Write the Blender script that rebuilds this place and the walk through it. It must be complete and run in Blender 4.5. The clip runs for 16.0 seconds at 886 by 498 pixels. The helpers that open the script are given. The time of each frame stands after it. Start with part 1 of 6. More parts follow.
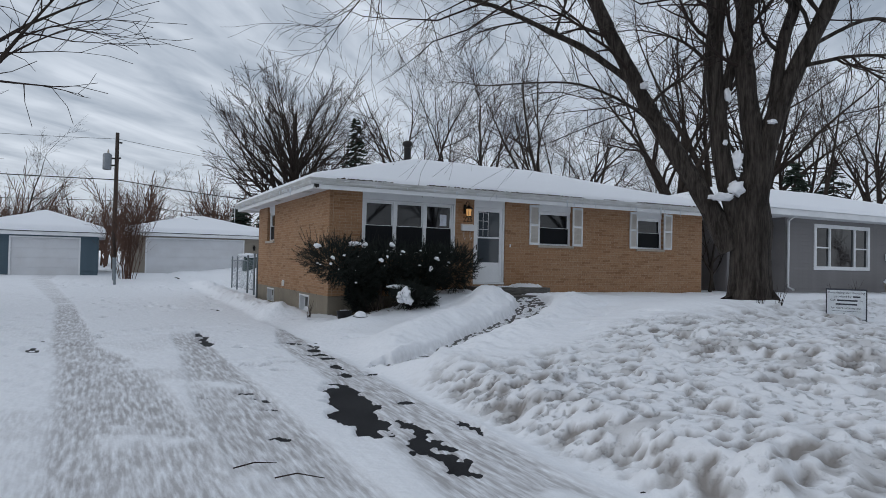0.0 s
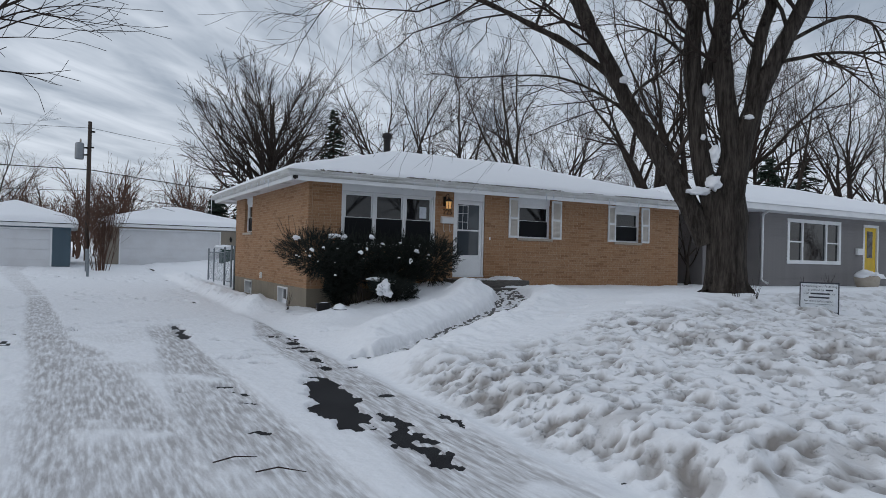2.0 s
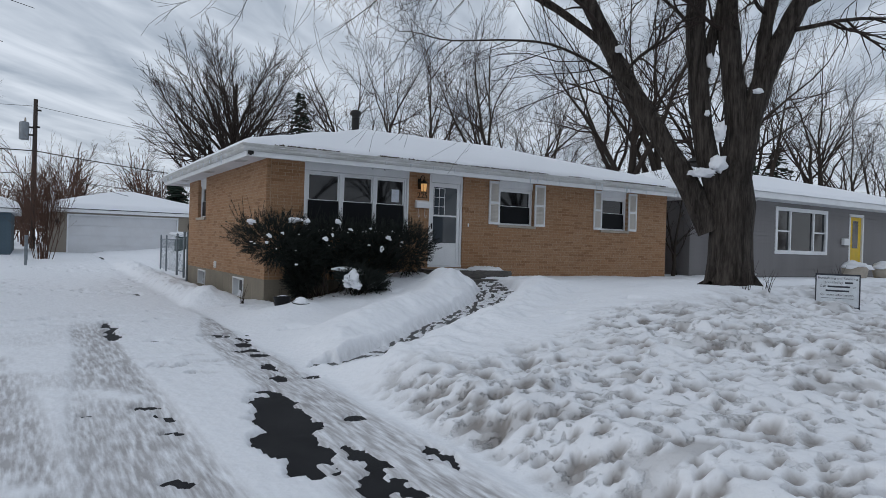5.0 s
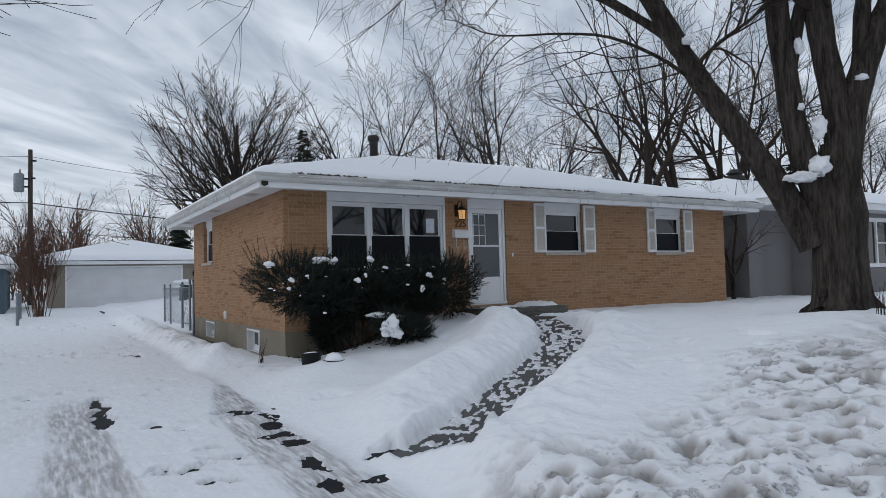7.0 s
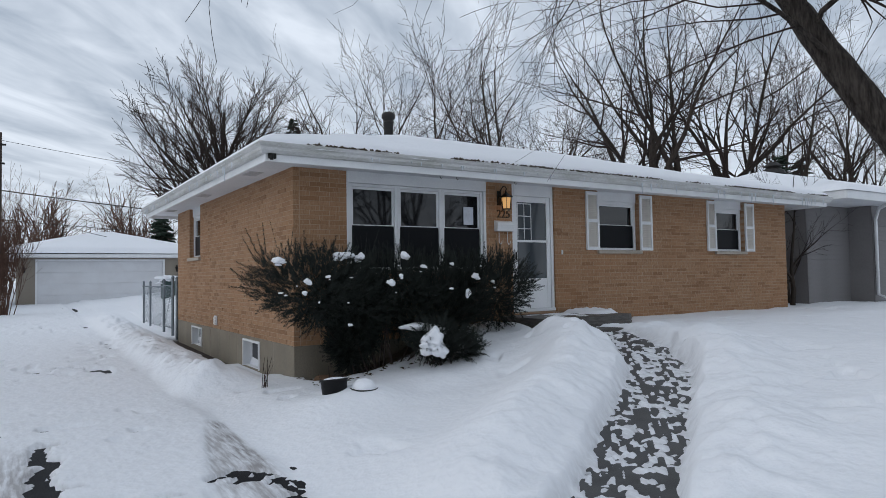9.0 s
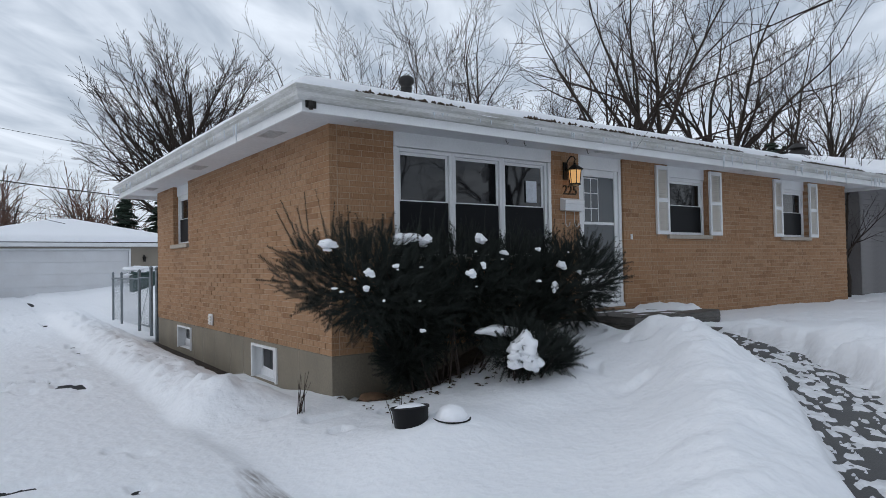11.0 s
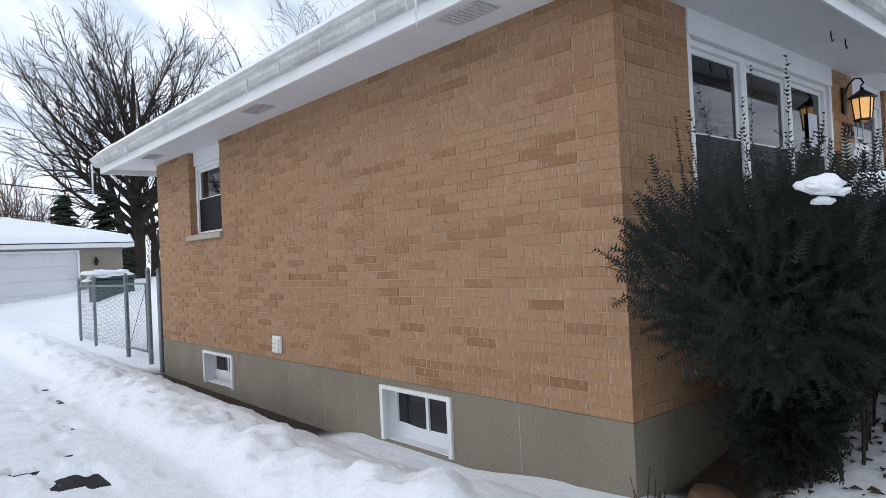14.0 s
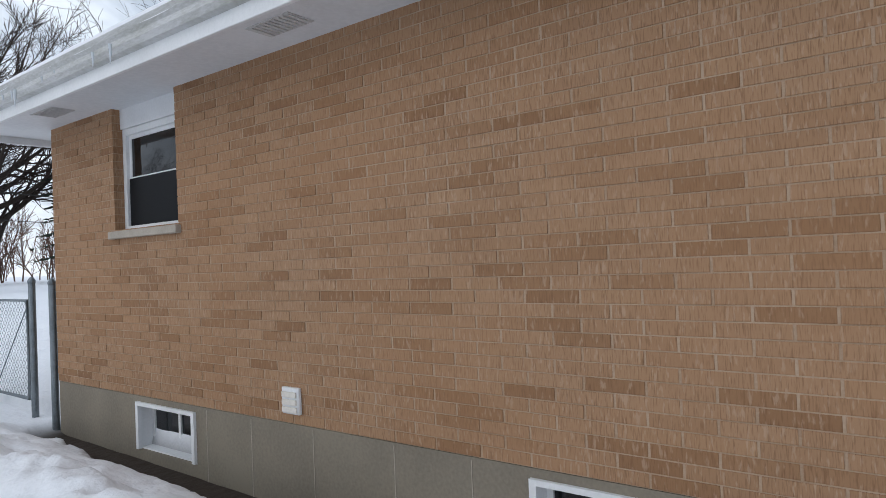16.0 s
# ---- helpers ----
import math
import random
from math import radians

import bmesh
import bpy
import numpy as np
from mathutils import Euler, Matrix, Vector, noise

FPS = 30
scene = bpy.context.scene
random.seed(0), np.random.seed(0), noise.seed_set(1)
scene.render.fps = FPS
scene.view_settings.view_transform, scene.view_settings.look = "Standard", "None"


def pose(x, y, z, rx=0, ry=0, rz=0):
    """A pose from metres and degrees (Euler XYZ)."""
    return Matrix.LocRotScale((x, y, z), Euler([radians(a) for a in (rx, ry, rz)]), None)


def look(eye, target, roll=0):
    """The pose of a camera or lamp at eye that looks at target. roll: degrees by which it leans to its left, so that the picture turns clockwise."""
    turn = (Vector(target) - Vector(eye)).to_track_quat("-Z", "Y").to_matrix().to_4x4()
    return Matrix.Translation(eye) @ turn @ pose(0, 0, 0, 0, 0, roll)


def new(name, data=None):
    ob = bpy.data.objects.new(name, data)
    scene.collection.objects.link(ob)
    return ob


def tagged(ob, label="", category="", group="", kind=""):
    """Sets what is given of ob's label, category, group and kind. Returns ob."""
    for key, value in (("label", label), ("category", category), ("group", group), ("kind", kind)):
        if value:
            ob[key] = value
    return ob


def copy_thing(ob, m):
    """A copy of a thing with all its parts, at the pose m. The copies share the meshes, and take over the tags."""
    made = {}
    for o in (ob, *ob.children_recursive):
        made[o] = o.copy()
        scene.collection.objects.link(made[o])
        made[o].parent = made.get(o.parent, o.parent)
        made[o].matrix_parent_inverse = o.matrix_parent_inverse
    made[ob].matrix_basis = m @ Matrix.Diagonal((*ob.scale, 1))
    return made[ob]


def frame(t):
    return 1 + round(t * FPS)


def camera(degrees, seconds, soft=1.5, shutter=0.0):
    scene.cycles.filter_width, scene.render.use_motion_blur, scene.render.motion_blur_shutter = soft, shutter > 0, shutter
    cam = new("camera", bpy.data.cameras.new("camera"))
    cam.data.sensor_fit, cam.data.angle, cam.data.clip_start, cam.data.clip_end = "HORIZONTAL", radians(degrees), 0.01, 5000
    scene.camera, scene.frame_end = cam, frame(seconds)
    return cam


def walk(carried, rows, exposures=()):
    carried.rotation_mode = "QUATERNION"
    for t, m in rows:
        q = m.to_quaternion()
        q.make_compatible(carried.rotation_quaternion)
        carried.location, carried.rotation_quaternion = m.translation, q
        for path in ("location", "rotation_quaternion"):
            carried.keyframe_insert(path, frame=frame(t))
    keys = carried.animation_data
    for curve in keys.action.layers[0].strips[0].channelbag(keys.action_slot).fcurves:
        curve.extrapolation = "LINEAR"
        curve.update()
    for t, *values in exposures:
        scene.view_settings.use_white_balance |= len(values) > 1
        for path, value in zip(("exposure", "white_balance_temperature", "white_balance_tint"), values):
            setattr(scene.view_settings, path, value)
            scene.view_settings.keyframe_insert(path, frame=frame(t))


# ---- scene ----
cam = camera(67.8, 16.0, soft=0.8)
PATH = [
    (0, (-0.297, -2.607, 1.633), (0.62, -0.83, 1.674), 1.2),
    (0.5, (-0.313, -2.605, 1.638), (0.612, -0.832, 1.682), 1.6),
    (1, (-0.309, -2.587, 1.639), (0.624, -0.819, 1.686), 1.6),
    (1.5, (-0.319, -2.568, 1.65), (0.618, -0.802, 1.71), 1.4),
    (2, (-0.319, -2.568, 1.632), (0.657, -0.822, 1.652), 1.4),
    (2.5, (-0.29, -2.579, 1.62), (0.715, -0.851, 1.666), 0.5),
    (3, (-0.252, -2.557, 1.627), (0.793, -0.852, 1.643), 1.0),
    (3.2, (-0.231, -2.522, 1.647), (0.829, -0.826, 1.632), 0.7),
    (5.3, (0.385, -0.866, 1.581), (1.45, 0.827, 1.574), 1.9),
    (5.5, (0.414, -0.683, 1.591), (1.507, 0.992, 1.585), 1.2),
    (6, (0.527, -0.129, 1.605), (1.593, 1.563, 1.633), 0.1),
    (6.5, (0.632, 0.418, 1.617), (1.608, 2.162, 1.684), -0.6),
    (7, (0.712, 0.993, 1.652), (1.759, 2.694, 1.741), -1.5),
    (7.5, (0.886, 1.594, 1.704), (1.931, 3.298, 1.76), -0.7),
    (8, (0.976, 2.251, 1.722), (2.098, 3.907, 1.744), -1.4),
    (8.5, (1.089, 2.864, 1.728), (2.175, 4.543, 1.778), -2.3),
    (8.7, (1.134, 3.11, 1.744), (2.208, 4.796, 1.816), -1.0),
    (10.8, (1.199, 5.56, 1.75), (2.37, 7.179, 1.846), -2.7),
    (11, (1.211, 5.844, 1.75), (2.386, 7.462, 1.797), -1.0),
    (11.5, (1.151, 6.525, 1.775), (2.337, 8.134, 1.787), -2.4),
    (12, (1.149, 7.228, 1.747), (2.312, 8.854, 1.817), -5.4),
    (12.5, (1.127, 7.934, 1.745), (2.307, 9.548, 1.81), -2.4),
    (13, (1.16, 8.679, 1.718), (2.315, 10.31, 1.783), -4.4),
    (13.5, (1.167, 9.438, 1.743), (2.355, 11.046, 1.774), -0.6),
    (14, (1.199, 10.139, 1.755), (2.513, 11.647, 1.783), -2.7),
    (14.5, (1.207, 10.887, 1.746), (2.445, 12.456, 1.816), -2.6),
    (15, (1.3, 11.541, 1.773), (2.656, 13.009, 1.716), -2.9),
    (15.5, (1.418, 12.263, 1.814), (2.872, 13.637, 1.822), -2.9),
    (16, (1.521, 12.947, 1.84), (3.107, 14.164, 1.871), -2.3),
]
walk(cam, [(t, look(eye, target, roll)) for t, eye, target, roll in PATH],
     exposures=((0.0, -0.2), (7.0, -0.12), (9.5, 0.05), (11.0, 0.1), (12.5, 0.34), (13.0, 0.53), (13.5, 0.58), (14.0, 0.61), (14.5, 0.42), (15.0, 0.34), (16.0, 0.34)))

# ---------------------------------------------------------------- light
world = bpy.data.worlds.new("overcast_sky")
scene.world = world
world.use_nodes = True
wn, wl = world.node_tree.nodes, world.node_tree.links
wn.clear()
SUN_EL, SUN_ROT = radians(22), radians(-75)
sky = wn.new("ShaderNodeTexSky")
sky.sky_type, sky.sun_disc, sky.sun_elevation, sky.sun_rotation = "NISHITA", False, SUN_EL, SUN_ROT
w_co = wn.new("ShaderNodeTexCoord")
w_sep = wn.new("ShaderNodeSeparateXYZ")
wl.new(w_co.outputs["Generated"], w_sep.inputs[0])


def w_math(op, a, b=None, c=None):
    n = wn.new("ShaderNodeMath")
    n.operation = op
    for i, v in enumerate((a, b, c)):
        if v is None:
            continue
        if isinstance(v, (int, float)):
            n.inputs[i].default_value = v
        else:
            wl.new(v, n.inputs[i])
    return n.outputs[0]


# a flat cloud deck: the direction is carried onto a level sheet overhead
w_z = w_math("MAXIMUM", w_sep.outputs[2], 0.0)
w_h = w_math("ADD", w_z, 0.10)
w_x = w_math("DIVIDE", w_sep.outputs[0], w_h)
w_y = w_math("DIVIDE", w_sep.outputs[1], w_h)
w_comb = wn.new("ShaderNodeCombineXYZ")
wl.new(w_x, w_comb.inputs[0])
wl.new(w_y, w_comb.inputs[1])
w_map = wn.new("ShaderNodeMapping")
w_turn = wn.new("ShaderNodeMapping")
w_turn.inputs["Rotation"].default_value = (0, 0, radians(47))
wl.new(w_comb.outputs[0], w_turn.inputs[0])
w_map.inputs["Scale"].default_value = (4.2, 1.5, 1)
wl.new(w_turn.outputs[0], w_map.inputs[0])
w_n1 = wn.new("ShaderNodeTexNoise")
w_n1.inputs["Scale"].default_value, w_n1.inputs["Detail"].default_value = 1.15, 5
w_n1.inputs["Roughness"].default_value, w_n1.inputs["Distortion"].default_value = 0.5, 0.35
wl.new(w_map.outputs[0], w_n1.inputs[0])
w_n2 = wn.new("ShaderNodeTexNoise")
w_n2.inputs["Scale"].default_value, w_n2.inputs["Detail"].default_value = 0.35, 2
wl.new(w_comb.outputs[0], w_n2.inputs[0])
w_cl = w_math("ADD", w_math("MULTIPLY", w_n1.outputs[0], 0.7), w_math("MULTIPLY", w_n2.outputs[0], 0.3))
w_ramp = wn.new("ShaderNodeValToRGB")
w_ramp.color_ramp.elements[0].position, w_ramp.color_ramp.elements[0].color = 0.36, (0.43, 0.515, 0.635, 1)
w_ramp.color_ramp.elements[1].position, w_ramp.color_ramp.elements[1].color = 0.64, (0.97, 1.06, 1.19, 1)
wl.new(w_cl, w_ramp.inputs[0])
# nearer the horizon the deck thins to a pale even veil
w_veil = wn.new("ShaderNodeMix")
w_veil.data_type = "RGBA"
w_veil.inputs["B"].default_value = (1.0, 1.07, 1.18, 1)
wl.new(w_math("POWER", w_math("SUBTRACT", 1.0, w_z), 9.0), w_veil.inputs["Factor"])
wl.new(w_ramp.outputs[0], w_veil.inputs["A"])
w_mix = wn.new("ShaderNodeMix")
w_mix.data_type = "RGBA"
w_mix.inputs["Factor"].default_value = 0.93
w_skys = wn.new("ShaderNodeMix")
w_skys.data_type, w_skys.blend_type = "RGBA", "MULTIPLY"
w_skys.inputs["Factor"].default_value = 1.0
w_skys.inputs["B"].default_value = (0.12, 0.12, 0.12, 1)
wl.new(sky.outputs[0], w_skys.inputs["A"])
wl.new(w_skys.outputs["Result"], w_mix.inputs["A"])
wl.new(w_veil.outputs["Result"], w_mix.inputs["B"])
w_bg = wn.new("ShaderNodeBackground")
w_bg.inputs["Strength"].default_value = 0.82
w_out = wn.new("ShaderNodeOutputWorld")
wl.new(w_mix.outputs["Result"], w_bg.inputs["Color"])
wl.new(w_bg.outputs[0], w_out.inputs[0])

sun = bpy.data.lights.new("sun", "SUN")
sun.energy, sun.angle, sun.color = 0.65, radians(80), (1.0, 0.98, 0.96)
sun_ob = new("sun", sun)
sun_ob.matrix_world = look((0, 0, 60), (-math.sin(SUN_ROT) * 60, -math.cos(SUN_ROT) * 60, 60 - 60 * math.tan(SUN_EL)))


# ---------------------------------------------------------------- materials
def material(name, color, rough=0.6, metal=0.0, color2=None, scale=6.0, fine=60.0, bump=0.15, bump_d=0.004, spec=0.5, stretch=(1, 1, 1),
             vary=0.0, mix_lo=0.4, mix_hi=0.65):
    """A surface with two scales of colour change and a fine relief, in metres."""
    m = bpy.data.materials.new(name)
    m.use_nodes = True
    n, l = m.node_tree.nodes, m.node_tree.links
    b = n["Principled BSDF"]
    b.inputs["Roughness"].default_value, b.inputs["Metallic"].default_value = rough, metal
    b.inputs["Specular IOR Level"].default_value = spec
    co = n.new("ShaderNodeTexCoord")
    mp = n.new("ShaderNodeMapping")
    mp.inputs["Scale"].default_value = stretch
    l.new(co.outputs["Object"], mp.inputs[0])
    big = n.new("ShaderNodeTexNoise")
    big.inputs["Scale"].default_value, big.inputs["Detail"].default_value = scale, 4
    l.new(mp.outputs[0], big.inputs[0])
    small = n.new("ShaderNodeTexNoise")
    small.inputs["Scale"].default_value, small.inputs["Detail"].default_value = fine, 3
    l.new(mp.outputs[0], small.inputs[0])
    ramp = n.new("ShaderNodeMapRange")
    ramp.inputs[1].default_value, ramp.inputs[2].default_value = mix_lo, mix_hi
    add = n.new("ShaderNodeMath")
    add.operation = "MULTIPLY_ADD"
    add.inputs[1].default_value = 0.4
    l.new(small.outputs[0], add.inputs[0])
    sc = n.new("ShaderNodeMath")
    sc.operation = "MULTIPLY"
    sc.inputs[1].default_value = 0.6
    l.new(big.outputs[0], sc.inputs[0])
    l.new(sc.outputs[0], add.inputs[2])
    l.new(add.outputs[0], ramp.inputs[0])
    mix = n.new("ShaderNodeMix")
    mix.data_type = "RGBA"
    mix.inputs["A"].default_value = (*color, 1)
    mix.inputs["B"].default_value = (*(color2 or [c * 0.8 for c in color]), 1)
    l.new(ramp.outputs[0], mix.inputs["Factor"])
    last = mix.outputs["Result"]
    if vary:
        info = n.new("ShaderNodeObjectInfo")
        hsv = n.new("ShaderNodeHueSaturation")
        mr = n.new("ShaderNodeMapRange")
        mr.inputs[3].default_value, mr.inputs[4].default_value = 1 - vary, 1 + vary
        l.new(info.outputs["Random"], mr.inputs[0])
        l.new(mr.outputs[0], hsv.inputs["Value"])
        l.new(last, hsv.inputs["Color"])
        last = hsv.outputs[0]
    l.new(last, b.inputs["Base Color"])
    if bump:
        bp = n.new("ShaderNodeBump")
        bp.inputs["Strength"].default_value, bp.inputs["Distance"].default_value = bump, bump_d
        l.new(small.outputs[0], bp.inputs["Height"])
        l.new(bp.outputs[0], b.inputs["Normal"])
    return m


def brick_material(name, island):
    """Tan wire-cut brick: upright combed grooves, pale mortar smears, each brick with its own tone."""
    m = bpy.data.materials.new(name)
    m.use_nodes = True
    n, l = m.node_tree.nodes, m.node_tree.links
    b = n["Principled BSDF"]
    b.inputs["Roughness"].default_value, b.inputs["Specular IOR Level"].default_value = 0.85, 0.25
    geo = n.new("ShaderNodeNewGeometry")
    if island:
        rnd = geo.outputs["Random Per Island"]
    else:
        rnd = n.new("ShaderNodeObjectInfo").outputs["Random"]
    tone = n.new("ShaderNodeValToRGB")
    cr = tone.color_ramp
    cr.elements[0].position, cr.elements[0].color = 0.0, (0.25, 0.135, 0.07, 1)
    cr.elements[1].position, cr.elements[1].color = 1.0, (0.385, 0.232, 0.132, 1)
    for p, c in ((0.12, (0.285, 0.158, 0.083)), (0.3, (0.35, 0.206, 0.117)), (0.62, (0.38, 0.23, 0.134)), (0.85, (0.32, 0.186, 0.104))):
        e = cr.elements.new(p)
        e.color = (*c, 1)
    l.new(rnd, tone.inputs[0])
    # upright grooves, from the world place so that neighbours differ
    mp = n.new("ShaderNodeMapping")
    mp.inputs["Scale"].default_value = (160, 160, 16)
    l.new(geo.outputs["Position"], mp.inputs[0])
    comb = n.new("ShaderNodeTexNoise")
    comb.inputs["Scale"].default_value, comb.inputs["Detail"].default_value = 1.0, 2
    l.new(mp.outputs[0], comb.inputs[0])
    mp2 = n.new("ShaderNodeMapping")
    mp2.inputs["Scale"].default_value = (60, 60, 15)
    l.new(geo.outputs["Position"], mp2.inputs[0])
    smear = n.new("ShaderNodeTexNoise")
    smear.inputs["Scale"].default_value, smear.inputs["Detail"].default_value = 1.0, 3
    l.new(mp2.outputs[0], smear.inputs[0])
    big = n.new("ShaderNodeTexNoise")
    big.inputs["Scale"].default_value, big.inputs["Detail"].default_value = 0.9, 3
    l.new(geo.outputs["Position"], big.inputs[0])

    def ranged(sock, lo, hi, to_lo, to_hi):
        r = n.new("ShaderNodeMapRange")
        r.inputs[1].default_value, r.inputs[2].default_value = lo, hi
        r.inputs[3].default_value, r.inputs[4].default_value = to_lo, to_hi
        l.new(sock, r.inputs[0])
        return r.outputs[0]

    def mixed(fac, a, bcol, kind="MIX"):
        mx = n.new("ShaderNodeMix")
        mx.data_type, mx.blend_type = "RGBA", kind
        l.new(fac, mx.inputs["Factor"])
        l.new(a, mx.inputs["A"])
        if isinstance(bcol, tuple):
            mx.inputs["B"].default_value = (*bcol, 1)
        else:
            l.new(bcol, mx.inputs["B"])
        return mx.outputs["Result"]

    c = mixed(ranged(comb.outputs[0], 0.5, 0.68, 0, 0.6), tone.outputs[0], (0.165, 0.085, 0.044))
    c = mixed(ranged(smear.outputs[0], 0.57, 0.68, 0, 0.42), c, (0.52, 0.38, 0.275))
    c = mixed(ranged(big.outputs[0], 0.42, 0.66, 0, 0.35), c, (0.35, 0.185, 0.092))
    l.new(c, b.inputs["Base Color"])
    bp = n.new("ShaderNodeBump")
    bp.inputs["Strength"].default_value, bp.inputs["Distance"].default_value = 0.5, 0.003
    l.new(comb.outputs[0], bp.inputs["Height"])
    l.new(bp.outputs[0], b.inputs["Normal"])
    return m


def snow_material(name, use_dirt):
    m = bpy.data.materials.new(name)
    m.use_nodes = True
    n, l = m.node_tree.nodes, m.node_tree.links
    b = n["Principled BSDF"]
    b.inputs["Roughness"].default_value, b.inputs["Specular IOR Level"].default_value = 0.7, 0.25
    geo = n.new("ShaderNodeNewGeometry")
    small = n.new("ShaderNodeTexNoise")
    small.inputs["Scale"].default_value, small.inputs["Detail"].default_value = 13, 6
    l.new(geo.outputs["Position"], small.inputs[0])
    grain = n.new("ShaderNodeTexNoise")
    grain.inputs["Scale"].default_value, grain.inputs["Detail"].default_value = 160, 2
    l.new(geo.outputs["Position"], grain.inputs[0])
    base = n.new("ShaderNodeMix")
    base.data_type = "RGBA"
    base.inputs["A"].default_value, base.inputs["B"].default_value = (0.80, 0.82, 0.86, 1), (0.88, 0.89, 0.91, 1)
    l.new(small.outputs[0], base.inputs["Factor"])
    last = base.outputs["Result"]
    if use_dirt:
        at = n.new("ShaderNodeAttribute")
        at.attribute_name = "dirt"
        mp = n.new("ShaderNodeMapping")
        mp.inputs["Scale"].default_value = (26, 3.4, 10)
        l.new(geo.outputs["Position"], mp.inputs[0])
        streak = n.new("ShaderNodeTexNoise")
        streak.inputs["Scale"].default_value, streak.inputs["Detail"].default_value = 1.0, 5
        l.new(mp.outputs[0], streak.inputs[0])
        sr = n.new("ShaderNodeMapRange")
        sr.inputs[1].default_value, sr.inputs[2].default_value = 0.28, 0.62
        l.new(streak.outputs[0], sr.inputs[0])
        f = n.new("ShaderNodeMath")
        f.operation = "MULTIPLY"
        l.new(at.outputs["Fac"], f.inputs[0])
        l.new(sr.outputs[0], f.inputs[1])
        dm = n.new("ShaderNodeMix")
        dm.data_type = "RGBA"
        dm.inputs["B"].default_value = (0.33, 0.315, 0.315, 1)
        l.new(f.outputs[0], dm.inputs["Factor"])
        l.new(last, dm.inputs["A"])
        # brown tint: dirt on the pile, plus painted shade in its pits and holes
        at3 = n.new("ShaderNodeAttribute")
        at3.attribute_name = "grime_shade"
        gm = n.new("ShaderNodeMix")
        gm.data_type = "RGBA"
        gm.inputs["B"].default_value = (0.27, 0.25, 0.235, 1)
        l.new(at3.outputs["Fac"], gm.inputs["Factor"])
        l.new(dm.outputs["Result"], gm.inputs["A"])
        at2 = n.new("ShaderNodeAttribute")
        at2.attribute_name = "soil"
        dm2 = n.new("ShaderNodeMix")
        dm2.data_type = "RGBA"
        dm2.inputs["B"].default_value = (0.045, 0.033, 0.025, 1)
        l.new(at2.outputs["Fac"], dm2.inputs["Factor"])
        l.new(gm.outputs["Result"], dm2.inputs["A"])
        last = dm2.outputs["Result"]
        # churned snow: small sharp hollows, with their shade mixed into the colour
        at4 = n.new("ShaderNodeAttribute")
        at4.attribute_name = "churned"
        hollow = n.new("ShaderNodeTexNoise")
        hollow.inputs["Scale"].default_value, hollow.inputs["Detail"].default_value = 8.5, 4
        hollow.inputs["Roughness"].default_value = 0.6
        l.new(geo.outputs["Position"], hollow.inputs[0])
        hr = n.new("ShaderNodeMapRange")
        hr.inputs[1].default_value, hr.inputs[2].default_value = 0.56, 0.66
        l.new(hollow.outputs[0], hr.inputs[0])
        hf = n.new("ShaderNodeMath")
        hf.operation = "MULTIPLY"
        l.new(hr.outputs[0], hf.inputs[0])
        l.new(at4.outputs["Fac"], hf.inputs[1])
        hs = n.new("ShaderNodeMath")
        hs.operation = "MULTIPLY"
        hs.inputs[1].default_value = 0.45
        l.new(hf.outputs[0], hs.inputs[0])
        # greys the hollows to deepen their shade
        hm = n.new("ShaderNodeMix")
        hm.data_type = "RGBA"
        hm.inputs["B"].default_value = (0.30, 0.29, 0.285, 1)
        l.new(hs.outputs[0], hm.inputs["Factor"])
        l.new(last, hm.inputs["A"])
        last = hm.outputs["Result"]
        hollow_bump = n.new("ShaderNodeBump")
        hollow_bump.invert = True
        hollow_bump.inputs["Strength"].default_value, hollow_bump.inputs["Distance"].default_value = 0.8, 0.035
        l.new(hf.outputs[0], hollow_bump.inputs["Height"])
    l.new(last, b.inputs["Base Color"])
    bp = n.new("ShaderNodeBump")
    bp.inputs["Strength"].default_value, bp.inputs["Distance"].default_value = 0.55, 0.028
    l.new(small.outputs[0], bp.inputs["Height"])
    if use_dirt:
        l.new(hollow_bump.outputs[0], bp.inputs["Normal"])
    bp2 = n.new("ShaderNodeBump")
    bp2.inputs["Strength"].default_value, bp2.inputs["Distance"].default_value = 0.25, 0.003
    l.new(grain.outputs[0], bp2.inputs["Height"])
    l.new(bp.outputs[0], bp2.inputs["Normal"])
    l.new(bp2.outputs[0], b.inputs["Normal"])
    return m


def pane_material(name, tint=(0.02, 0.023, 0.028), rough=0.03, spec=0.5):
    """Window glass before a dark room."""
    m = bpy.data.materials.new(name)
    m.use_nodes = True
    b = m.node_tree.nodes["Principled BSDF"]
    b.inputs["Base Color"].default_value = (*tint, 1)
    b.inputs["Roughness"].default_value, b.inputs["Specular IOR Level"].default_value = rough, spec
    return m


def glow_material(name, color, strength):
    m = bpy.data.materials.new(name)
    m.use_nodes = True
    b = m.node_tree.nodes["Principled BSDF"]
    b.inputs["Base Color"].default_value = (*color, 1)
    b.inputs["Emission Color"].default_value = (*color, 1)
    b.inputs["Emission Strength"].default_value = strength
    return m


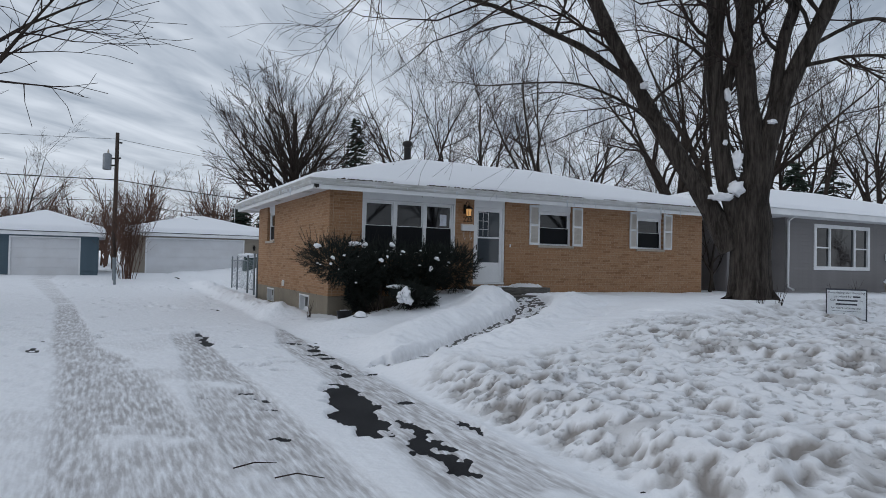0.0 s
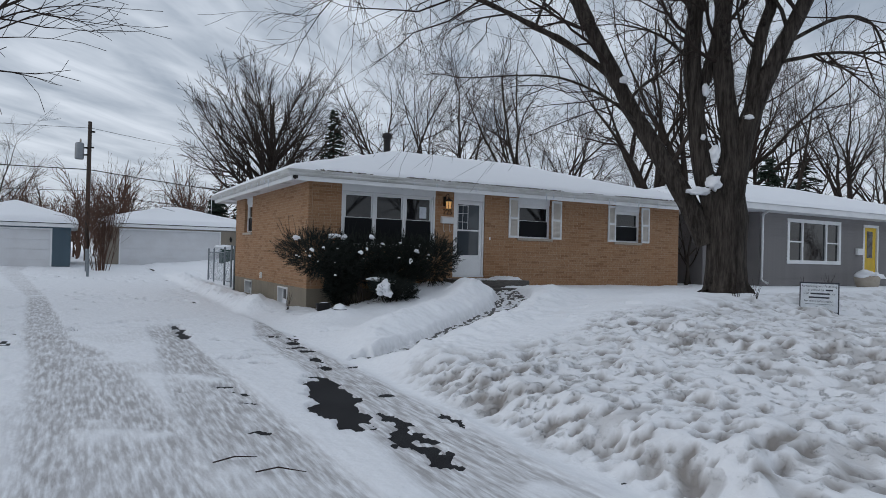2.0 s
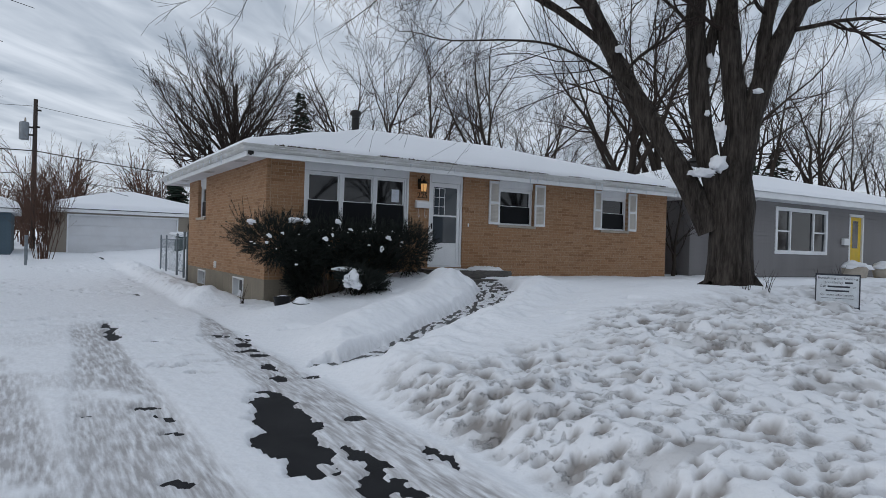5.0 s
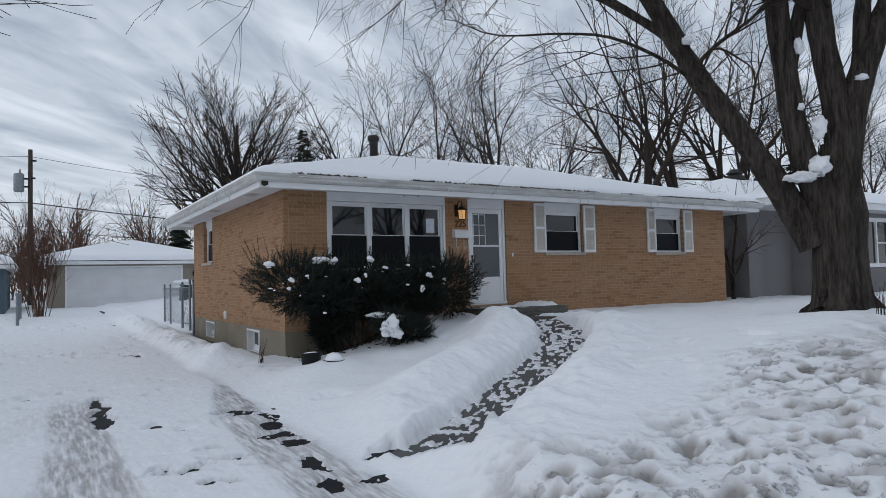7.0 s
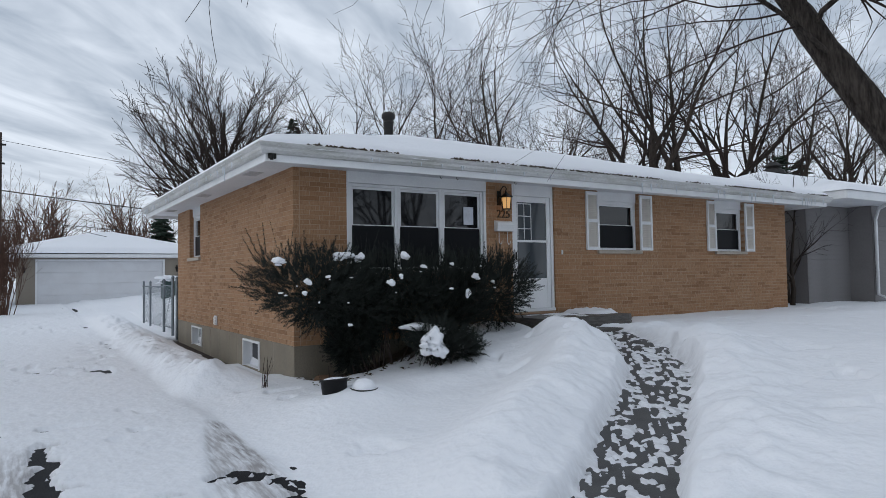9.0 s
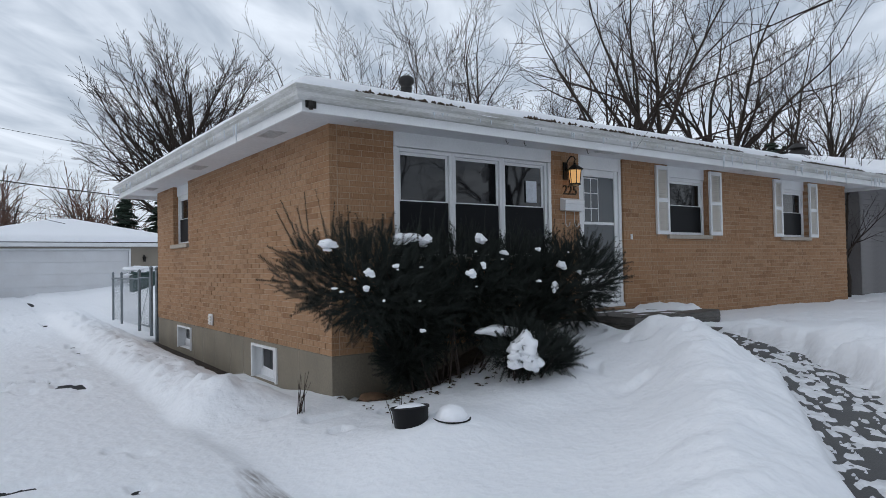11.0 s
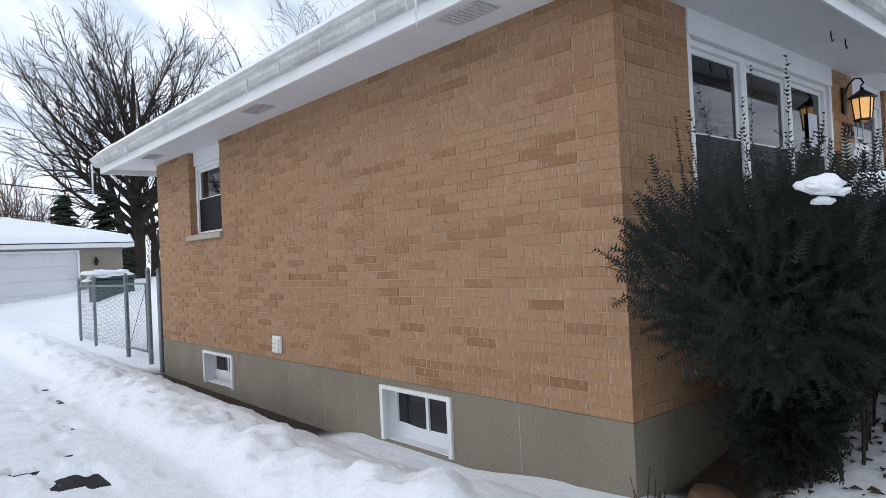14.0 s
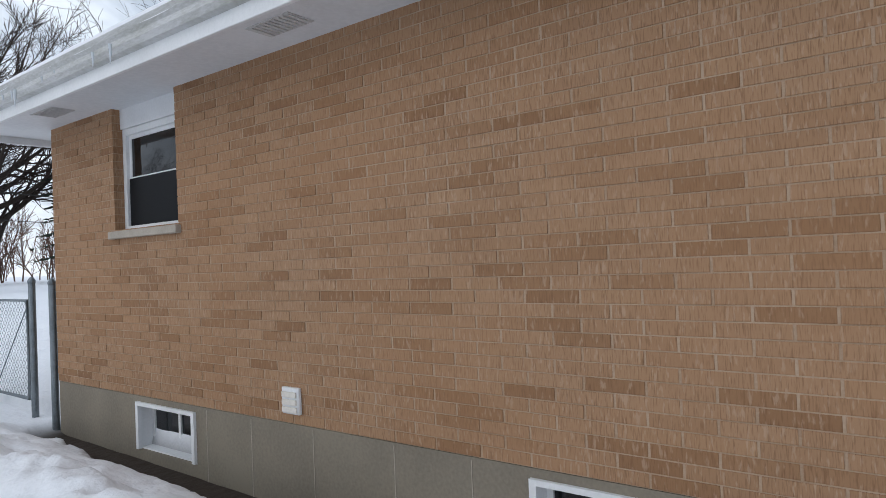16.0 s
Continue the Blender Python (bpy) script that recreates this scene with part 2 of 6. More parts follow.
M_SNOW = snow_material("snow", False)
M_GROUND = snow_material("ground_snow", True)
M_BRICK = brick_material("tan_brick", False)
M_BRICKS = brick_material("tan_bricks", True)
M_MORTAR = material("mortar", (0.44, 0.32, 0.225), 0.9, color2=(0.34, 0.225, 0.145), scale=3, fine=90)
M_CONCRETE = material("foundation_concrete", (0.245, 0.212, 0.162), 0.85, color2=(0.18, 0.155, 0.12), scale=1.6, fine=45, bump=0.3)
M_WHITE = material("white_paint", (0.78, 0.79, 0.80), 0.45, color2=(0.70, 0.71, 0.72), scale=2.5, fine=50, bump=0.08)
M_SOFFIT = material("soffit_paint", (0.74, 0.75, 0.77), 0.6, color2=(0.64, 0.65, 0.67), scale=1.2, fine=30, bump=0.1)
M_GUTTER = material("weathered_gutter", (0.60, 0.60, 0.60), 0.5, color2=(0.40, 0.40, 0.37), scale=2.2, fine=22, bump=0.15, stretch=(1, 1, 5))
M_SILL = material("stone_sill", (0.42, 0.37, 0.31), 0.8, color2=(0.34, 0.30, 0.25), scale=8, fine=80)
M_VENT = material("soffit_vent", (0.62, 0.62, 0.62), 0.6, scale=30, fine=150)
M_GLASS = pane_material("window_glass", (0.007, 0.008, 0.010), 0.03, 0.6)
M_DOORGLASS = pane_material("storm_door_glass", (0.055, 0.065, 0.075), 0.04)
M_SCREEN = pane_material("insect_screen", (0.007, 0.008, 0.010), 0.4, 0.1)
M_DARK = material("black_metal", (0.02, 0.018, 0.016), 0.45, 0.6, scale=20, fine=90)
M_BRASS = material("aged_brass", (0.22, 0.12, 0.04), 0.4, 0.8, scale=25, fine=90)
M_NUMBER = material("house_number_metal", (0.05, 0.035, 0.02), 0.5, 0.4, scale=30, fine=90)
M_LAMP = glow_material("lamp_glass", (0.70, 0.38, 0.14), 0.6)
M_PAPER = material("paper_notice", (0.62, 0.66, 0.72), 0.8, scale=10, fine=60, bump=0)
M_SHUTTER = material("shutter_paint", (0.74, 0.70, 0.64), 0.55, color2=(0.62, 0.58, 0.53), scale=8, fine=60)
M_BARK = material("maple_bark", (0.078, 0.066, 0.057), 0.95, color2=(0.022, 0.018, 0.015), scale=7, fine=22, bump=1.0, bump_d=0.06, stretch=(1.7, 1.7, 0.22), mix_lo=0.38, mix_hi=0.6, spec=0.2)
M_BARK_FAR = material("grey_bark", (0.055, 0.044, 0.036), 0.95, color2=(0.028, 0.022, 0.019), scale=3, fine=20, bump=0.4, bump_d=0.02, stretch=(1.5, 1.5, 0.4), spec=0.2)
M_TWIG = material("twigs", (0.045, 0.033, 0.028), 0.9, color2=(0.028, 0.021, 0.019), scale=4, fine=30, bump=0, spec=0.2)
M_TWIG_RED = material("brown_twigs", (0.13, 0.075, 0.055), 0.9, color2=(0.08, 0.05, 0.04), scale=4, fine=30, bump=0, spec=0.2)
M_YEW = material("yew_needles", (0.016, 0.021, 0.017), 0.8, color2=(0.009, 0.012, 0.010), scale=6, fine=40, bump=0, spec=0.3)
M_SPRUCE = material("spruce_needles", (0.025, 0.042, 0.028), 0.8, color2=(0.012, 0.02, 0.014), scale=2, fine=20, bump=0, spec=0.3)
M_ASPHALT = material("wet_asphalt", (0.007, 0.007, 0.009), 0.65, color2=(0.02, 0.02, 0.022), spec=0.15, scale=3, fine=140, bump=0.6, bump_d=0.004)
M_WALK = material("wet_concrete_walk", (0.058, 0.056, 0.055), 0.5, color2=(0.026, 0.025, 0.025), scale=4, fine=90, bump=0.4)
M_SLAB = material("porch_stone", (0.11, 0.10, 0.09), 0.6, color2=(0.05, 0.046, 0.043), scale=7, fine=60, bump=0.6, bump_d=0.01, stretch=(1, 1, 4))
M_GARAGEDOOR = material("garage_door_paint", (0.66, 0.67, 0.69), 0.5, color2=(0.58, 0.58, 0.59), scale=1.5, fine=25, bump=0.05)
M_TAUPE = material("taupe_siding", (0.27, 0.235, 0.19), 0.7, color2=(0.23, 0.20, 0.165), scale=2, fine=40)
M_BLUE = material("slate_blue_siding", (0.075, 0.115, 0.145), 0.7, color2=(0.055, 0.09, 0.115), scale=2, fine=40)
M_GREY = material("grey_siding", (0.205, 0.195, 0.195), 0.65, color2=(0.17, 0.16, 0.162), scale=1.5, fine=30, bump=0.1)
M_GALV = material("galvanised_steel", (0.22, 0.25, 0.27), 0.45, 0.7, color2=(0.15, 0.17, 0.185), scale=12, fine=80)
M_WOOD = material("weathered_fence_wood", (0.20, 0.115, 0.065), 0.85, color2=(0.13, 0.075, 0.045), scale=3, fine=50, stretch=(4, 4, 0.5))
M_POLE = material("creosote_pole", (0.055, 0.042, 0.034), 0.9, scale=3, fine=40, stretch=(3, 3, 0.4))
M_STEEL_GREY = material("painted_grey_steel", (0.23, 0.25, 0.27), 0.5, 0.3, scale=6, fine=50)
M_POT = material("black_plastic", (0.008, 0.008, 0.009), 0.5, spec=0.25, scale=10, fine=60, bump=0.05)
M_YELLOW = material("yellow_door_paint", (0.72, 0.48, 0.02), 0.5, scale=4, fine=40, bump=0.05)
M_SIGN = material("sign_board", (0.62, 0.66, 0.70), 0.5, scale=6, fine=50, bump=0)
M_INK = material("sign_ink", (0.025, 0.03, 0.045), 0.6, scale=10, fine=60, bump=0)
M_NAVY = material("navy_sign", (0.012, 0.03, 0.09), 0.5, scale=6, fine=50, bump=0)
M_GREEN = material("green_plastic_bin", (0.03, 0.06, 0.055), 0.5, scale=6, fine=50)
M_ICE = pane_material("icicle_ice", (0.62, 0.66, 0.70), 0.12, 0.6)
M_LEAF = material("dead_leaves", (0.06, 0.04, 0.025), 0.9, scale=20, fine=80)
M_CHIMNEY = material("sooty_metal", (0.03, 0.028, 0.027), 0.7, 0.3, scale=8, fine=60)


# ---------------------------------------------------------------- building helpers
def box(bm, x0, x1, y0, y1, z0, z1):
    v = [bm.verts.new(p) for p in ((x0, y0, z0), (x1, y0, z0), (x1, y1, z0), (x0, y1, z0), (x0, y0, z1), (x1, y0, z1), (x1, y1, z1), (x0, y1, z1))]
    for f in ((3, 2, 1, 0), (4, 5, 6, 7), (0, 1, 5, 4), (1, 2, 6, 5), (2, 3, 7, 6), (3, 0, 4, 7)):
        bm.faces.new([v[i] for i in f])


def boxes(*rows, bevel=0.0):
    bm = bmesh.new()
    for r in rows:
        box(bm, *r)
    if bevel:
        bmesh.ops.bevel(bm, geom=bm.edges[:], offset=bevel, segments=1, affect="EDGES")
    return bm


def turned(profile, sides=20, centre=(0, 0)):
    """A solid of revolution about z from (radius, height) pairs."""
    bm = bmesh.new()
    rings = []
    for r, z in profile:
        rings.append([bm.verts.new((centre[0] + r * math.cos(a), centre[1] + r * math.sin(a), z)) for a in (2 * math.pi * i / sides for i in range(sides))])
    for a, b in zip(rings, rings[1:]):
        for i in range(sides):
            bm.faces.new((a[i], a[(i + 1) % sides], b[(i + 1) % sides], b[i]))
    bm.faces.new(rings[0][::-1])
    bm.faces.new(rings[-1])
    return bm


def tube_arrays(lines, verts, faces, sides_of):
    """Tapered tubes along polylines [(point, radius), ...]."""
    for line in lines:
        pts = [Vector(p) for p, _ in line]
        rad = [r for _, r in line]
        k = sides_of(rad[0])
        start = len(verts)
        up = Vector((0, 0, 1))
        for i, p in enumerate(pts):
            d = (pts[min(i + 1, len(pts) - 1)] - pts[max(i - 1, 0)])
            if d.length < 1e-9:
                d = Vector((0, 0, 1))
            d.normalize()
            a = d.cross(up if abs(d.z) < 0.9 else Vector((1, 0, 0))).normalized()
            b = d.cross(a)
            for j in range(k):
                t = 2 * math.pi * j / k
                q = p + rad[i] * (math.cos(t) * a + math.sin(t) * b)
                verts.append((q.x, q.y, q.z))
        for i in range(len(pts) - 1):
            for j in range(k):
                j2 = (j + 1) % k
                faces.append((start + i * k + j, start + i * k + j2, start + (i + 1) * k + j2, start + (i + 1) * k + j))


def tubes_mesh(name, lines, mat, sides_of=lambda r: 8, smooth=True):
    verts, faces = [], []
    tube_arrays(lines, verts, faces, sides_of)
    me = bpy.data.meshes.new(name)
    me.from_pydata(verts, [], faces)
    me.materials.append(mat)
    if smooth:
        me.polygons.foreach_set("use_smooth", [True] * len(me.polygons))
    me.update()
    return me


def mesh_of(name, bm, mat, smooth=False):
    bmesh.ops.recalc_face_normals(bm, faces=bm.faces[:])
    me = bpy.data.meshes.new(name)
    bm.to_mesh(me)
    bm.free()
    me.materials.append(mat)
    if smooth:
        me.polygons.foreach_set("use_smooth", [True] * len(me.polygons))
    return me


def part(name, bm, mat, parent, label="", smooth=False):
    """One mesh object under a thing or a part."""
    me = bm if isinstance(bm, bpy.types.Mesh) else mesh_of(name, bm, mat, smooth)
    ob = new(name, me)
    ob.parent = parent
    if parent is not None:
        ob.matrix_parent_inverse = parent.matrix_world.inverted()
    return tagged(ob, label) if label else ob


def thing(name, label, category, at=(0, 0, 0), group="", kind=""):
    ob = new(name)
    ob.location = at
    ob.matrix_world = Matrix.Translation(at)
    ob.empty_display_size = 0.1
    return tagged(ob, label, category, group, kind)


# ---------------------------------------------------------------- noise on arrays
def lattice(ix, iy, seed):
    h = (ix.astype(np.int64) * 374761393 + iy.astype(np.int64) * 668265263 + seed * 974711) & 0x7FFFFFFF
    h = ((h ^ (h >> 13)) * 1274126177) & 0x7FFFFFFF
    return ((h ^ (h >> 16)) & 0xFFFF) / 65535.0


def vnoise(x, y, scale, seed=0):
    """Smooth value noise, 0 to 1, with cells of the given size in metres."""
    x, y = np.asarray(x) / scale, np.asarray(y) / scale
    ix, iy = np.floor(x), np.floor(y)
    fx, fy = x - ix, y - iy
    fx, fy = fx * fx * fx * (fx * (fx * 6 - 15) + 10), fy * fy * fy * (fy * (fy * 6 - 15) + 10)
    a, b = lattice(ix, iy, seed), lattice(ix + 1, iy, seed)
    c, d = lattice(ix, iy + 1, seed), lattice(ix + 1, iy + 1, seed)
    return (a * (1 - fx) + b * fx) * (1 - fy) + (c * (1 - fx) + d * fx) * fy


def fbm(x, y, scale, seed=0, octaves=4):
    out, amp, tot = 0, 1.0, 0
    for i in range(octaves):
        out = out + amp * vnoise(np.asarray(x) + 17.3 * i, np.asarray(y) - 9.1 * i, scale / 2 ** i, seed + i)
        tot += amp
        amp *= 0.5
    return out / tot


def smooth(a, b, x):
    t = np.clip((np.asarray(x) - a) / (b - a), 0, 1)
    return t * t * (3 - 2 * t)

# ---------------------------------------------------------------- ground, drive and walk
WALK = [(3.4, 5.75, 0.10), (3.95, 6.12, 0.14), (4.78, 6.72, 0.22), (6.2, 7.7, 0.39), (7.5, 8.6, 0.55), (8.35, 9.6, 0.69), (8.8, 10.7, 0.82)]
WALK_HALF = 0.37


def drive_z(y):
    return 0.0165 * np.clip(y, -6, 42)


def to_walk(x, y):
    """Distance from the walk's middle line (left of it positive), the way along it from 0 to 1, and its height."""
    best = np.full(np.shape(x), 1e9)
    sign, along, height = np.zeros_like(best), np.zeros_like(best), np.zeros_like(best)
    n = len(WALK) - 1
    for i in range(n):
        (ax, ay, az), (bx, by, bz) = WALK[i], WALK[i + 1]
        dx, dy = bx - ax, by - ay
        t = np.clip(((x - ax) * dx + (y - ay) * dy) / (dx * dx + dy * dy), 0, 1)
        d = np.hypot(x - ax - t * dx, y - ay - t * dy)
        near = d < best
        best = np.where(near, d, best)
        sign = np.where(near, np.sign(dx * (y - ay) - dy * (x - ax)), sign)
        along = np.where(near, (i + t) / n, along)
        height = np.where(near, az + t * (bz - az), height)
    return best * sign, along, height


def band(x, y, pts):
    """1 inside a track given by (y, middle, half width), soft at its edges."""
    ys, mid, half = zip(*pts)
    m, h = np.interp(y, ys, mid), np.interp(y, ys, half)
    return 1 - smooth(0.7, 1.15, np.abs(x - m) / h)


# bare wet patches on the drive: middle and half sizes
BARE = [(2.26, 4.9, 0.22, 0.45), (2.16, 4.25, 0.28, 0.5), (1.98, 3.6, 0.28, 0.45), (1.93, 3.15, 0.2, 0.25), (2.37, 3.0, 0.09, 0.45), (2.26, 2.4, 0.17, 0.5),
        (2.22, 1.85, 0.1, 0.3), (2.7, 8.86, 0.25, 0.13), (2.93, 8.45, 0.1, 0.3), (2.84, 7.95, 0.13, 0.22), (2.72, 7.5, 0.19, 0.17), (2.8, 7.1, 0.16, 0.16), (2.72, 6.4, 0.12, 0.25),
        (2.62, 5.8, 0.1, 0.14), (3.42, 6.3, 0.3, 0.22), (3.6, 5.95, 0.25, 0.2), (1.37, 10.2, 0.11, 0.55), (1.33, 9.35, 0.13, 0.6), (1.42, 10.72, 0.11, 0.07), (1.2, 5.02, 0.11, 0.08),
        (1.28, 4.72, 0.08, 0.12), (1.29, 4.25, 0.06, 0.1), (1.13, 3.15, 0.08, 0.12), (2.1, 7.28, 0.17, 0.05), (2.13, 6.93, 0.2, 0.06), (1.73, 6.78, 0.24, 0.05), (1.92, 6.3, 0.2, 0.05),
        (1.53, 6.87, 0.15, 0.04), (2.3, 6.65, 0.13, 0.04), (-0.16, 13.8, 0.16, 0.12), (-0.27, 10.4, 0.07, 0.3), (1.9, 16.1, 0.22, 0.09), (2.97, 5.7, 0.09, 0.09), (2.74, 4.05, 0.13, 0.11),
        (2.86, 2.9, 0.08, 0.35), (2.03, 2.4, 0.07, 0.09), (1.47, 9.15, 0.09, 0.05), (2.13, 8.62, 0.08, 0.04), (0.72, 4.95, 0.07, 0.04)]


def ground_fields(x, y):
    base = drive_z(y)
    side, u, wz = to_walk(x, y)
    # yard right of the drive
    front = smooth(-4.0, 0.5, y)
    edge_x = 2.96 + 0.16 * (fbm(x, y, 0.7, 5) - 0.5)
    first = (0.36 - 0.20 * smooth(5.6, 7.6, y)) * smooth(0, 0.95, x - edge_x)
    z = base + front * (first + 0.50 * smooth(4.0, 9.5, x) - 0.06 * smooth(3.5, 8, x) * (1 - smooth(1.0, 5.0, y)) + 0.12 * smooth(7, 10, x) * smooth(3, 6.5, y) * (1 - smooth(8, 12, y)) - 0.24 * smooth(7.5, 10.5, x) * (1 - smooth(4.2, 6.2, y)))
    z = z + front * smooth(2.9, 3.6, x) * (0.08 * (fbm(x, y, 1.6, 11) - 0.5) + 0.035 * (fbm(x, y, 0.4, 12, 3) - 0.5) - 0.06 * smooth(0.70, 0.82, vnoise(x, y, 0.24, 13)) * smooth(0.5, 0.65, vnoise(x, y, 1.4, 14)))
    # turned-up snow by the road
    pile = smooth(0.05, 0.5, x - edge_x) * (1 - smooth(3.9, 5.3, y + 1.6 * (fbm(x, y, 1.8, 21) - 0.5) - 0.17 * (x - 4))) * front
    pile = pile * np.where(side > 0, 0, 1)
    billow = 1 - np.abs(2 * fbm(x, y, 0.55, 31, 3) - 1)
    z = z + pile * (0.24 * (fbm(x, y, 1.25, 41, 3) - 0.5) + 0.02 * (billow - 0.78) + 0.035 * (fbm(x, y, 0.30, 51, 3) - 0.5) + 0.05 * (fbm(x, y, 0.12, 55, 2) - 0.5))
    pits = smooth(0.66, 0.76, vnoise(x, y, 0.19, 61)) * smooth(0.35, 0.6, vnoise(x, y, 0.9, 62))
    z = z - pile * 0.035 * pits
    chunk = smooth(0.66, 0.74, vnoise(x, y, 0.42, 71)) * smooth(0.45, 0.6, vnoise(x, y, 1.7, 72))
    z = z + pile * 0.06 * chunk
    # clods and holes, each with a place of its own
    rng = np.random.RandomState(17)
    inside = np.flatnonzero(pile > 0.04)
    clods = np.zeros(np.shape(x))
    holes = np.zeros(np.shape(x))
    if inside.size:
        px, py = x[inside], y[inside]
        up, down = np.zeros(inside.size), np.zeros(inside.size)
        for k in range(900):
            cx, cy = 3.1 + 11 * rng.rand() ** 1.5, -2.6 + 8.2 * rng.rand()
            big = rng.rand()
            r = 0.04 + 0.15 * big ** 4
            ax, tall = rng.uniform(0.7, 1.4), rng.uniform(0.15, 0.34)
            d2 = ((px - cx) * ax) ** 2 + ((py - cy) / ax) ** 2
            near = d2 < r * r
            if near.any():
                up[near] = np.maximum(up[near], tall * r * np.sqrt(1 - d2[near] / (r * r)))
        for k in range(2200):
            cx, cy = 3.1 + 9 * rng.rand() ** 1.3, -2.6 + 8.0 * rng.rand()
            r = 0.03 + 0.075 * rng.rand() ** 1.6
            d2 = ((px - cx) * 0.9) ** 2 + ((py - cy) * 1.2) ** 2
            near = d2 < r * r
            down[near] = np.maximum(down[near], 1 - d2[near] / (r * r))
        clods[inside], holes[inside] = up, down
    z = z + np.minimum(1, pile * 1.5) * (clods - 0.055 * holes)
    # bank thrown up left of the walk, lower one on the right
    lefthand = np.clip(side, 0, None)
    bank = (0.15 + 0.25 * smooth(0.0, 0.7, u)) * np.exp(-((lefthand - 1.0) / 0.52) ** 2) * (side > 0) * smooth(-0.02, 0.12, u) * (1 - 0.75 * smooth(0.86, 1.0, u))
    z = z + bank * (1 + 0.35 * (fbm(x, y, 0.8, 81) - 0.5)) * smooth(3.2, 4.2, x)
    rough_bank = np.exp(-((np.abs(side) - 0.8) / 0.5) ** 2) * smooth(3.2, 4.0, x)
    z = z + rough_bank * (0.17 * (fbm(x, y, 0.32, 91) - 0.5) + 0.12 * (fbm(x, y, 0.9, 93) - 0.5))
    right = np.exp(-((np.clip(-side, 0, None) - 0.75) / 0.4) ** 2) * (side < 0) * smooth(0.15, 0.4, u)
    z = z + right * (0.14 * (1 - smooth(0.75, 1.0, u)) + 0.10 * (fbm(x, y, 0.5, 95) - 0.4))
    # the walk itself, swept nearly bare
    on_walk = 1 - smooth(WALK_HALF - 0.06, WALK_HALF + 0.10, np.abs(side) + 0.10 * (fbm(x, y, 0.35, 99) - 0.5))
    on_walk = on_walk * (u > 0) * (x > 3.3)
    left_snow = smooth(0.46, 0.62, fbm(x * 0.8 + y * 0.9, (y - x) * 2.2, 0.13, 101, 4))
    z = z * (1 - on_walk) + on_walk * (wz - 0.035 + 0.055 * left_snow)
    # along the side wall: a bank of thrown snow and a strip of bare earth
    by_wall = smooth(12.0, 12.8, y) * (1 - smooth(24, 30, y))
    wall_z = base + 0.03 + 0.11 * (1 - smooth(12.7, 13.7, y))
    ridge = 0.15 * np.exp(-((x - 3.36 - 0.25 * (fbm(x, y, 1.5, 111) - 0.5)) / 0.33) ** 2)
    lump = (0.16 * (fbm(x, y, 0.42, 113) - 0.5) + 0.13 * (fbm(x, y, 0.16, 114, 3) - 0.5)) * np.exp(-((x - 3.4) / 0.6) ** 2)
    bed = np.where(x < 4.5, wall_z + ridge + lump + 0.10 * smooth(2.4, 3.3, x) * (1 - smooth(3.8, 4.12, x)), z)
    z = z * (1 - by_wall) + by_wall * bed
    soil = by_wall * smooth(4.03, 4.12, x + 0.45 * (fbm(x, y, 0.45, 117) - 0.5)) * (x < 4.5) * smooth(14.9, 15.6, y) * (1 - smooth(19.9, 20.3, y))
    soil = np.maximum(soil, smooth(11.5, 11.85, y + 0.3 * (fbm(x, y, 0.4, 119) - 0.5)) * (1 - smooth(12.3, 12.5, y)) * smooth(4.4, 4.8, x) * (1 - smooth(6.6, 7.2, x)))
    z = z - 0.09 * soil
    bed_up = smooth(4.5, 6.2, x) * (1 - smooth(7.6, 8.0, x)) * smooth(9.8, 11.0, y) * (1 - smooth(12.2, 12.3, y))
    z = z + (0.13 + 0.13 * smooth(5.6, 6.4, x) * smooth(10.9, 11.6, y)) * bed_up
    z = z + 0.17 * np.exp(-(((x - 4.4) / 0.55) ** 2 + ((y - 10.3) / 0.5) ** 2))
    # between and behind the houses
    z = z + 0.35 * smooth(20.2, 22, y) * smooth(4.6, 6.5, x) * (1 - smooth(30, 34, y))
    # the drive: fresh snow, packed tracks, bare patches
    drive = (1 - smooth(-0.1, 0.15, x - edge_x)) * smooth(-7, -5.5, x)
    track_l = band(x, y, [(-8, 0.0, 0.75), (3.5, -0.05, 0.68), (5.0, -0.13, 0.62), (7.8, -0.33, 0.5), (9.0, -0.62, 0.36), (17, -1.1, 0.22), (30, -2.6, 0.4)]) * (1 - 0.5 * smooth(14, 22, y))
    track_m = band(x, y, [(-8, 0.95, 0.55), (2.0, 1.0, 0.48), (4.5, 0.98, 0.46), (7.0, 1.04, 0.34), (10.8, 1.08, 0.24)]) * (1 - smooth(9.6, 11.4, y))
    strip = band(x, y, [(8.4, 2.84, 0.14), (10.8, 2.95, 0.09)]) * smooth(8.6, 9.0, y) * (1 - smooth(10.7, 11.0, y))
    track_r = band(x, y, [(-8, 2.3, 0.6), (1.5, 2.32, 0.56), (3.0, 2.45, 0.5), (5.0, 2.6, 0.37), (7.0, 2.65, 0.34), (8.8, 2.72, 0.3), (10.8, 2.93, 0.12)]) * (1 - smooth(10.0, 11.0, y))
    road = 1 - smooth(-6.5, -4.5, y)
    packed = np.maximum.reduce([track_l, track_m, track_r, road]) * smooth(0.18, 0.5, fbm(x, y, 0.9, 121) + 0.12)
    tread = 0.5 + 0.5 * np.sin(x * 95 + 3 * fbm(x, y, 1.2, 131) + 0.5 * np.sin(y * 40))
    fresh = 0.045 + 0.02 * (fbm(x, y, 0.8, 133) - 0.5) + 0.012 * (fbm(x, y, 0.12, 134, 2) - 0.5)
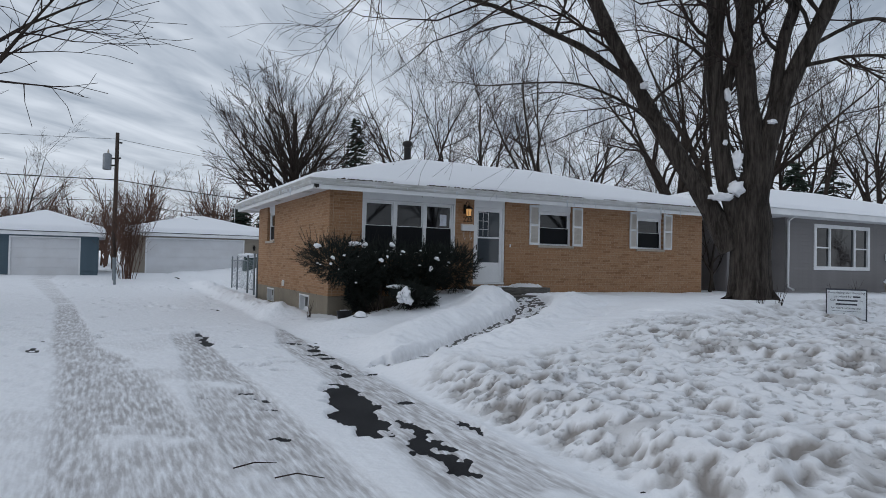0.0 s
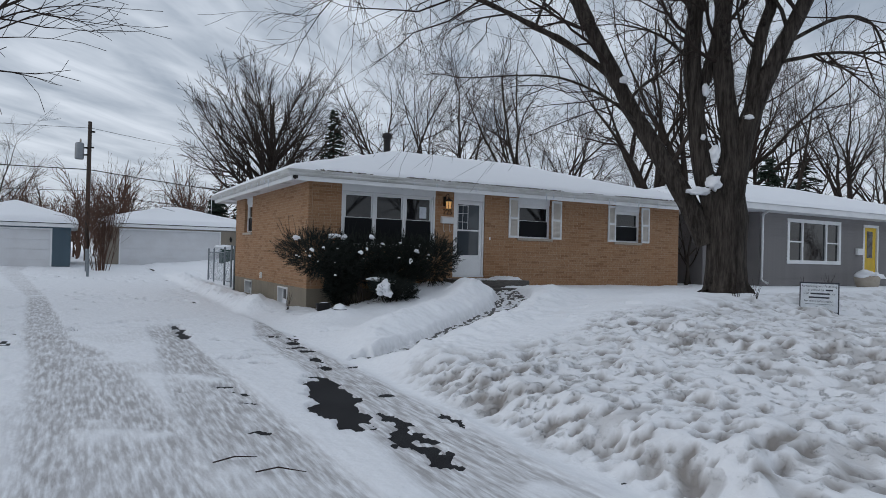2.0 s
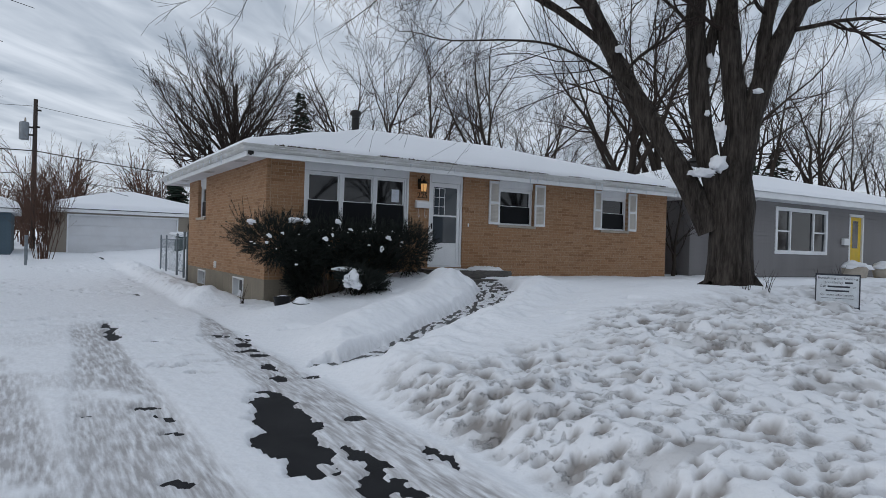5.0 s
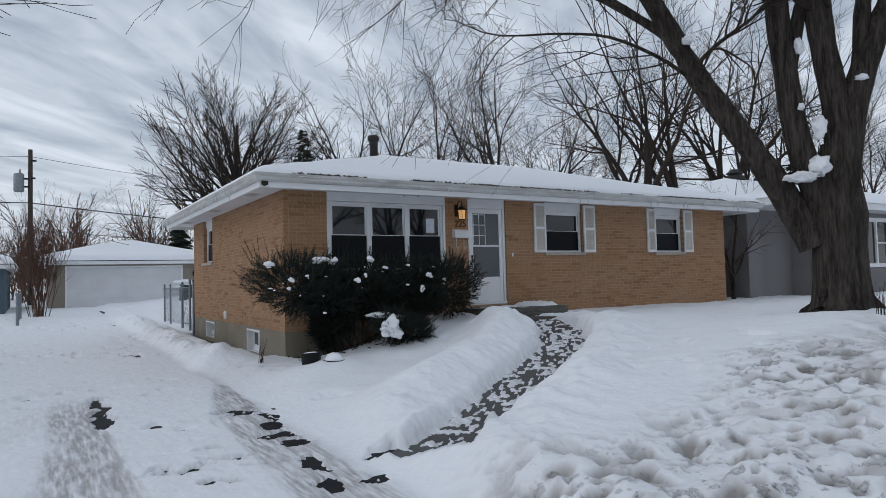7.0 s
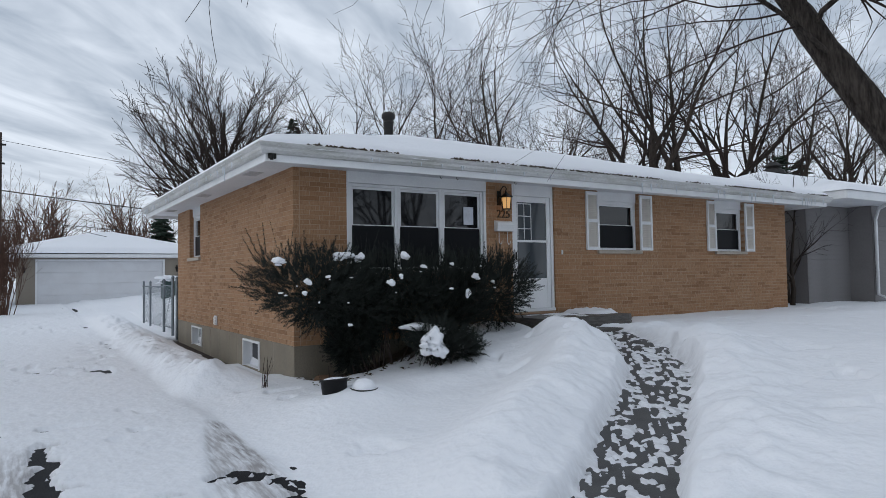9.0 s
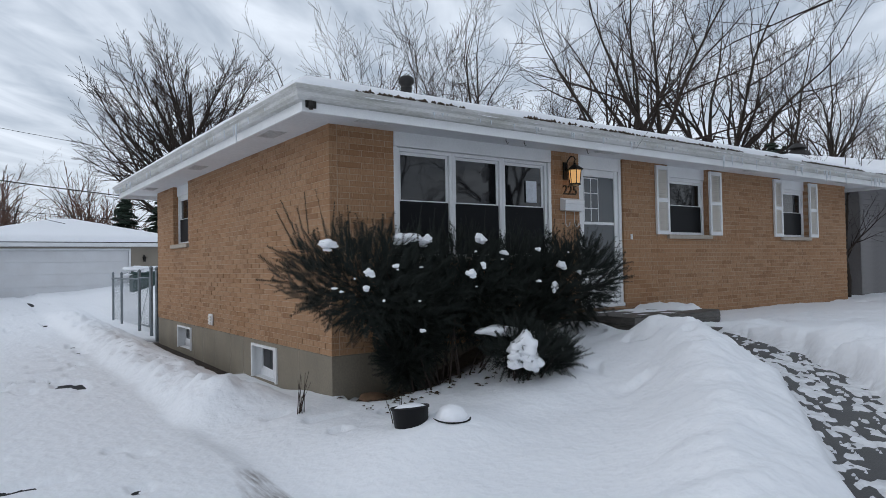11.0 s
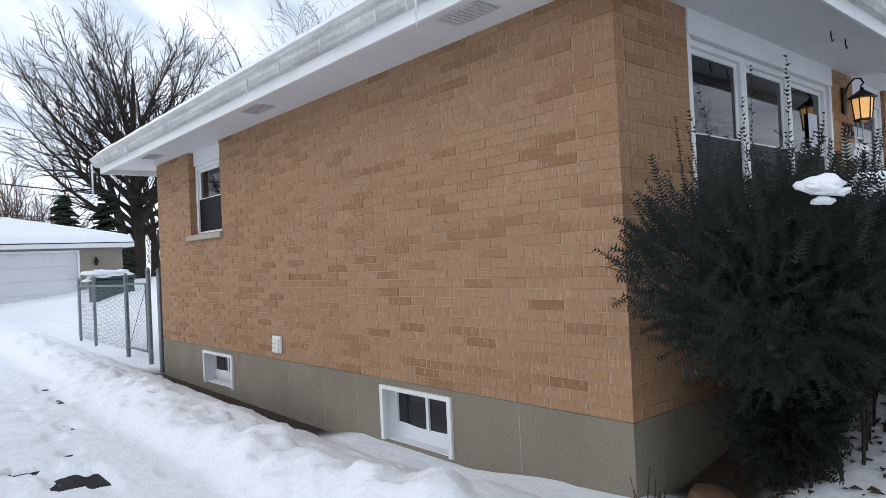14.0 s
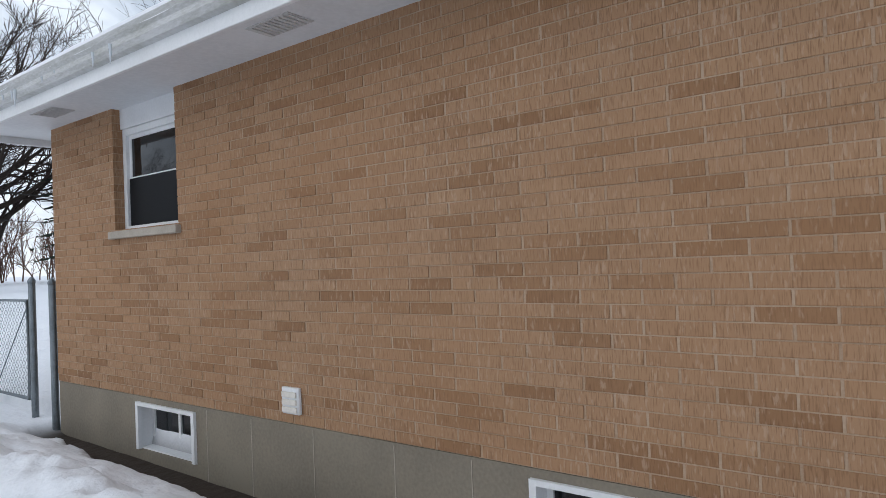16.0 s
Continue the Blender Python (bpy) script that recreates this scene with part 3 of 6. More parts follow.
    prints = smooth(0.70, 0.80, vnoise(x, y * 0.7, 0.2, 135)) * smooth(0.4, 0.6, vnoise(x, y, 1.6, 136)) * smooth(3, 9, y)
    fresh = fresh - 0.045 * prints
    hard = 0.020 + 0.010 * tread * smooth(0.3, 0.6, vnoise(x, y, 0.5, 137)) + 0.008 * (fbm(x, y, 0.3, 138) - 0.5)
    bare = np.zeros_like(z)
    jag_x, jag_y = 0.24 * (fbm(x, y, 0.13, 141, 4) - 0.5), 0.34 * (fbm(x, y, 0.17, 142, 4) - 0.5)
    for cx, cy, rx, ry in BARE:
        near = (np.abs(x - cx) < rx + 0.4) & (np.abs(y - cy) < ry + 0.4)
        if near.any():
            r = np.hypot((x[near] + jag_x[near] - cx) / rx, (y[near] + jag_y[near] - cy) / ry)
            bare[near] = np.maximum(bare[near], 1 - smooth(0.8, 1.05, r))
    bare = bare * (1 - 0.85 * smooth(0.69, 0.75, fbm(x * 1.6, y, 0.30, 145, 4)))
    d_z = base + fresh * (1 - packed) + hard * packed
    d_z = d_z * (1 - bare) + bare * (base - 0.03)
    z = z * (1 - drive) + drive * d_z
    bare_junction = bare * (1 - drive) * (1 - smooth(3.6, 4.2, x))
    z = z * (1 - bare_junction) + bare_junction * (base - 0.03)
    dirt = np.maximum(packed * drive * (0.62 + 0.4 * fbm(x, y, 0.6, 151)), drive * (0.08 + 0.30 * smooth(0.45, 0.7, fbm(x, y, 0.9, 155)) * (1 - smooth(6, 14, y)) * (1 - smooth(1.2, 1.5, x))))
    # pits and holes carry painted shade, the noise patches are dirty snow
    grime_shade = pile * np.clip(0.5 * pits + 0.95 * holes + 0.34 * smooth(0.50, 0.66, fbm(x, y, 0.33, 152)) * smooth(0.4, 0.6, fbm(x, y, 1.4, 153)) + 0.09, 0, 1)
    dirt = np.maximum(dirt, 0.35 * on_walk)
    dirt = np.maximum(dirt, strip)
    dirt = np.maximum(dirt, 0.8 * bare * drive)
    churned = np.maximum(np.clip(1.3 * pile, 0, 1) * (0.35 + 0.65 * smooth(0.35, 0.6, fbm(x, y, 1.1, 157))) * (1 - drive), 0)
    return z, dirt, soil, grime_shade, churned


def spaced(stops, far, first):
    """Grid lines: even steps between the stops, then ever wider out to far on both sides."""
    line = []
    for (a, s), (b, _) in zip(stops, stops[1:]):
        line += list(np.arange(a, b - s * 0.5, s))
    line.append(stops[-1][0])
    lo, hi, step = line[0], line[-1], first
    left, right = [], []
    while hi < far or lo > -far:
        step *= 1.16
        lo, hi = lo - step, hi + step
        left.append(lo)
        right.append(hi)
    return np.array(left[::-1] + line + right)


def build_ground():
    xs = spaced([(-2.2, 0.06), (-0.6, 0.034), (8.4, 0.06), (11.0, 0.11), (18, 0.2)], 420, 0.12)
    ys = spaced([(-3.0, 0.09), (0.2, 0.034), (12.4, 0.06), (21, 0.2), (30, 0.3)], 420, 0.15)
    gx, gy = np.meshgrid(xs, ys)
    z, dirt, soil, grime_shade, churned = ground_fields(gx.ravel(), gy.ravel())
    nx, ny = len(xs), len(ys)
    co = np.stack([gx.ravel(), gy.ravel(), z], 1)
    i = np.arange(nx * ny).reshape(ny, nx)
    quads = np.stack([i[:-1, :-1], i[:-1, 1:], i[1:, 1:], i[1:, :-1]], -1).reshape(-1, 4)
    me = bpy.data.meshes.new("ground")
    me.vertices.add(len(co))
    me.vertices.foreach_set("co", co.ravel())
    me.loops.add(quads.size)
    me.loops.foreach_set("vertex_index", quads.ravel().astype(np.int32))
    me.polygons.add(len(quads))
    me.polygons.foreach_set("loop_start", np.arange(0, quads.size, 4, dtype=np.int32))
    me.polygons.foreach_set("use_smooth", np.ones(len(quads), bool))
    for key, val in (("dirt", dirt), ("soil", soil), ("grime_shade", grime_shade), ("churned", churned)):
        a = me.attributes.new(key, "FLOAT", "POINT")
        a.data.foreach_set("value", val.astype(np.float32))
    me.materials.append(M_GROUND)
    me.update(calc_edges=True)
    me.validate()
    tagged(new("ground", me), "white snow over yard and drive with packed grey tyre tracks", "snowy ground", kind="structure")


def ground_at(x, y):
    return float(ground_fields(np.array([float(x)]), np.array([float(y)]))[0][0])


def sheet(name, xs, ys, fz, mat, thick=0.0):
    """A level-set sheet over a grid, with a skirt down to its underside."""
    gx, gy = np.meshgrid(xs, ys)
    z = fz(gx, gy)
    nx, ny = len(xs), len(ys)
    verts = [tuple(v) for v in np.stack([gx.ravel(), gy.ravel(), z.ravel()], 1)]
    idx = lambda r, c: r * nx + c
    faces = [(idx(r, c), idx(r, c + 1), idx(r + 1, c + 1), idx(r + 1, c)) for r in range(ny - 1) for c in range(nx - 1)]
    if thick:
        rim = [idx(0, c) for c in range(nx)] + [idx(r, nx - 1) for r in range(1, ny)] + [idx(ny - 1, c) for c in range(nx - 2, -1, -1)] + [idx(r, 0) for r in range(ny - 2, 0, -1)]
        low = []
        for k in rim:
            low.append(len(verts))
            verts.append((verts[k][0], verts[k][1], verts[k][2] - thick))
        for a in range(len(rim)):
            b = (a + 1) % len(rim)
            faces.append((rim[b], rim[a], low[a], low[b]))
    me = bpy.data.meshes.new(name)
    me.from_pydata(verts, [], faces)
    me.materials.append(mat)
    me.polygons.foreach_set("use_smooth", [True] * len(me.polygons))
    me.update()
    return me


build_ground()
tagged(new("driveway", sheet("driveway", np.linspace(-3.0, 3.95, 8), np.linspace(-4, 38, 43), lambda x, y: drive_z(y), M_ASPHALT)),
       "black wet asphalt drive showing through the snow", "driveway", kind="structure")


def build_walk():
    bm = bmesh.new()
    rows = []
    pts = [Vector(p) for p in WALK]
    for i, p in enumerate(pts):
        d = (pts[min(i + 1, len(pts) - 1)] - pts[max(i - 1, 0)])
        s = Vector((-d.y, d.x, 0)).normalized() * (WALK_HALF + 0.10)
        rows.append([bm.verts.new(p + s), bm.verts.new(p - s), bm.verts.new(p - s - Vector((0, 0, 0.12))), bm.verts.new(p + s - Vector((0, 0, 0.12)))])
    for a, b in zip(rows, rows[1:]):
        for k in range(4):
            bm.faces.new((a[k], a[(k + 1) % 4], b[(k + 1) % 4], b[k]))
    tagged(new("garden_walk", mesh_of("garden_walk", bm, M_WALK)), "dark wet concrete walk curving up to the porch, half swept of snow", "walkway", kind="structure")


build_walk()

# ---------------------------------------------------------------- the brick house
WX, WY, EX, BY = 4.37, 12.24, 16.62, 20.0      # side wall, front wall, east end, back wall
FOUND, TOP = 0.79, 3.295                       # top of the foundation, soffit
COURSE, BRICK_L, JOINT, BED = 0.0677, 0.288, 0.012, 0.006
house = thing("brick_house", "single-storey tan brick ranch house with snow-covered hip roof", "house", (WX, WY, 0))

# openings: (along 0, along 1, z0, z1)
SIDE_OPEN = [(17.75, 18.76, 2.20, TOP)]
SIDE_BASE = [(13.775, 14.635, 0.29, 0.708), (17.61, 18.47, 0.34, 0.708)]
FRONT_OPEN = [(5.18, 7.70, 1.84, TOP), (8.255, 9.215, 1.085, TOP), (10.315, 11.445, 2.17, TOP), (13.885, 14.945, 2.17, TOP)]


def wall_boxes(lo, hi, z0, z1, openings, fixed0, fixed1, along):
    """One connected wall shell round its openings."""
    us = sorted({lo, hi, *[min(max(v, lo), hi) for o in openings for v in o[:2]]})
    zs = sorted({z0, z1, *[min(max(v, z0), z1) for o in openings for v in o[2:]]})
    nu, nz = len(us) - 1, len(zs) - 1

    def solid(i, k):
        if not (0 <= i < nu and 0 <= k < nz):
            return False
        u, z = (us[i] + us[i + 1]) / 2, (zs[k] + zs[k + 1]) / 2
        return not any(o[0] < u < o[1] and o[2] < z < o[3] for o in openings)

    bm, seen = bmesh.new(), {}

    def vert(i, k, d):
        if (i, k, d) not in seen:
            f = fixed1 if d else fixed0
            seen[i, k, d] = bm.verts.new((us[i], f, zs[k]) if along == "x" else (f, us[i], zs[k]))
        return seen[i, k, d]

    for i in range(nu):
        for k in range(nz):
            if not solid(i, k):
                continue
            c = ((i, k), (i + 1, k), (i + 1, k + 1), (i, k + 1))
            bm.faces.new([vert(*p, 0) for p in c])
            bm.faces.new([vert(*p, 1) for p in c[::-1]])
            for (di, dk), p, q in (((0, -1), c[0], c[1]), ((1, 0), c[1], c[2]), ((0, 1), c[2], c[3]), ((-1, 0), c[3], c[0])):
                if not solid(i + di, k + dk):
                    bm.faces.new((vert(*q, 0), vert(*p, 0), vert(*p, 1), vert(*q, 1)))
    bmesh.ops.recalc_face_normals(bm, faces=bm.faces[:])
    return bm


FACE = 0.004   # bricks stand this far out from the bed of mortar
side_wall = part("wall_side", wall_boxes(WY + 0.004, BY, FOUND, TOP + 0.02, [(a - 0.004, b + 0.004, c - 0.004, d) for a, b, c, d in SIDE_OPEN], WX + FACE, WX + 0.24, "y"), M_MORTAR, house)
front_wall = part("wall_front", wall_boxes(WX + 0.24, EX - 0.004, FOUND, TOP + 0.02, [(a - 0.004, b + 0.004, c - 0.004, d) for a, b, c, d in FRONT_OPEN], WY + FACE, WY + 0.24, "x"), M_MORTAR, house)
part("wall_rear", boxes((WX + 0.24, EX, BY - 0.24, BY, FOUND, TOP + 0.02)), M_MORTAR, house)
part("wall_end", boxes((EX - 0.24, EX, WY + 0.24, BY - 0.24, FOUND, TOP + 0.02)), M_MORTAR, house)
part("foundation", wall_boxes(WY + 0.006, BY - 0.006, -0.3, FOUND - 0.004, SIDE_BASE, WX + 0.006, WX + 0.25, "y"), M_CONCRETE, house, "grey-brown poured concrete foundation")
part("foundation", boxes((WX + 0.25, EX - 0.006, WY + 0.006, WY + 0.25, -0.3, FOUND - 0.004)), M_CONCRETE, house)
part("foundation", boxes((WX + 0.25, EX - 0.25, BY - 0.25, BY - 0.006, -0.3, FOUND - 0.004)), M_CONCRETE, house)
part("foundation", boxes((EX - 0.25, EX - 0.006, WY + 0.25, BY - 0.006, -0.3, FOUND - 0.004)), M_CONCRETE, house)
# form lines on the foundation
for y in (13.1, 15.0, 15.55, 16.25, 16.9, 17.45):
    part("form_line", boxes((WX + 0.002, WX + 0.008, y, y + 0.006, 0.1, FOUND - 0.02)), M_SILL, house)
# two black sheets give the indoor darkness as colour, no rooms are built
part("dark_room_sheets", boxes((WX + 0.5, EX - 0.5, WY + 1.6, WY + 1.65, 0.9, TOP), (WX + 1.6, WX + 1.65, WY + 0.5, BY - 0.5, 0.0, TOP)), M_DARK, house, "black sheets standing in for the darkness of the rooms behind the windows")

# eaves
OX0, OX1, OY0, OY1 = 3.75, 17.27, 11.56, 20.62
FB, FT = 3.21, 3.335


def ring(x0, x1, y0, y1, w, z0, z1):
    return [(x0, x1, y0, y0 + w, z0, z1), (x0, x1, y1 - w, y1, z0, z1), (x0, x0 + w, y0 + w, y1 - w, z0, z1), (x1 - w, x1, y0 + w, y1 - w, z0, z1)]


part("soffit", boxes((OX0 + 0.05, OX1 - 0.05, OY0 + 0.05, OY1 - 0.05, TOP - 0.012, TOP)), M_SOFFIT, house, "white painted board soffit")
for row in ring(OX0 + 0.02, OX1 - 0.02, OY0 + 0.02, OY1 - 0.02, 0.03, FB, FT + 0.06):
    part("fascia", boxes(row, bevel=0.004), M_WHITE, house)


def gutter_mesh():
    """An ogee gutter run round the eaves."""
    prof = [(0.0, FT - 0.03), (-0.05, FT - 0.025), (-0.075, FT + 0.01), (-0.078, FT + 0.045), (-0.10, FT + 0.07), (-0.112, FT + 0.10), (-0.10, FT + 0.112), (-0.10, FT + 0.10), (0.0, FT + 0.06)]
    bm = bmesh.new()
    loops = []
    for cx, cy, sx, sy in ((OX0, OY0, 1, 1), (OX1, OY0, -1, 1), (OX1, OY1, -1, -1), (OX0, OY1, 1, -1)):
        loops.append([bm.verts.new((cx + sx * (d + 0.02), cy + sy * (d + 0.02), z)) for d, z in prof])
    for a, b in zip(loops, loops[1:] + loops[:1]):
        for i in range(len(prof) - 1):
            bm.faces.new((a[i], b[i], b[i + 1], a[i + 1]))
    return bm


part("gutter", gutter_mesh(), M_GUTTER, house, "weathered white aluminium gutter with algae streaks")


def hip_snow(x0, x1, y0, y1, z0, pitch, seed, thick=0.10):
    """Snow lying on a hip roof: rises from all four eaves, rounded over at the edge."""
    def fz(x, y):
        d = np.minimum(np.minimum(x - x0, x1 - x), np.minimum(y - y0, y1 - y))
        soft = 0.06 * np.log(np.exp(-(x - x0) / 0.06).clip(0, 1e30) + np.exp(-(y - y0) / 0.06) + np.exp(-(x1 - x) / 0.06) + np.exp(-(y1 - y) / 0.06))
        d2 = np.where(d < 1.0, np.minimum(d, -soft), d)
        return z0 + pitch * d + thick * (1 - np.exp(-np.clip(d2, 0, None) / 0.06)) + 0.05 * (fbm(x, y, 1.8, seed) - 0.5) * smooth(0, 0.5, d) + 0.02 * (fbm(x, y, 0.3, seed + 3) - 0.5)
    return fz


PITCH = 0.285
part("roof", sheet("roof", np.linspace(OX0 - 0.02, OX1 + 0.02, 121), np.linspace(OY0 - 0.02, OY1 + 0.02, 81),
                   lambda x, y: FT + 0.05 + PITCH * np.minimum(np.minimum(x - OX0, OX1 - x), np.minimum(y - OY0, OY1 - y)), M_DARK, 0.03), None, house)
part("roof_snow", sheet("roof_snow", np.linspace(OX0 - 0.08, OX1 + 0.08, 240), np.linspace(OY0 - 0.08, OY1 + 0.08, 170),
                        hip_snow(OX0 - 0.08, OX1 + 0.08, OY0 - 0.08, OY1 + 0.08, FT + 0.10, PITCH, 201), M_SNOW, 0.03), None, house, "thick smooth snow on the roof")
# soffit vents
for vx, vy, along in ((4.07, 13.1, "y"), (4.07, 16.07, "y"), (4.07, 19.2, "y"), (4.75, 11.9, "x"), (8.5, 11.9, "x"), (12.3, 11.9, "x"), (15.8, 11.9, "x")):
    a, b = (0.10, 0.20) if along == "y" else (0.20, 0.10)
    slats = [(vx - a, vx + a, vy - b, vy + b, TOP - 0.018, TOP - 0.013)]
    slats += [(vx - a + 0.012, vx + a - 0.012, vy - b + 0.012 + k * 2 * (b - 0.012) / 9, vy - b + 0.020 + k * 2 * (b - 0.012) / 9, TOP - 0.026, TOP - 0.0185) for k in range(9)]
    part("soffit_vent", boxes(*slats), M_VENT, house)


# windows -------------------------------------------------------
def sash_window(a0, a1, z0, z1, wall, inward, name="window", header=0.19, screen=True, trim=0.055):
    """A white double-hung window set in an opening. wall: 'front' (looks to -y) or 'side' (looks to -x)."""
    def r(u0, u1, d0, d1, w0, w1):
        return (u0, u1, WY + d0, WY + d1, w0, w1) if wall == "front" else (WX + d0, WX + d1, u0, u1, w0, w1)
    d = inward
    zt = z1 - header
    fr = [r(a0, a0 + trim, d, d + 0.10, z0, zt), r(a1 - trim, a1, d, d + 0.10, z0, zt), r(a0 + trim, a1 - trim, d, d + 0.10, zt - trim, zt), r(a0 + trim, a1 - trim, d, d + 0.10, z0, z0 + trim * 0.8)]
    if header > 0.01:
        fr.append(r(a0, a1, d - 0.02, d + 0.10, zt + 0.002, z1))
    w = part(name, boxes(*fr, bevel=0.004), M_WHITE, house, "white double-hung window with dark panes")
    i0, i1, j0, j1 = a0 + trim, a1 - trim, z0 + trim * 0.8, zt - trim
    mid = j0 + (j1 - j0) * 0.52
    s = 0.035
    for lo, hi, off in ((mid - 0.02, j1, 0.03), (j0, mid + 0.02, 0.055)):
        part("sash", boxes(r(i0, i0 + s, d + off, d + off + 0.025, lo, hi), r(i1 - s, i1, d + off, d + off + 0.025, lo, hi),
                           r(i0 + s, i1 - s, d + off, d + off + 0.025, lo, lo + s), r(i0 + s, i1 - s, d + off, d + off + 0.025, hi - s, hi), bevel=0.003), M_WHITE, w)
        part("pane", boxes(r(i0 + s, i1 - s, d + off + 0.010, d + off + 0.014, lo + s, hi - s)), M_GLASS, w)
    if screen:
        part("insect_screen", boxes(r(i0 + 0.01, i1 - 0.01, d + 0.022, d + 0.024, j0, mid)), M_SCREEN, w)
    return w


def sill(a0, a1, z, wall):
    if wall == "front":
        part("sill", boxes((a0 - 0.04, a1 + 0.04, WY - 0.05, WY + 0.16, z - 0.07, z - 0.004), bevel=0.006), M_SILL, house, "grey stone window sill")
    else:
        part("sill", boxes((WX - 0.05, WX + 0.16, a0 - 0.04, a1 + 0.04, z - 0.07, z - 0.004), bevel=0.006), M_SILL, house, "grey stone window sill")


# the broad front window: a header board and three sashes
bx0, bx1, bz0, bz1 = FRONT_OPEN[0]
part("window_header", boxes((bx0, bx1, WY - 0.012, WY + 0.12, 3.117, bz1), bevel=0.004), M_WHITE, house)
wu = (bx1 - bx0 - 0.10) / 3
for k in range(3):
    a = bx0 + 0.05 + k * wu
    sash_window(a, a + wu, bz0, 3.113, "front", 0.03, header=0.0, screen=True, trim=0.045)
for ca in (bx0, bx1 - 0.048):
    part("window_casing", boxes((ca, ca + 0.048, WY + 0.0, WY + 0.12, bz0, 3.115)), M_WHITE, house)
sill(bx0, bx1, bz0, "front")
paper = tagged(new("paper_notice", mesh_of("paper_notice", boxes((7.28, 7.475, WY + 0.052, WY + 0.054, 2.56, 2.85)), M_PAPER)), "pale paper notice taped inside the window", "notice")
for a0, a1, z0, z1 in FRONT_OPEN[2:]:
    sash_window(a0, a1, z0, z1, "front", 0.09)
    sill(a0, a1, z0, "front")
sash_window(*SIDE_OPEN[0], "side", 0.09, header=0.19)
sill(SIDE_OPEN[0][0], SIDE_OPEN[0][1], SIDE_OPEN[0][2], "side")

for y0, y1, z0, z1 in SIDE_BASE:
    t = 0.03
    w = part("basement_window", boxes((WX - 0.018, WX + 0.02, y0 - 0.01, y0 + t, z0, z1), (WX - 0.018, WX + 0.02, y1 - t, y1 + 0.01, z0, z1), (WX - 0.018, WX + 0.02, y0 - 0.01, y1 + 0.01, z1, z1 + t),
                                      (WX + 0.02, WX + 0.20, y1 - 0.012, y1, z0, z1), (WX + 0.02, WX + 0.20, y0, y0 + 0.012, z0, z1), (WX + 0.02, WX + 0.20, y0, y1, z0 - 0.02, z0 + 0.012),
                                      (WX + 0.02, WX + 0.20, y0, y1, z1 - 0.012, z1)), M_WHITE, house, "white-framed basement slider window set into the foundation")
    m = (y0 + y1) / 2
    part("slider_frame", boxes((WX + 0.12, WX + 0.16, y0 + 0.012, y0 + 0.05, z0 + 0.012, z1 - 0.012), (WX + 0.12, WX + 0.16, y1 - 0.05, y1 - 0.012, z0 + 0.012, z1 - 0.012),
                               (WX + 0.12, WX + 0.16, y0 + 0.05, y1 - 0.05, z1 - 0.05, z1 - 0.012), (WX + 0.12, WX + 0.16, y0 + 0.05, y1 - 0.05, z0 + 0.012, z0 + 0.045),
                               (WX + 0.125, WX + 0.155, m - 0.016, m + 0.016, z0 + 0.045, z1 - 0.05)), M_WHITE, w)
    part("pane", boxes((WX + 0.142, WX + 0.146, y0 + 0.05, m - 0.016, z0 + 0.045, z1 - 0.05)), M_GLASS, w)
    part("pane", boxes((WX + 0.136, WX + 0.140, m + 0.016, y1 - 0.05, z0 + 0.045, z1 - 0.05)), M_GLASS, w)


# shutters ------------------------------------------------------
def build_shutter(x0, x1, z0, z1):
    st = 0.045
    y0, y1 = WY - 0.045, WY - 0.003
    sh = part("shutter", boxes((x0, x0 + st, y0, y1, z0, z1), (x1 - st, x1, y0, y1, z0, z1), (x0 + st, x1 - st, y0, y1, z0, z0 + 0.06), (x0 + st, x1 - st, y0, y1, z1 - 0.06, z1),
                               (x0 + st, x1 - st, y0, y1, (z0 + z1) / 2 - 0.03, (z0 + z1) / 2 + 0.03), bevel=0.004), M_WHITE, house, "white louvred plastic window shutter")
    me = None
    for lo, hi in ((z0 + 0.06, (z0 + z1) / 2 - 0.03), ((z0 + z1) / 2 + 0.03, z1 - 0.06)):
        n = 13
        for k in range(n):
            z = lo + (k + 0.5) * (hi - lo) / n
            if me is None:
                bm = bmesh.new()
                v = [bm.verts.new(p) for p in ((x0 + st, y0 + 0.008, -0.017), (x1 - st, y0 + 0.008, -0.017), (x1 - st, y1 - 0.008, 0.013), (x0 + st, y1 - 0.008, 0.013),
                                               (x0 + st, y0 + 0.008, -0.011), (x1 - st, y0 + 0.008, -0.011), (x1 - st, y1 - 0.008, 0.019), (x0 + st, y1 - 0.008, 0.019))]
                for f in ((3, 2, 1, 0), (4, 5, 6, 7), (0, 1, 5, 4), (1, 2, 6, 5), (2, 3, 7, 6), (3, 0, 4, 7)):
                    bm.faces.new([v[i] for i in f])
                me = mesh_of("slat", bm, M_SHUTTER)
            s = new("slat", me)
            s.parent = sh
            s.matrix_parent_inverse = sh.matrix_world.inverted()
            s.location = (0, 0, z)
    part("backing", boxes((x0 + st, x1 - st, y1 - 0.006, y1 - 0.001, z0 + 0.06, z1 - 0.06)), M_SHUTTER, sh)


for x0, x1 in ((9.98, 10.31), (11.45, 11.80), (13.575, 13.88), (14.95, 15.285)):
    build_shutter(x0, x1, 2.165, 3.252)

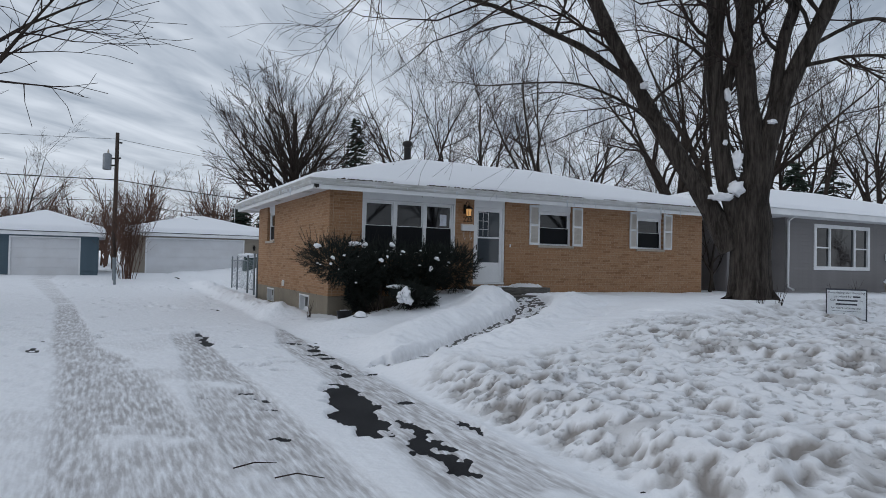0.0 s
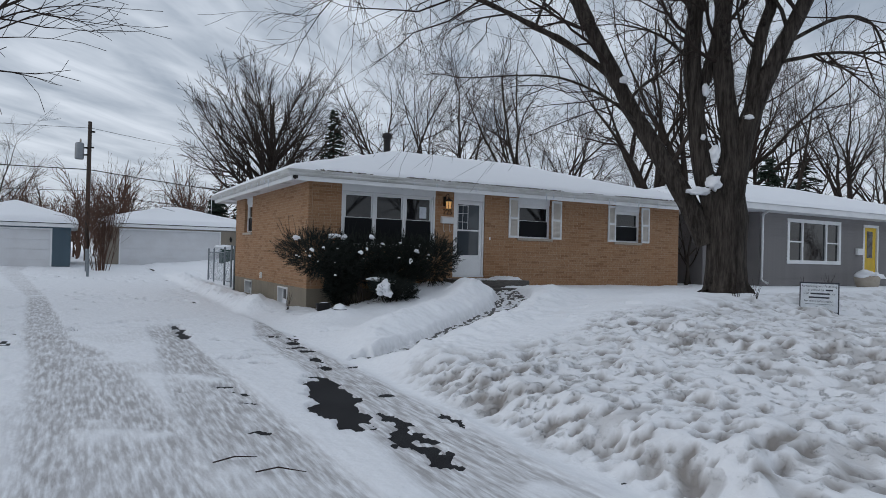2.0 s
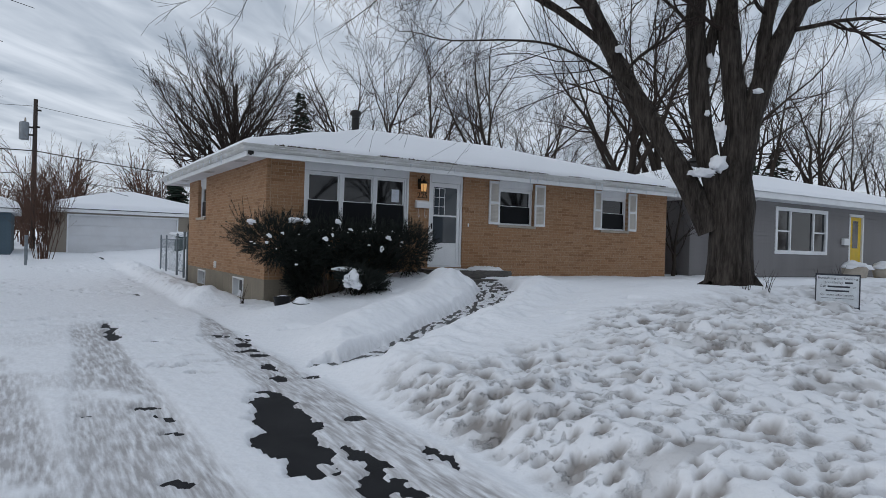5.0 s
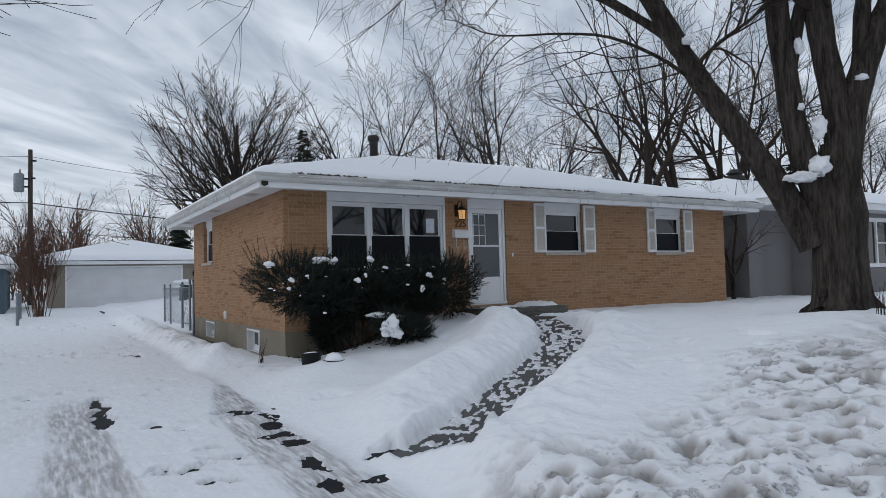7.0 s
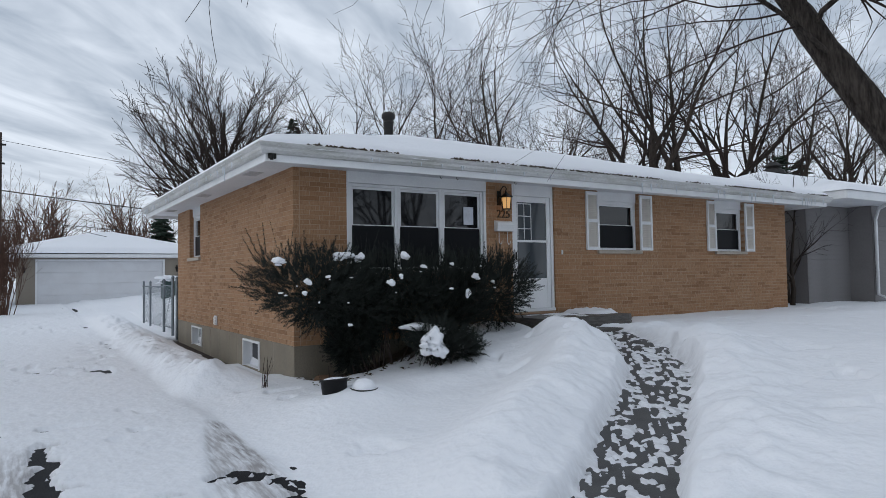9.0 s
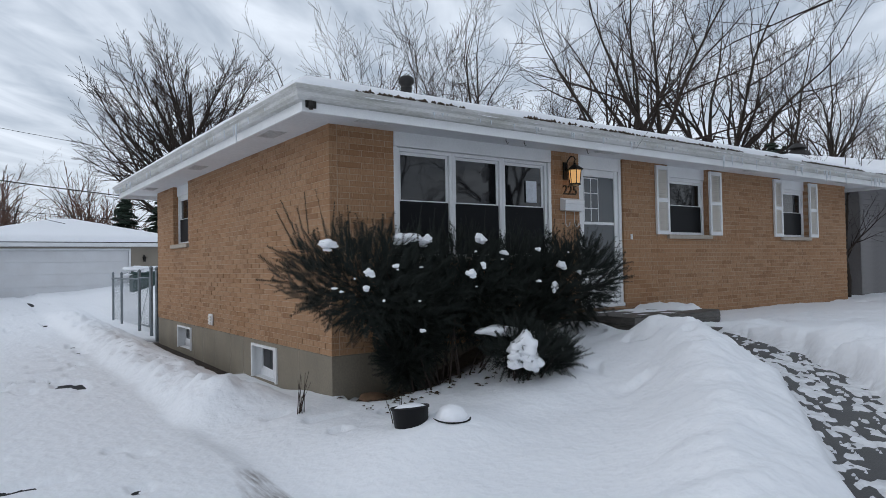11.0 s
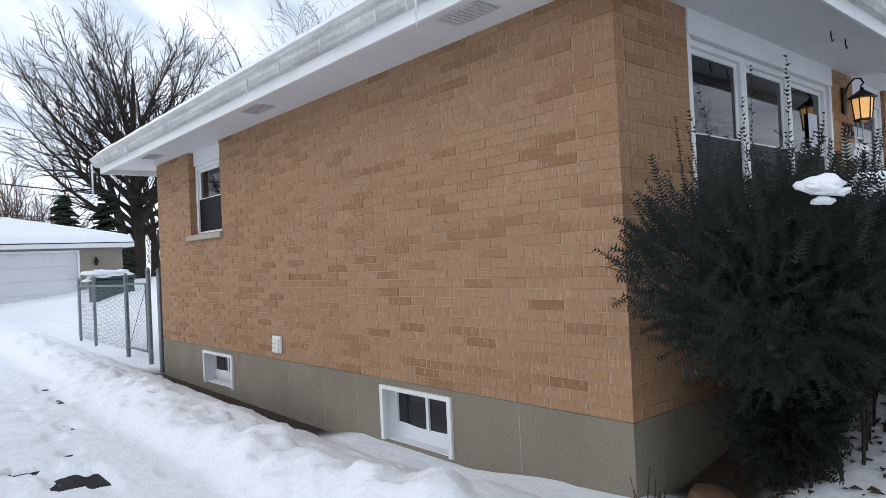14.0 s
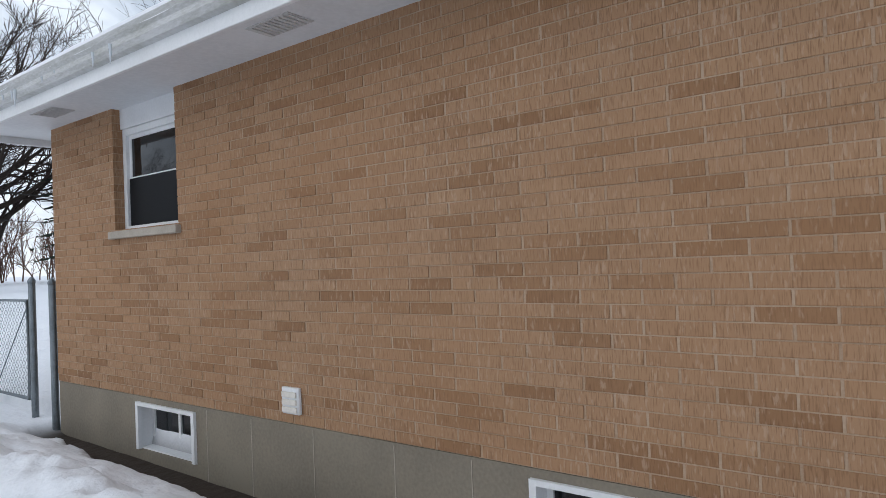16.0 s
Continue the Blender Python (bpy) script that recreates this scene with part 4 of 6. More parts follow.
# front door ----------------------------------------------------
dx0, dx1, dz0, dz1 = FRONT_OPEN[1]
part("door_frame", boxes((dx0, dx0 + 0.06, WY + 0.03, WY + 0.16, dz0, dz1), (dx1 - 0.06, dx1, WY + 0.03, WY + 0.16, dz0, dz1), (dx0 + 0.06, dx1 - 0.06, WY + 0.03, WY + 0.16, 3.09, dz1),
                         (dx0, dx1, WY + 0.0, WY + 0.2, dz0, dz0 + 0.05), bevel=0.005), M_WHITE, house)
sx0, sx1, sz0, sz1 = dx0 + 0.063, dx1 - 0.063, dz0 + 0.053, 3.087
storm = part("storm_door", boxes((sx0, sx0 + 0.085, WY + 0.05, WY + 0.085, sz0, sz1), (sx1 - 0.085, sx1, WY + 0.05, WY + 0.085, sz0, sz1), (sx0 + 0.085, sx1 - 0.085, WY + 0.05, WY + 0.085, sz1 - 0.10, sz1),
                                 (sx0 + 0.085, sx1 - 0.085, WY + 0.05, WY + 0.085, sz0, 1.66), (sx0 + 0.085, sx1 - 0.085, WY + 0.052, WY + 0.083, 2.29, 2.33), bevel=0.004), M_WHITE, house, "white aluminium storm door with tall glass")
part("glass", boxes((sx0 + 0.085, sx1 - 0.085, WY + 0.066, WY + 0.070, 2.33, sz1 - 0.10)), M_DOORGLASS, storm)
part("glass", boxes((sx0 + 0.085, sx1 - 0.085, WY + 0.066, WY + 0.070, 1.66, 2.29)), M_DOORGLASS, storm)
gx0, gx1 = sx0 + 0.10, sx0 + 0.40
part("muntin", boxes((gx0, gx0 + 0.012, WY + 0.061, WY + 0.066, 2.34, 2.97), (gx0 + 0.145, gx0 + 0.157, WY + 0.061, WY + 0.066, 2.34, 2.97), (gx1, gx1 + 0.012, WY + 0.061, WY + 0.066, 2.34, 2.97),
                     (gx0, gx1, WY + 0.0605, WY + 0.0655, 2.52, 2.532), (gx0, gx1, WY + 0.0605, WY + 0.0655, 2.74, 2.752), (gx0, gx1, WY + 0.0605, WY + 0.0655, 2.955, 2.967)), M_WHITE, storm)
part("handle", boxes((sx0 + 0.03, sx0 + 0.055, WY + 0.02, WY + 0.05, 1.98, 2.12), bevel=0.006), M_DARK, storm, "dark lever handle")

# roof fittings
stack = tagged(new("flue_pipe", mesh_of("flue_pipe", turned([(0.11, 4.6), (0.11, 5.28), (0.125, 5.29), (0.125, 5.31), (0.11, 5.32), (0.11, 5.36), (0.16, 5.40), (0.16, 5.50), (0.10, 5.54)], 14, (8.4, 16.9)), M_CHIMNEY, True)),
               "black metal flue pipe with a cap on the snowy roof", "chimney")


def icicles(name, rows, parent_label):
    rng = random.Random(7)
    lines = []
    for x0, y0, x1, y1, n, most in rows:
        for _ in range(n):
            t = rng.random()
            x, y = x0 + t * (x1 - x0), y0 + t * (y1 - y0)
            ln = most * rng.random() ** 2 + 0.02
            r = 0.006 + 0.008 * ln / most
            lines.append([((x, y, FT + 0.02), r), ((x + 0.003, y, FT + 0.02 - ln * 0.5), r * 0.7), ((x, y, FT + 0.02 - ln), 0.001)])
    tagged(new(name, tubes_mesh(name, lines, M_ICE, lambda r: 5)), parent_label, "icicles", kind="stuff")


icicles("icicles", [(5.0, 11.47, 10.5, 11.47, 30, 0.10), (10.5, 11.47, 17.2, 11.47, 55, 0.22), (3.66, 12, 3.66, 20.5, 24, 0.14), (3.67, 20.60, 3.67, 20.66, 4, 0.75), (3.66, 13.0, 3.66, 13.2, 3, 0.25)], "small clear icicles hanging along the gutter edge")

def gutter_debris():
    """Dark wet leaves and grit showing between the gutter lip and the roof snow."""
    rng = random.Random(61)
    verts, faces = [], []
    for k in range(900):
        x = rng.uniform(4.3, 17.1)
        if noise.noise(Vector((x * 0.9, 3.0, 0))) < -0.25 + 0.3 * rng.random():
            continue
        r = rng.uniform(0.008, 0.026)
        c = Vector((x, OY0 - 0.075 + rng.uniform(-0.02, 0.015), FT + 0.112 + rng.uniform(0, 0.016)))
        b = len(verts)
        a = rng.uniform(0, 6.28)
        verts += [tuple(c + Vector((r * 1.6 * math.cos(a + q * 2.09), r * 0.7 * math.sin(a + q * 2.09), -0.004))) for q in range(3)] + [tuple(c + Vector((0, 0, r * rng.uniform(0.7, 1.3))))]
        faces += [(b, b + 1, b + 3), (b + 1, b + 2, b + 3), (b + 2, b, b + 3), (b, b + 2, b + 1)]
    me = bpy.data.meshes.new("gutter_debris")
    me.from_pydata(verts, [], faces)
    me.materials.append(M_LEAF)
    me.update()
    tagged(new("gutter_debris", me), "dark wet leaf litter along the snowy gutter lip", "leaf litter", kind="stuff")


gutter_debris()

# porch of two rough stone steps
porch = thing("porch", "low dark stone porch with two rough-edged snowy steps", "porch", (8.8, 11.7, 0.5))


def rough_slab(x0, x1, y0, y1, z0, z1, seed):
    rng = random.Random(seed)
    bm = bmesh.new()
    n = 22
    ring_pts = []
    for i in range(n):
        t = i / n * 4
        s, f = int(t), t - int(t)
        p = [(x0 + f * (x1 - x0), y0), (x1, y0 + f * (y1 - y0)), (x1 - f * (x1 - x0), y1), (x0, y1 - f * (y1 - y0))][s]
        ring_pts.append((p[0] + rng.uniform(-0.03, 0.03), p[1] + rng.uniform(-0.04, 0.02)))
    mid = (z0 + z1) / 2
    rings = [[bm.verts.new((x + (cx - x) * k, y + (cy - y) * k, z)) for x, y in ring_pts] for cx, cy, k, z in
             (((x0 + x1) / 2, (y0 + y1) / 2, 0.02, z0), ((x0 + x1) / 2, (y0 + y1) / 2, 0.0, mid - 0.02), ((x0 + x1) / 2, (y0 + y1) / 2, 0.012, mid), ((x0 + x1) / 2, (y0 + y1) / 2, 0.0, mid + 0.02), ((x0 + x1) / 2, (y0 + y1) / 2, 0.015, z1))]
    for a, b in zip(rings, rings[1:]):
        for i in range(n):
            bm.faces.new((a[i], a[(i + 1) % n], b[(i + 1) % n], b[i]))
    bm.faces.new(rings[-1])
    bm.faces.new(rings[0][::-1])
    return bm


part("upper_slab", rough_slab(7.9, 9.9, 11.05, 12.2, 0.85, 1.045, 3), M_SLAB, porch)
part("lower_slab", rough_slab(8.2, 9.7, 10.68, 11.3, 0.62, 0.87, 4), M_SLAB, porch)
part("riser_base", boxes((8.0, 9.8, 11.1, 12.2, 0.3, 0.86)), M_CONCRETE, porch)
part("snow_patch", sheet("snow_patch", np.linspace(9.2, 9.95, 20), np.linspace(11.3, 12.15, 20),
                         lambda x, y: 1.045 + 0.10 * (smooth(0, 0.25, x - 9.2) * smooth(0, 0.2, 9.97 - x) * smooth(0, 0.2, y - 11.3) * fbm(x, y, 0.3, 301) * 1.6 - 0.25), M_SNOW), None, porch, "swept snow heaped on the porch end")
part("snow_patch", sheet("snow_patch", np.linspace(8.0, 9.2, 40), np.linspace(11.1, 12.1, 30),
                         lambda x, y: 1.045 + 0.035 * (fbm(x * 0.6, y * 2.2, 0.3, 305) - 0.52) * 4 * 0.5, M_SNOW), None, porch)

# ---------------------------------------------------------------- trees


def rand_turn(rng, d, angle):
    """d bent by angle about a random axis across it."""
    a = d.orthogonal().normalized()
    a.rotate(Matrix.Rotation(rng.uniform(0, 2 * math.pi), 3, d))
    out = d.copy()
    out.rotate(Matrix.Rotation(angle, 3, a))
    return out.normalized()


def grow(rng, out, p, d, length, r, level, spec):
    """One branch and what springs from it. spec[level]: (children, share of length, angle, lift, wander, steps)."""
    kids, share, angle, lift, wander, steps = spec[level]
    line = [(p.copy(), r)]
    dirs = [d.copy()]
    last = level == len(spec) - 1
    for i in range(steps):
        d = (d + Vector((rng.gauss(0, wander), rng.gauss(0, wander), rng.gauss(0, wander * 0.7) + lift))).normalized()
        p = p + d * (length / steps)
        t = (i + 1) / steps
        line.append((p.copy(), max(0.0025, r * (1 - 0.72 * t) if not last else r * (1 - 0.8 * t))))
        dirs.append(d.copy())
    out[min(level, 3)].append(line)
    if last:
        return
    for k in range(kids):
        t = 0.22 + 0.78 * (k + rng.random()) / kids
        f = t * steps
        i = min(int(f), steps - 1)
        q = line[i][0].lerp(line[i + 1][0], f - i)
        rr = line[i][1] + (line[i + 1][1] - line[i][1]) * (f - i)
        cd = rand_turn(rng, dirs[i + 1], angle * rng.uniform(0.6, 1.3))
        grow(rng, out, q, cd, length * share * (1.15 - 0.55 * t) * rng.uniform(0.75, 1.25), min(rr * 0.72, r * 0.6), level + 1, spec)
    # the leader runs on as a finer branch
    grow(rng, out, line[-1][0], dirs[-1], length * share * 0.8, line[-1][1], level + 1, spec)


def sides_of(r):
    return 10 if r > 0.12 else 6 if r > 0.035 else 4 if r > 0.012 else 3


def tree_thing(name, label, out, base, bark, twig, category="tree"):
    t = thing(name, label, category, base)
    trunk = tubes_mesh("trunk", out[0], bark, sides_of)
    part("trunk", trunk, None, t)
    part("limb_work", tubes_mesh("limb_work", out[1], bark, sides_of), None, t)["kind"] = "stuff"
    crown = tubes_mesh("crown", out[2] + out[3], twig, sides_of)
    part("crown", crown, None, t, "bare leafless twigs")["kind"] = "stuff"
    return t


def background_tree(seed, height, kind):
    rng = random.Random(seed)
    out = [[], [], [], []]
    if kind == "round":      # two stems, limbs rising into a broad oval crown
        out[0].append([(Vector((0, 0, -0.3)), height * 0.024), (Vector((0.1, 0, height * 0.2)), height * 0.020), (Vector((0, 0.1, height * 0.45)), height * 0.013), (Vector((0.15, 0, height * 0.68)), height * 0.006)])
        out[0].append([(Vector((-0.3, 0.1, -0.3)), height * 0.018), (Vector((-0.9, 0.1, height * 0.2)), height * 0.014), (Vector((-1.9, 0, height * 0.42)), height * 0.008)])
        n = 36
        for i in range(n):
            t = (i + 0.5) / n
            el = math.asin(-0.35 + 1.33 * t)
            az = i * 2.39996 + rng.uniform(-0.2, 0.2)
            heart = Vector((0, 0, 0.53 * height))
            target = heart + Vector((0.47 * math.cos(el) * math.cos(az), 0.47 * math.cos(el) * math.sin(az), 0.45 * math.sin(el))) * height * rng.uniform(0.60, 0.74)
            foot = Vector((0, 0, height * (0.15 + 0.33 * t)))
            way = target - foot
            d = (way.normalized() + Vector((0, 0, -0.22))).normalized()
            grow(rng, out, foot, d, way.length, height * (0.0115 - 0.004 * t), 1,
                 [None, (11, 0.35, 0.6, 0.05, 0.05, 8), (9, 0.48, 0.6, 0.03, 0.10, 4), (6, 0.55, 0.6, 0.02, 0.14, 2)])
    elif kind == "tall":     # long rising limbs, open crown
        grow(rng, out, Vector((0, 0, -0.3)), rand_turn(rng, Vector((0, 0, 1)), 0.06), height * 0.42, height * 0.020, 0,
             [(7, 1.05, 0.50, 0.03, 0.05, 6), (7, 0.48, 0.65, 0.03, 0.11, 7), (7, 0.52, 0.7, 0.02, 0.16, 4), (5, 0.5, 0.65, 0.01, 0.22, 2)])
    elif kind == "fork":     # two or three leaning stems from the ground
        for a in (0.3, 2.3, 4.4):
            grow(rng, out, Vector((0.3 * math.cos(a), 0.3 * math.sin(a), -0.3)), Vector((0.26 * math.cos(a), 0.26 * math.sin(a), 1)).normalized(), height * 0.55, height * 0.014, 0,
                 [(7, 0.62, 0.55, 0.01, 0.05, 7), (7, 0.52, 0.6, 0.01, 0.10, 6), (6, 0.55, 0.7, 0.0, 0.17, 4), (5, 0.5, 0.65, -0.01, 0.22, 2)])
    elif kind == "shrub":
        for k in range(26):
            a, s = rng.uniform(0, 6.28), rng.uniform(0, 0.35)
            grow(rng, out, Vector((s * math.cos(a), s * math.sin(a), -0.2)), Vector((0.32 * s * 2.2 * math.cos(a), 0.32 * s * 2.2 * math.sin(a), 1)).normalized(), height * rng.uniform(0.4, 0.7), 0.022, 1,
                 [None, (7, 0.5, 0.35, 0.04, 0.07, 5), (6, 0.5, 0.4, 0.05, 0.14, 3), (4, 0.5, 0.5, 0.05, 0.2, 2)])
    elif kind == "small":
        grow(rng, out, Vector((0, 0, -0.2)), rand_turn(rng, Vector((0, 0, 1)), 0.12), height * 0.55, height * 0.012, 0,
             [(6, 0.62, 0.6, 0.04, 0.07, 6), (6, 0.5, 0.6, 0.03, 0.14, 5), (5, 0.5, 0.6, 0.02, 0.18, 3), (3, 0.5, 0.6, 0.02, 0.2, 2)])
    # bring the whole to the wanted height
    top = max(p.z for lines in out for line in lines for p, _ in line)
    f = height / top
    fine = {"round": 0.0135, "tall": 0.0115, "fork": 0.0115}.get(kind, 0.005)
    ref = 0.016 * height

    def wood(r):
        return max(fine, r * f * min(1.0, (r * f / ref) ** 0.38)) if kind != "shrub" else max(0.004, r * f * 0.8)
    return [[[(p * f, wood(r)) for p, r in line] for line in lines] for lines in out]


def build_front_tree():
    rng = random.Random(5)
    out = [[], [], [], []]
    base = Vector((11.66, 6.44, 0.80))
    # trunk with a flared, fluted foot, parting low down
    out[0].append([(base + Vector((0, 0, -0.35)), 0.60), (base + Vector((0, 0, 0.02)), 0.50), (base + Vector((0, 0, 0.22)), 0.44), (base + Vector((0, 0, 0.6)), 0.40), (base + Vector((0, 0, 1.1)), 0.385),
                   (base + Vector((0.03, -0.02, 1.6)), 0.39), (base + Vector((0, 0, 2.1)), 0.34), (base + Vector((0.03, -0.04, 2.7)), 0.25)])
    for a in (0.4, 1.7, 2.9, 4.0, 5.2):     # root flares
        c, s = math.cos(a), math.sin(a)
        out[0].append([(base + Vector((0.72 * c, 0.72 * s, -0.25)), 0.10), (base + Vector((0.50 * c, 0.50 * s, 0.0)), 0.16), (base + Vector((0.31 * c, 0.31 * s, 0.28)), 0.14), (base + Vector((0.26 * c, 0.26 * s, 0.75)), 0.11)])
    limbs = [
        (0.27, 0.16, [(11.40, 6.70, 1.9), (11.10, 7.02, 2.83), (10.72, 7.52, 3.91), (10.38, 7.95, 4.84), (10.0, 8.4, 6.05), (9.66, 8.78, 7.11), (9.4, 9.1, 8.2), (9.1, 9.6, 9.8)]),
        (0.11, 0.05, [(10.1, 8.3, 5.6), (9.49, 9.07, 6.4), (9.0, 9.62, 6.85), (8.4, 10.15, 7.3), (7.7, 10.5, 7.6), (6.9, 10.7, 7.7)]),
        (0.25, 0.17, [(11.50, 6.56, 2.3), (11.27, 6.8, 3.63), (11.18, 6.9, 4.8), (11.12, 6.96, 5.98), (11.2, 6.91, 7.14), (11.3, 6.8, 8.6), (11.5, 6.9, 10.4)]),
        (0.14, 0.09, [(11.22, 6.88, 4.7), (11.36, 6.75, 5.6), (11.46, 6.6, 6.39), (11.5, 6.7, 7.6), (11.7, 7.4, 9.4)]),
        (0.27, 0.17, [(11.60, 6.44, 2.2), (11.64, 6.35, 3.84), (11.56, 6.48, 5.11), (11.5, 6.53, 6.15), (11.53, 6.5, 7.06), (11.45, 6.3, 8.4), (11.2, 5.6, 10.6)]),
        (0.27, 0.15, [(11.68, 6.36, 2.4), (11.78, 6.22, 3.9), (11.97, 5.99, 4.94), (12.2, 5.71, 5.8), (12.42, 5.45, 6.54), (12.7, 5.1, 7.6), (13.2, 4.6, 9.4)]),
        (0.17, 0.11, [(11.88, 6.1, 4.5), (11.92, 6.05, 5.51), (12.0, 5.95, 6.29), (12.14, 5.79, 7.05), (12.5, 5.9, 8.8)]),
        (0.07, 0.03, [(11.6, 6.4, 5.6), (10.2, 5.7, 6.6), (8.9, 5.2, 7.3), (7.4, 4.7, 7.5), (6.2, 4.4, 7.2)]),
        (0.06, 0.025, [(11.1, 6.9, 5.9), (9.9, 6.2, 7.2), (8.6, 5.9, 7.8), (7.2, 5.9, 7.9), (5.6, 6.1, 7.5), (4.6, 6.3, 6.9)]),
        (0.06, 0.025, [(12.3, 5.6, 6.0), (13.4, 5.2, 6.6), (14.6, 5.2, 6.7), (15.6, 5.4, 6.2)]),
        (0.05, 0.02, [(10.5, 7.7, 4.4), (9.7, 8.0, 5.0), (8.6, 8.2, 5.3), (7.5, 8.3, 5.2)]),
    ]
    spec = [None, (9, 0.55, 0.75, -0.02, 0.16, 6), (8, 0.55, 0.7, -0.045, 0.18, 5), (5, 0.5, 0.6, -0.05, 0.2, 3)]
    for r0, r1, pts in limbs:
        pts = [Vector(p) for p in pts]
        n = len(pts) - 1
        smooth_pts = []
        for i in range(n):
            p0, p1, p2, p3 = pts[max(i - 1, 0)], pts[i], pts[i + 1], pts[min(i + 2, n)]
            for k in range(4):
                t = k / 4
                smooth_pts.append(0.5 * ((2 * p1) + (p2 - p0) * t + (2 * p0 - 5 * p1 + 4 * p2 - p3) * t * t + (3 * p1 - p0 - 3 * p2 + p3) * t ** 3))
        smooth_pts.append(pts[-1])
        m = len(smooth_pts) - 1
        line = [(q, 0.85 * (r0 + (r1 - r0) * (i / m) ** 0.8) + (0.012 * rng.uniform(-1, 1) if r0 > 0.1 else 0)) for i, q in enumerate(smooth_pts)]
        out[1].append(line)
        heavy = r0 > 0.1
        count = 6 if heavy else 9
        for k in range(count):
            t = (0.42 if heavy else 0.25) + (0.58 if heavy else 0.75) * (k + rng.random()) / count
            i = min(int(t * m), m - 1)
            q, rr = line[i]
            d = (line[i + 1][0] - line[i][0]).normalized()
            cd = rand_turn(rng, d, rng.uniform(0.6, 1.2))
            cd = (cd + Vector((-0.25, -0.05, 0.12))).normalized()
            grow(rng, out, q, cd, rng.uniform(1.6, 3.2), min(0.045, rr * 0.45), 2 if not heavy or rng.random() < 0.35 else 1, spec)
        grow(rng, out, line[-1][0], (line[-1][0] - line[-2][0]).normalized(), 3.0, line[-1][1], 1, spec)
    # drooping sprays over the drive and before the house
    for _ in range(16):
        q = Vector((rng.uniform(5.0, 10.0), rng.uniform(4.2, 10.5), rng.uniform(6.6, 7.9)))
        d = Vector((rng.uniform(-1, 0.2), rng.uniform(-0.6, 0.5), rng.uniform(-0.5, 0.1))).normalized()
        back = [(q - d * 2.2 + Vector((0, 0, 1.3)), 0.03), (q - d * 1.0 + Vector((0, 0, 0.45)), 0.024), (q, 0.018)]
        out[2].append(back)
        grow(rng, out, q, d, rng.uniform(1.4, 2.4), 0.018, 2, spec)
    t = tree_thing("maple_tree", "large bare maple with dark furrowed bark and low forking limbs", out, tuple(base), M_BARK, M_TWIG)
    # snow caught in the forks
    def clump(c, sx, sy, sz, seed):
        bm = bmesh.new()
        bmesh.ops.create_icosphere(bm, subdivisions=3, radius=1.0)
        for v in bm.verts:
            n3 = noise.noise(v.co * 2.1 + Vector((seed, 0, 0))) * 0.55 + noise.noise(v.co * 5 + Vector((0, seed, 0))) * 0.25
            v.co = Vector((v.co.x * sx, v.co.y * sy, v.co.z * sz)) * (1 + n3) + Vector(c)
        return bm
    for c, sx, sy, sz, seed in (((11.02, 6.62, 2.98), 0.25, 0.26, 0.10, 1), ((11.24, 6.45, 3.16), 0.15, 0.16, 0.16, 2), ((11.22, 6.42, 3.75), 0.11, 0.12, 0.19, 3), ((11.70, 6.0, 4.48), 0.10, 0.1, 0.06, 4), ((11.22, 6.68, 5.1), 0.07, 0.08, 0.15, 5), ((10.2, 8.02, 5.45), 0.12, 0.14, 0.08, 6), ((11.1, 6.62, 4.1), 0.05, 0.05, 0.07, 7)):
        part("snow_clump", clump(c, sx * 0.85, sy * 0.85, sz * 0.85, seed), M_SNOW, t, "wet snow lodged in the fork", True)
    t.matrix_world = pose(base.x + 0.07, base.y + 0.25, base.z + 0.09) @ Matrix.Scale(1.02, 4)
    return t


build_front_tree()
far_group = "bare trees behind the houses"
protos = {}
for key, seed, h, kind, label in (("round", 11, 19.5, "round", "bare linden with a dense rounded crown"), ("tall_a", 12, 25.0, "tall", "tall bare tree with open rising limbs"),
                                  ("tall_b", 13, 25.0, "tall", "tall bare tree with open rising limbs"), ("fork", 14, 21.0, "fork", "bare tree with several leaning stems"), ("small", 15, 10.0, "small", "small slender bare tree")):
    protos[key] = (background_tree(seed, h, kind), label)
made = {}


def plant(key, x, y, s=1.0, turn=0.0, z=None):
    z = (0.9 if z is None else z)
    if key not in made:
        out, label = protos[key]
        made[key] = tree_thing("bare_tree", label, out, (0, 0, 0), M_BARK_FAR, M_TWIG)
        made[key]["group"] = far_group
        ob = made[key]
        ob.matrix_basis = pose(x, y, z, 0, 0, turn) @ Matrix.Scale(s, 4)
        return ob
    ob = copy_thing(made[key], pose(x, y, z, 0, 0, turn))
    ob.scale = (s, s, s)
    return ob


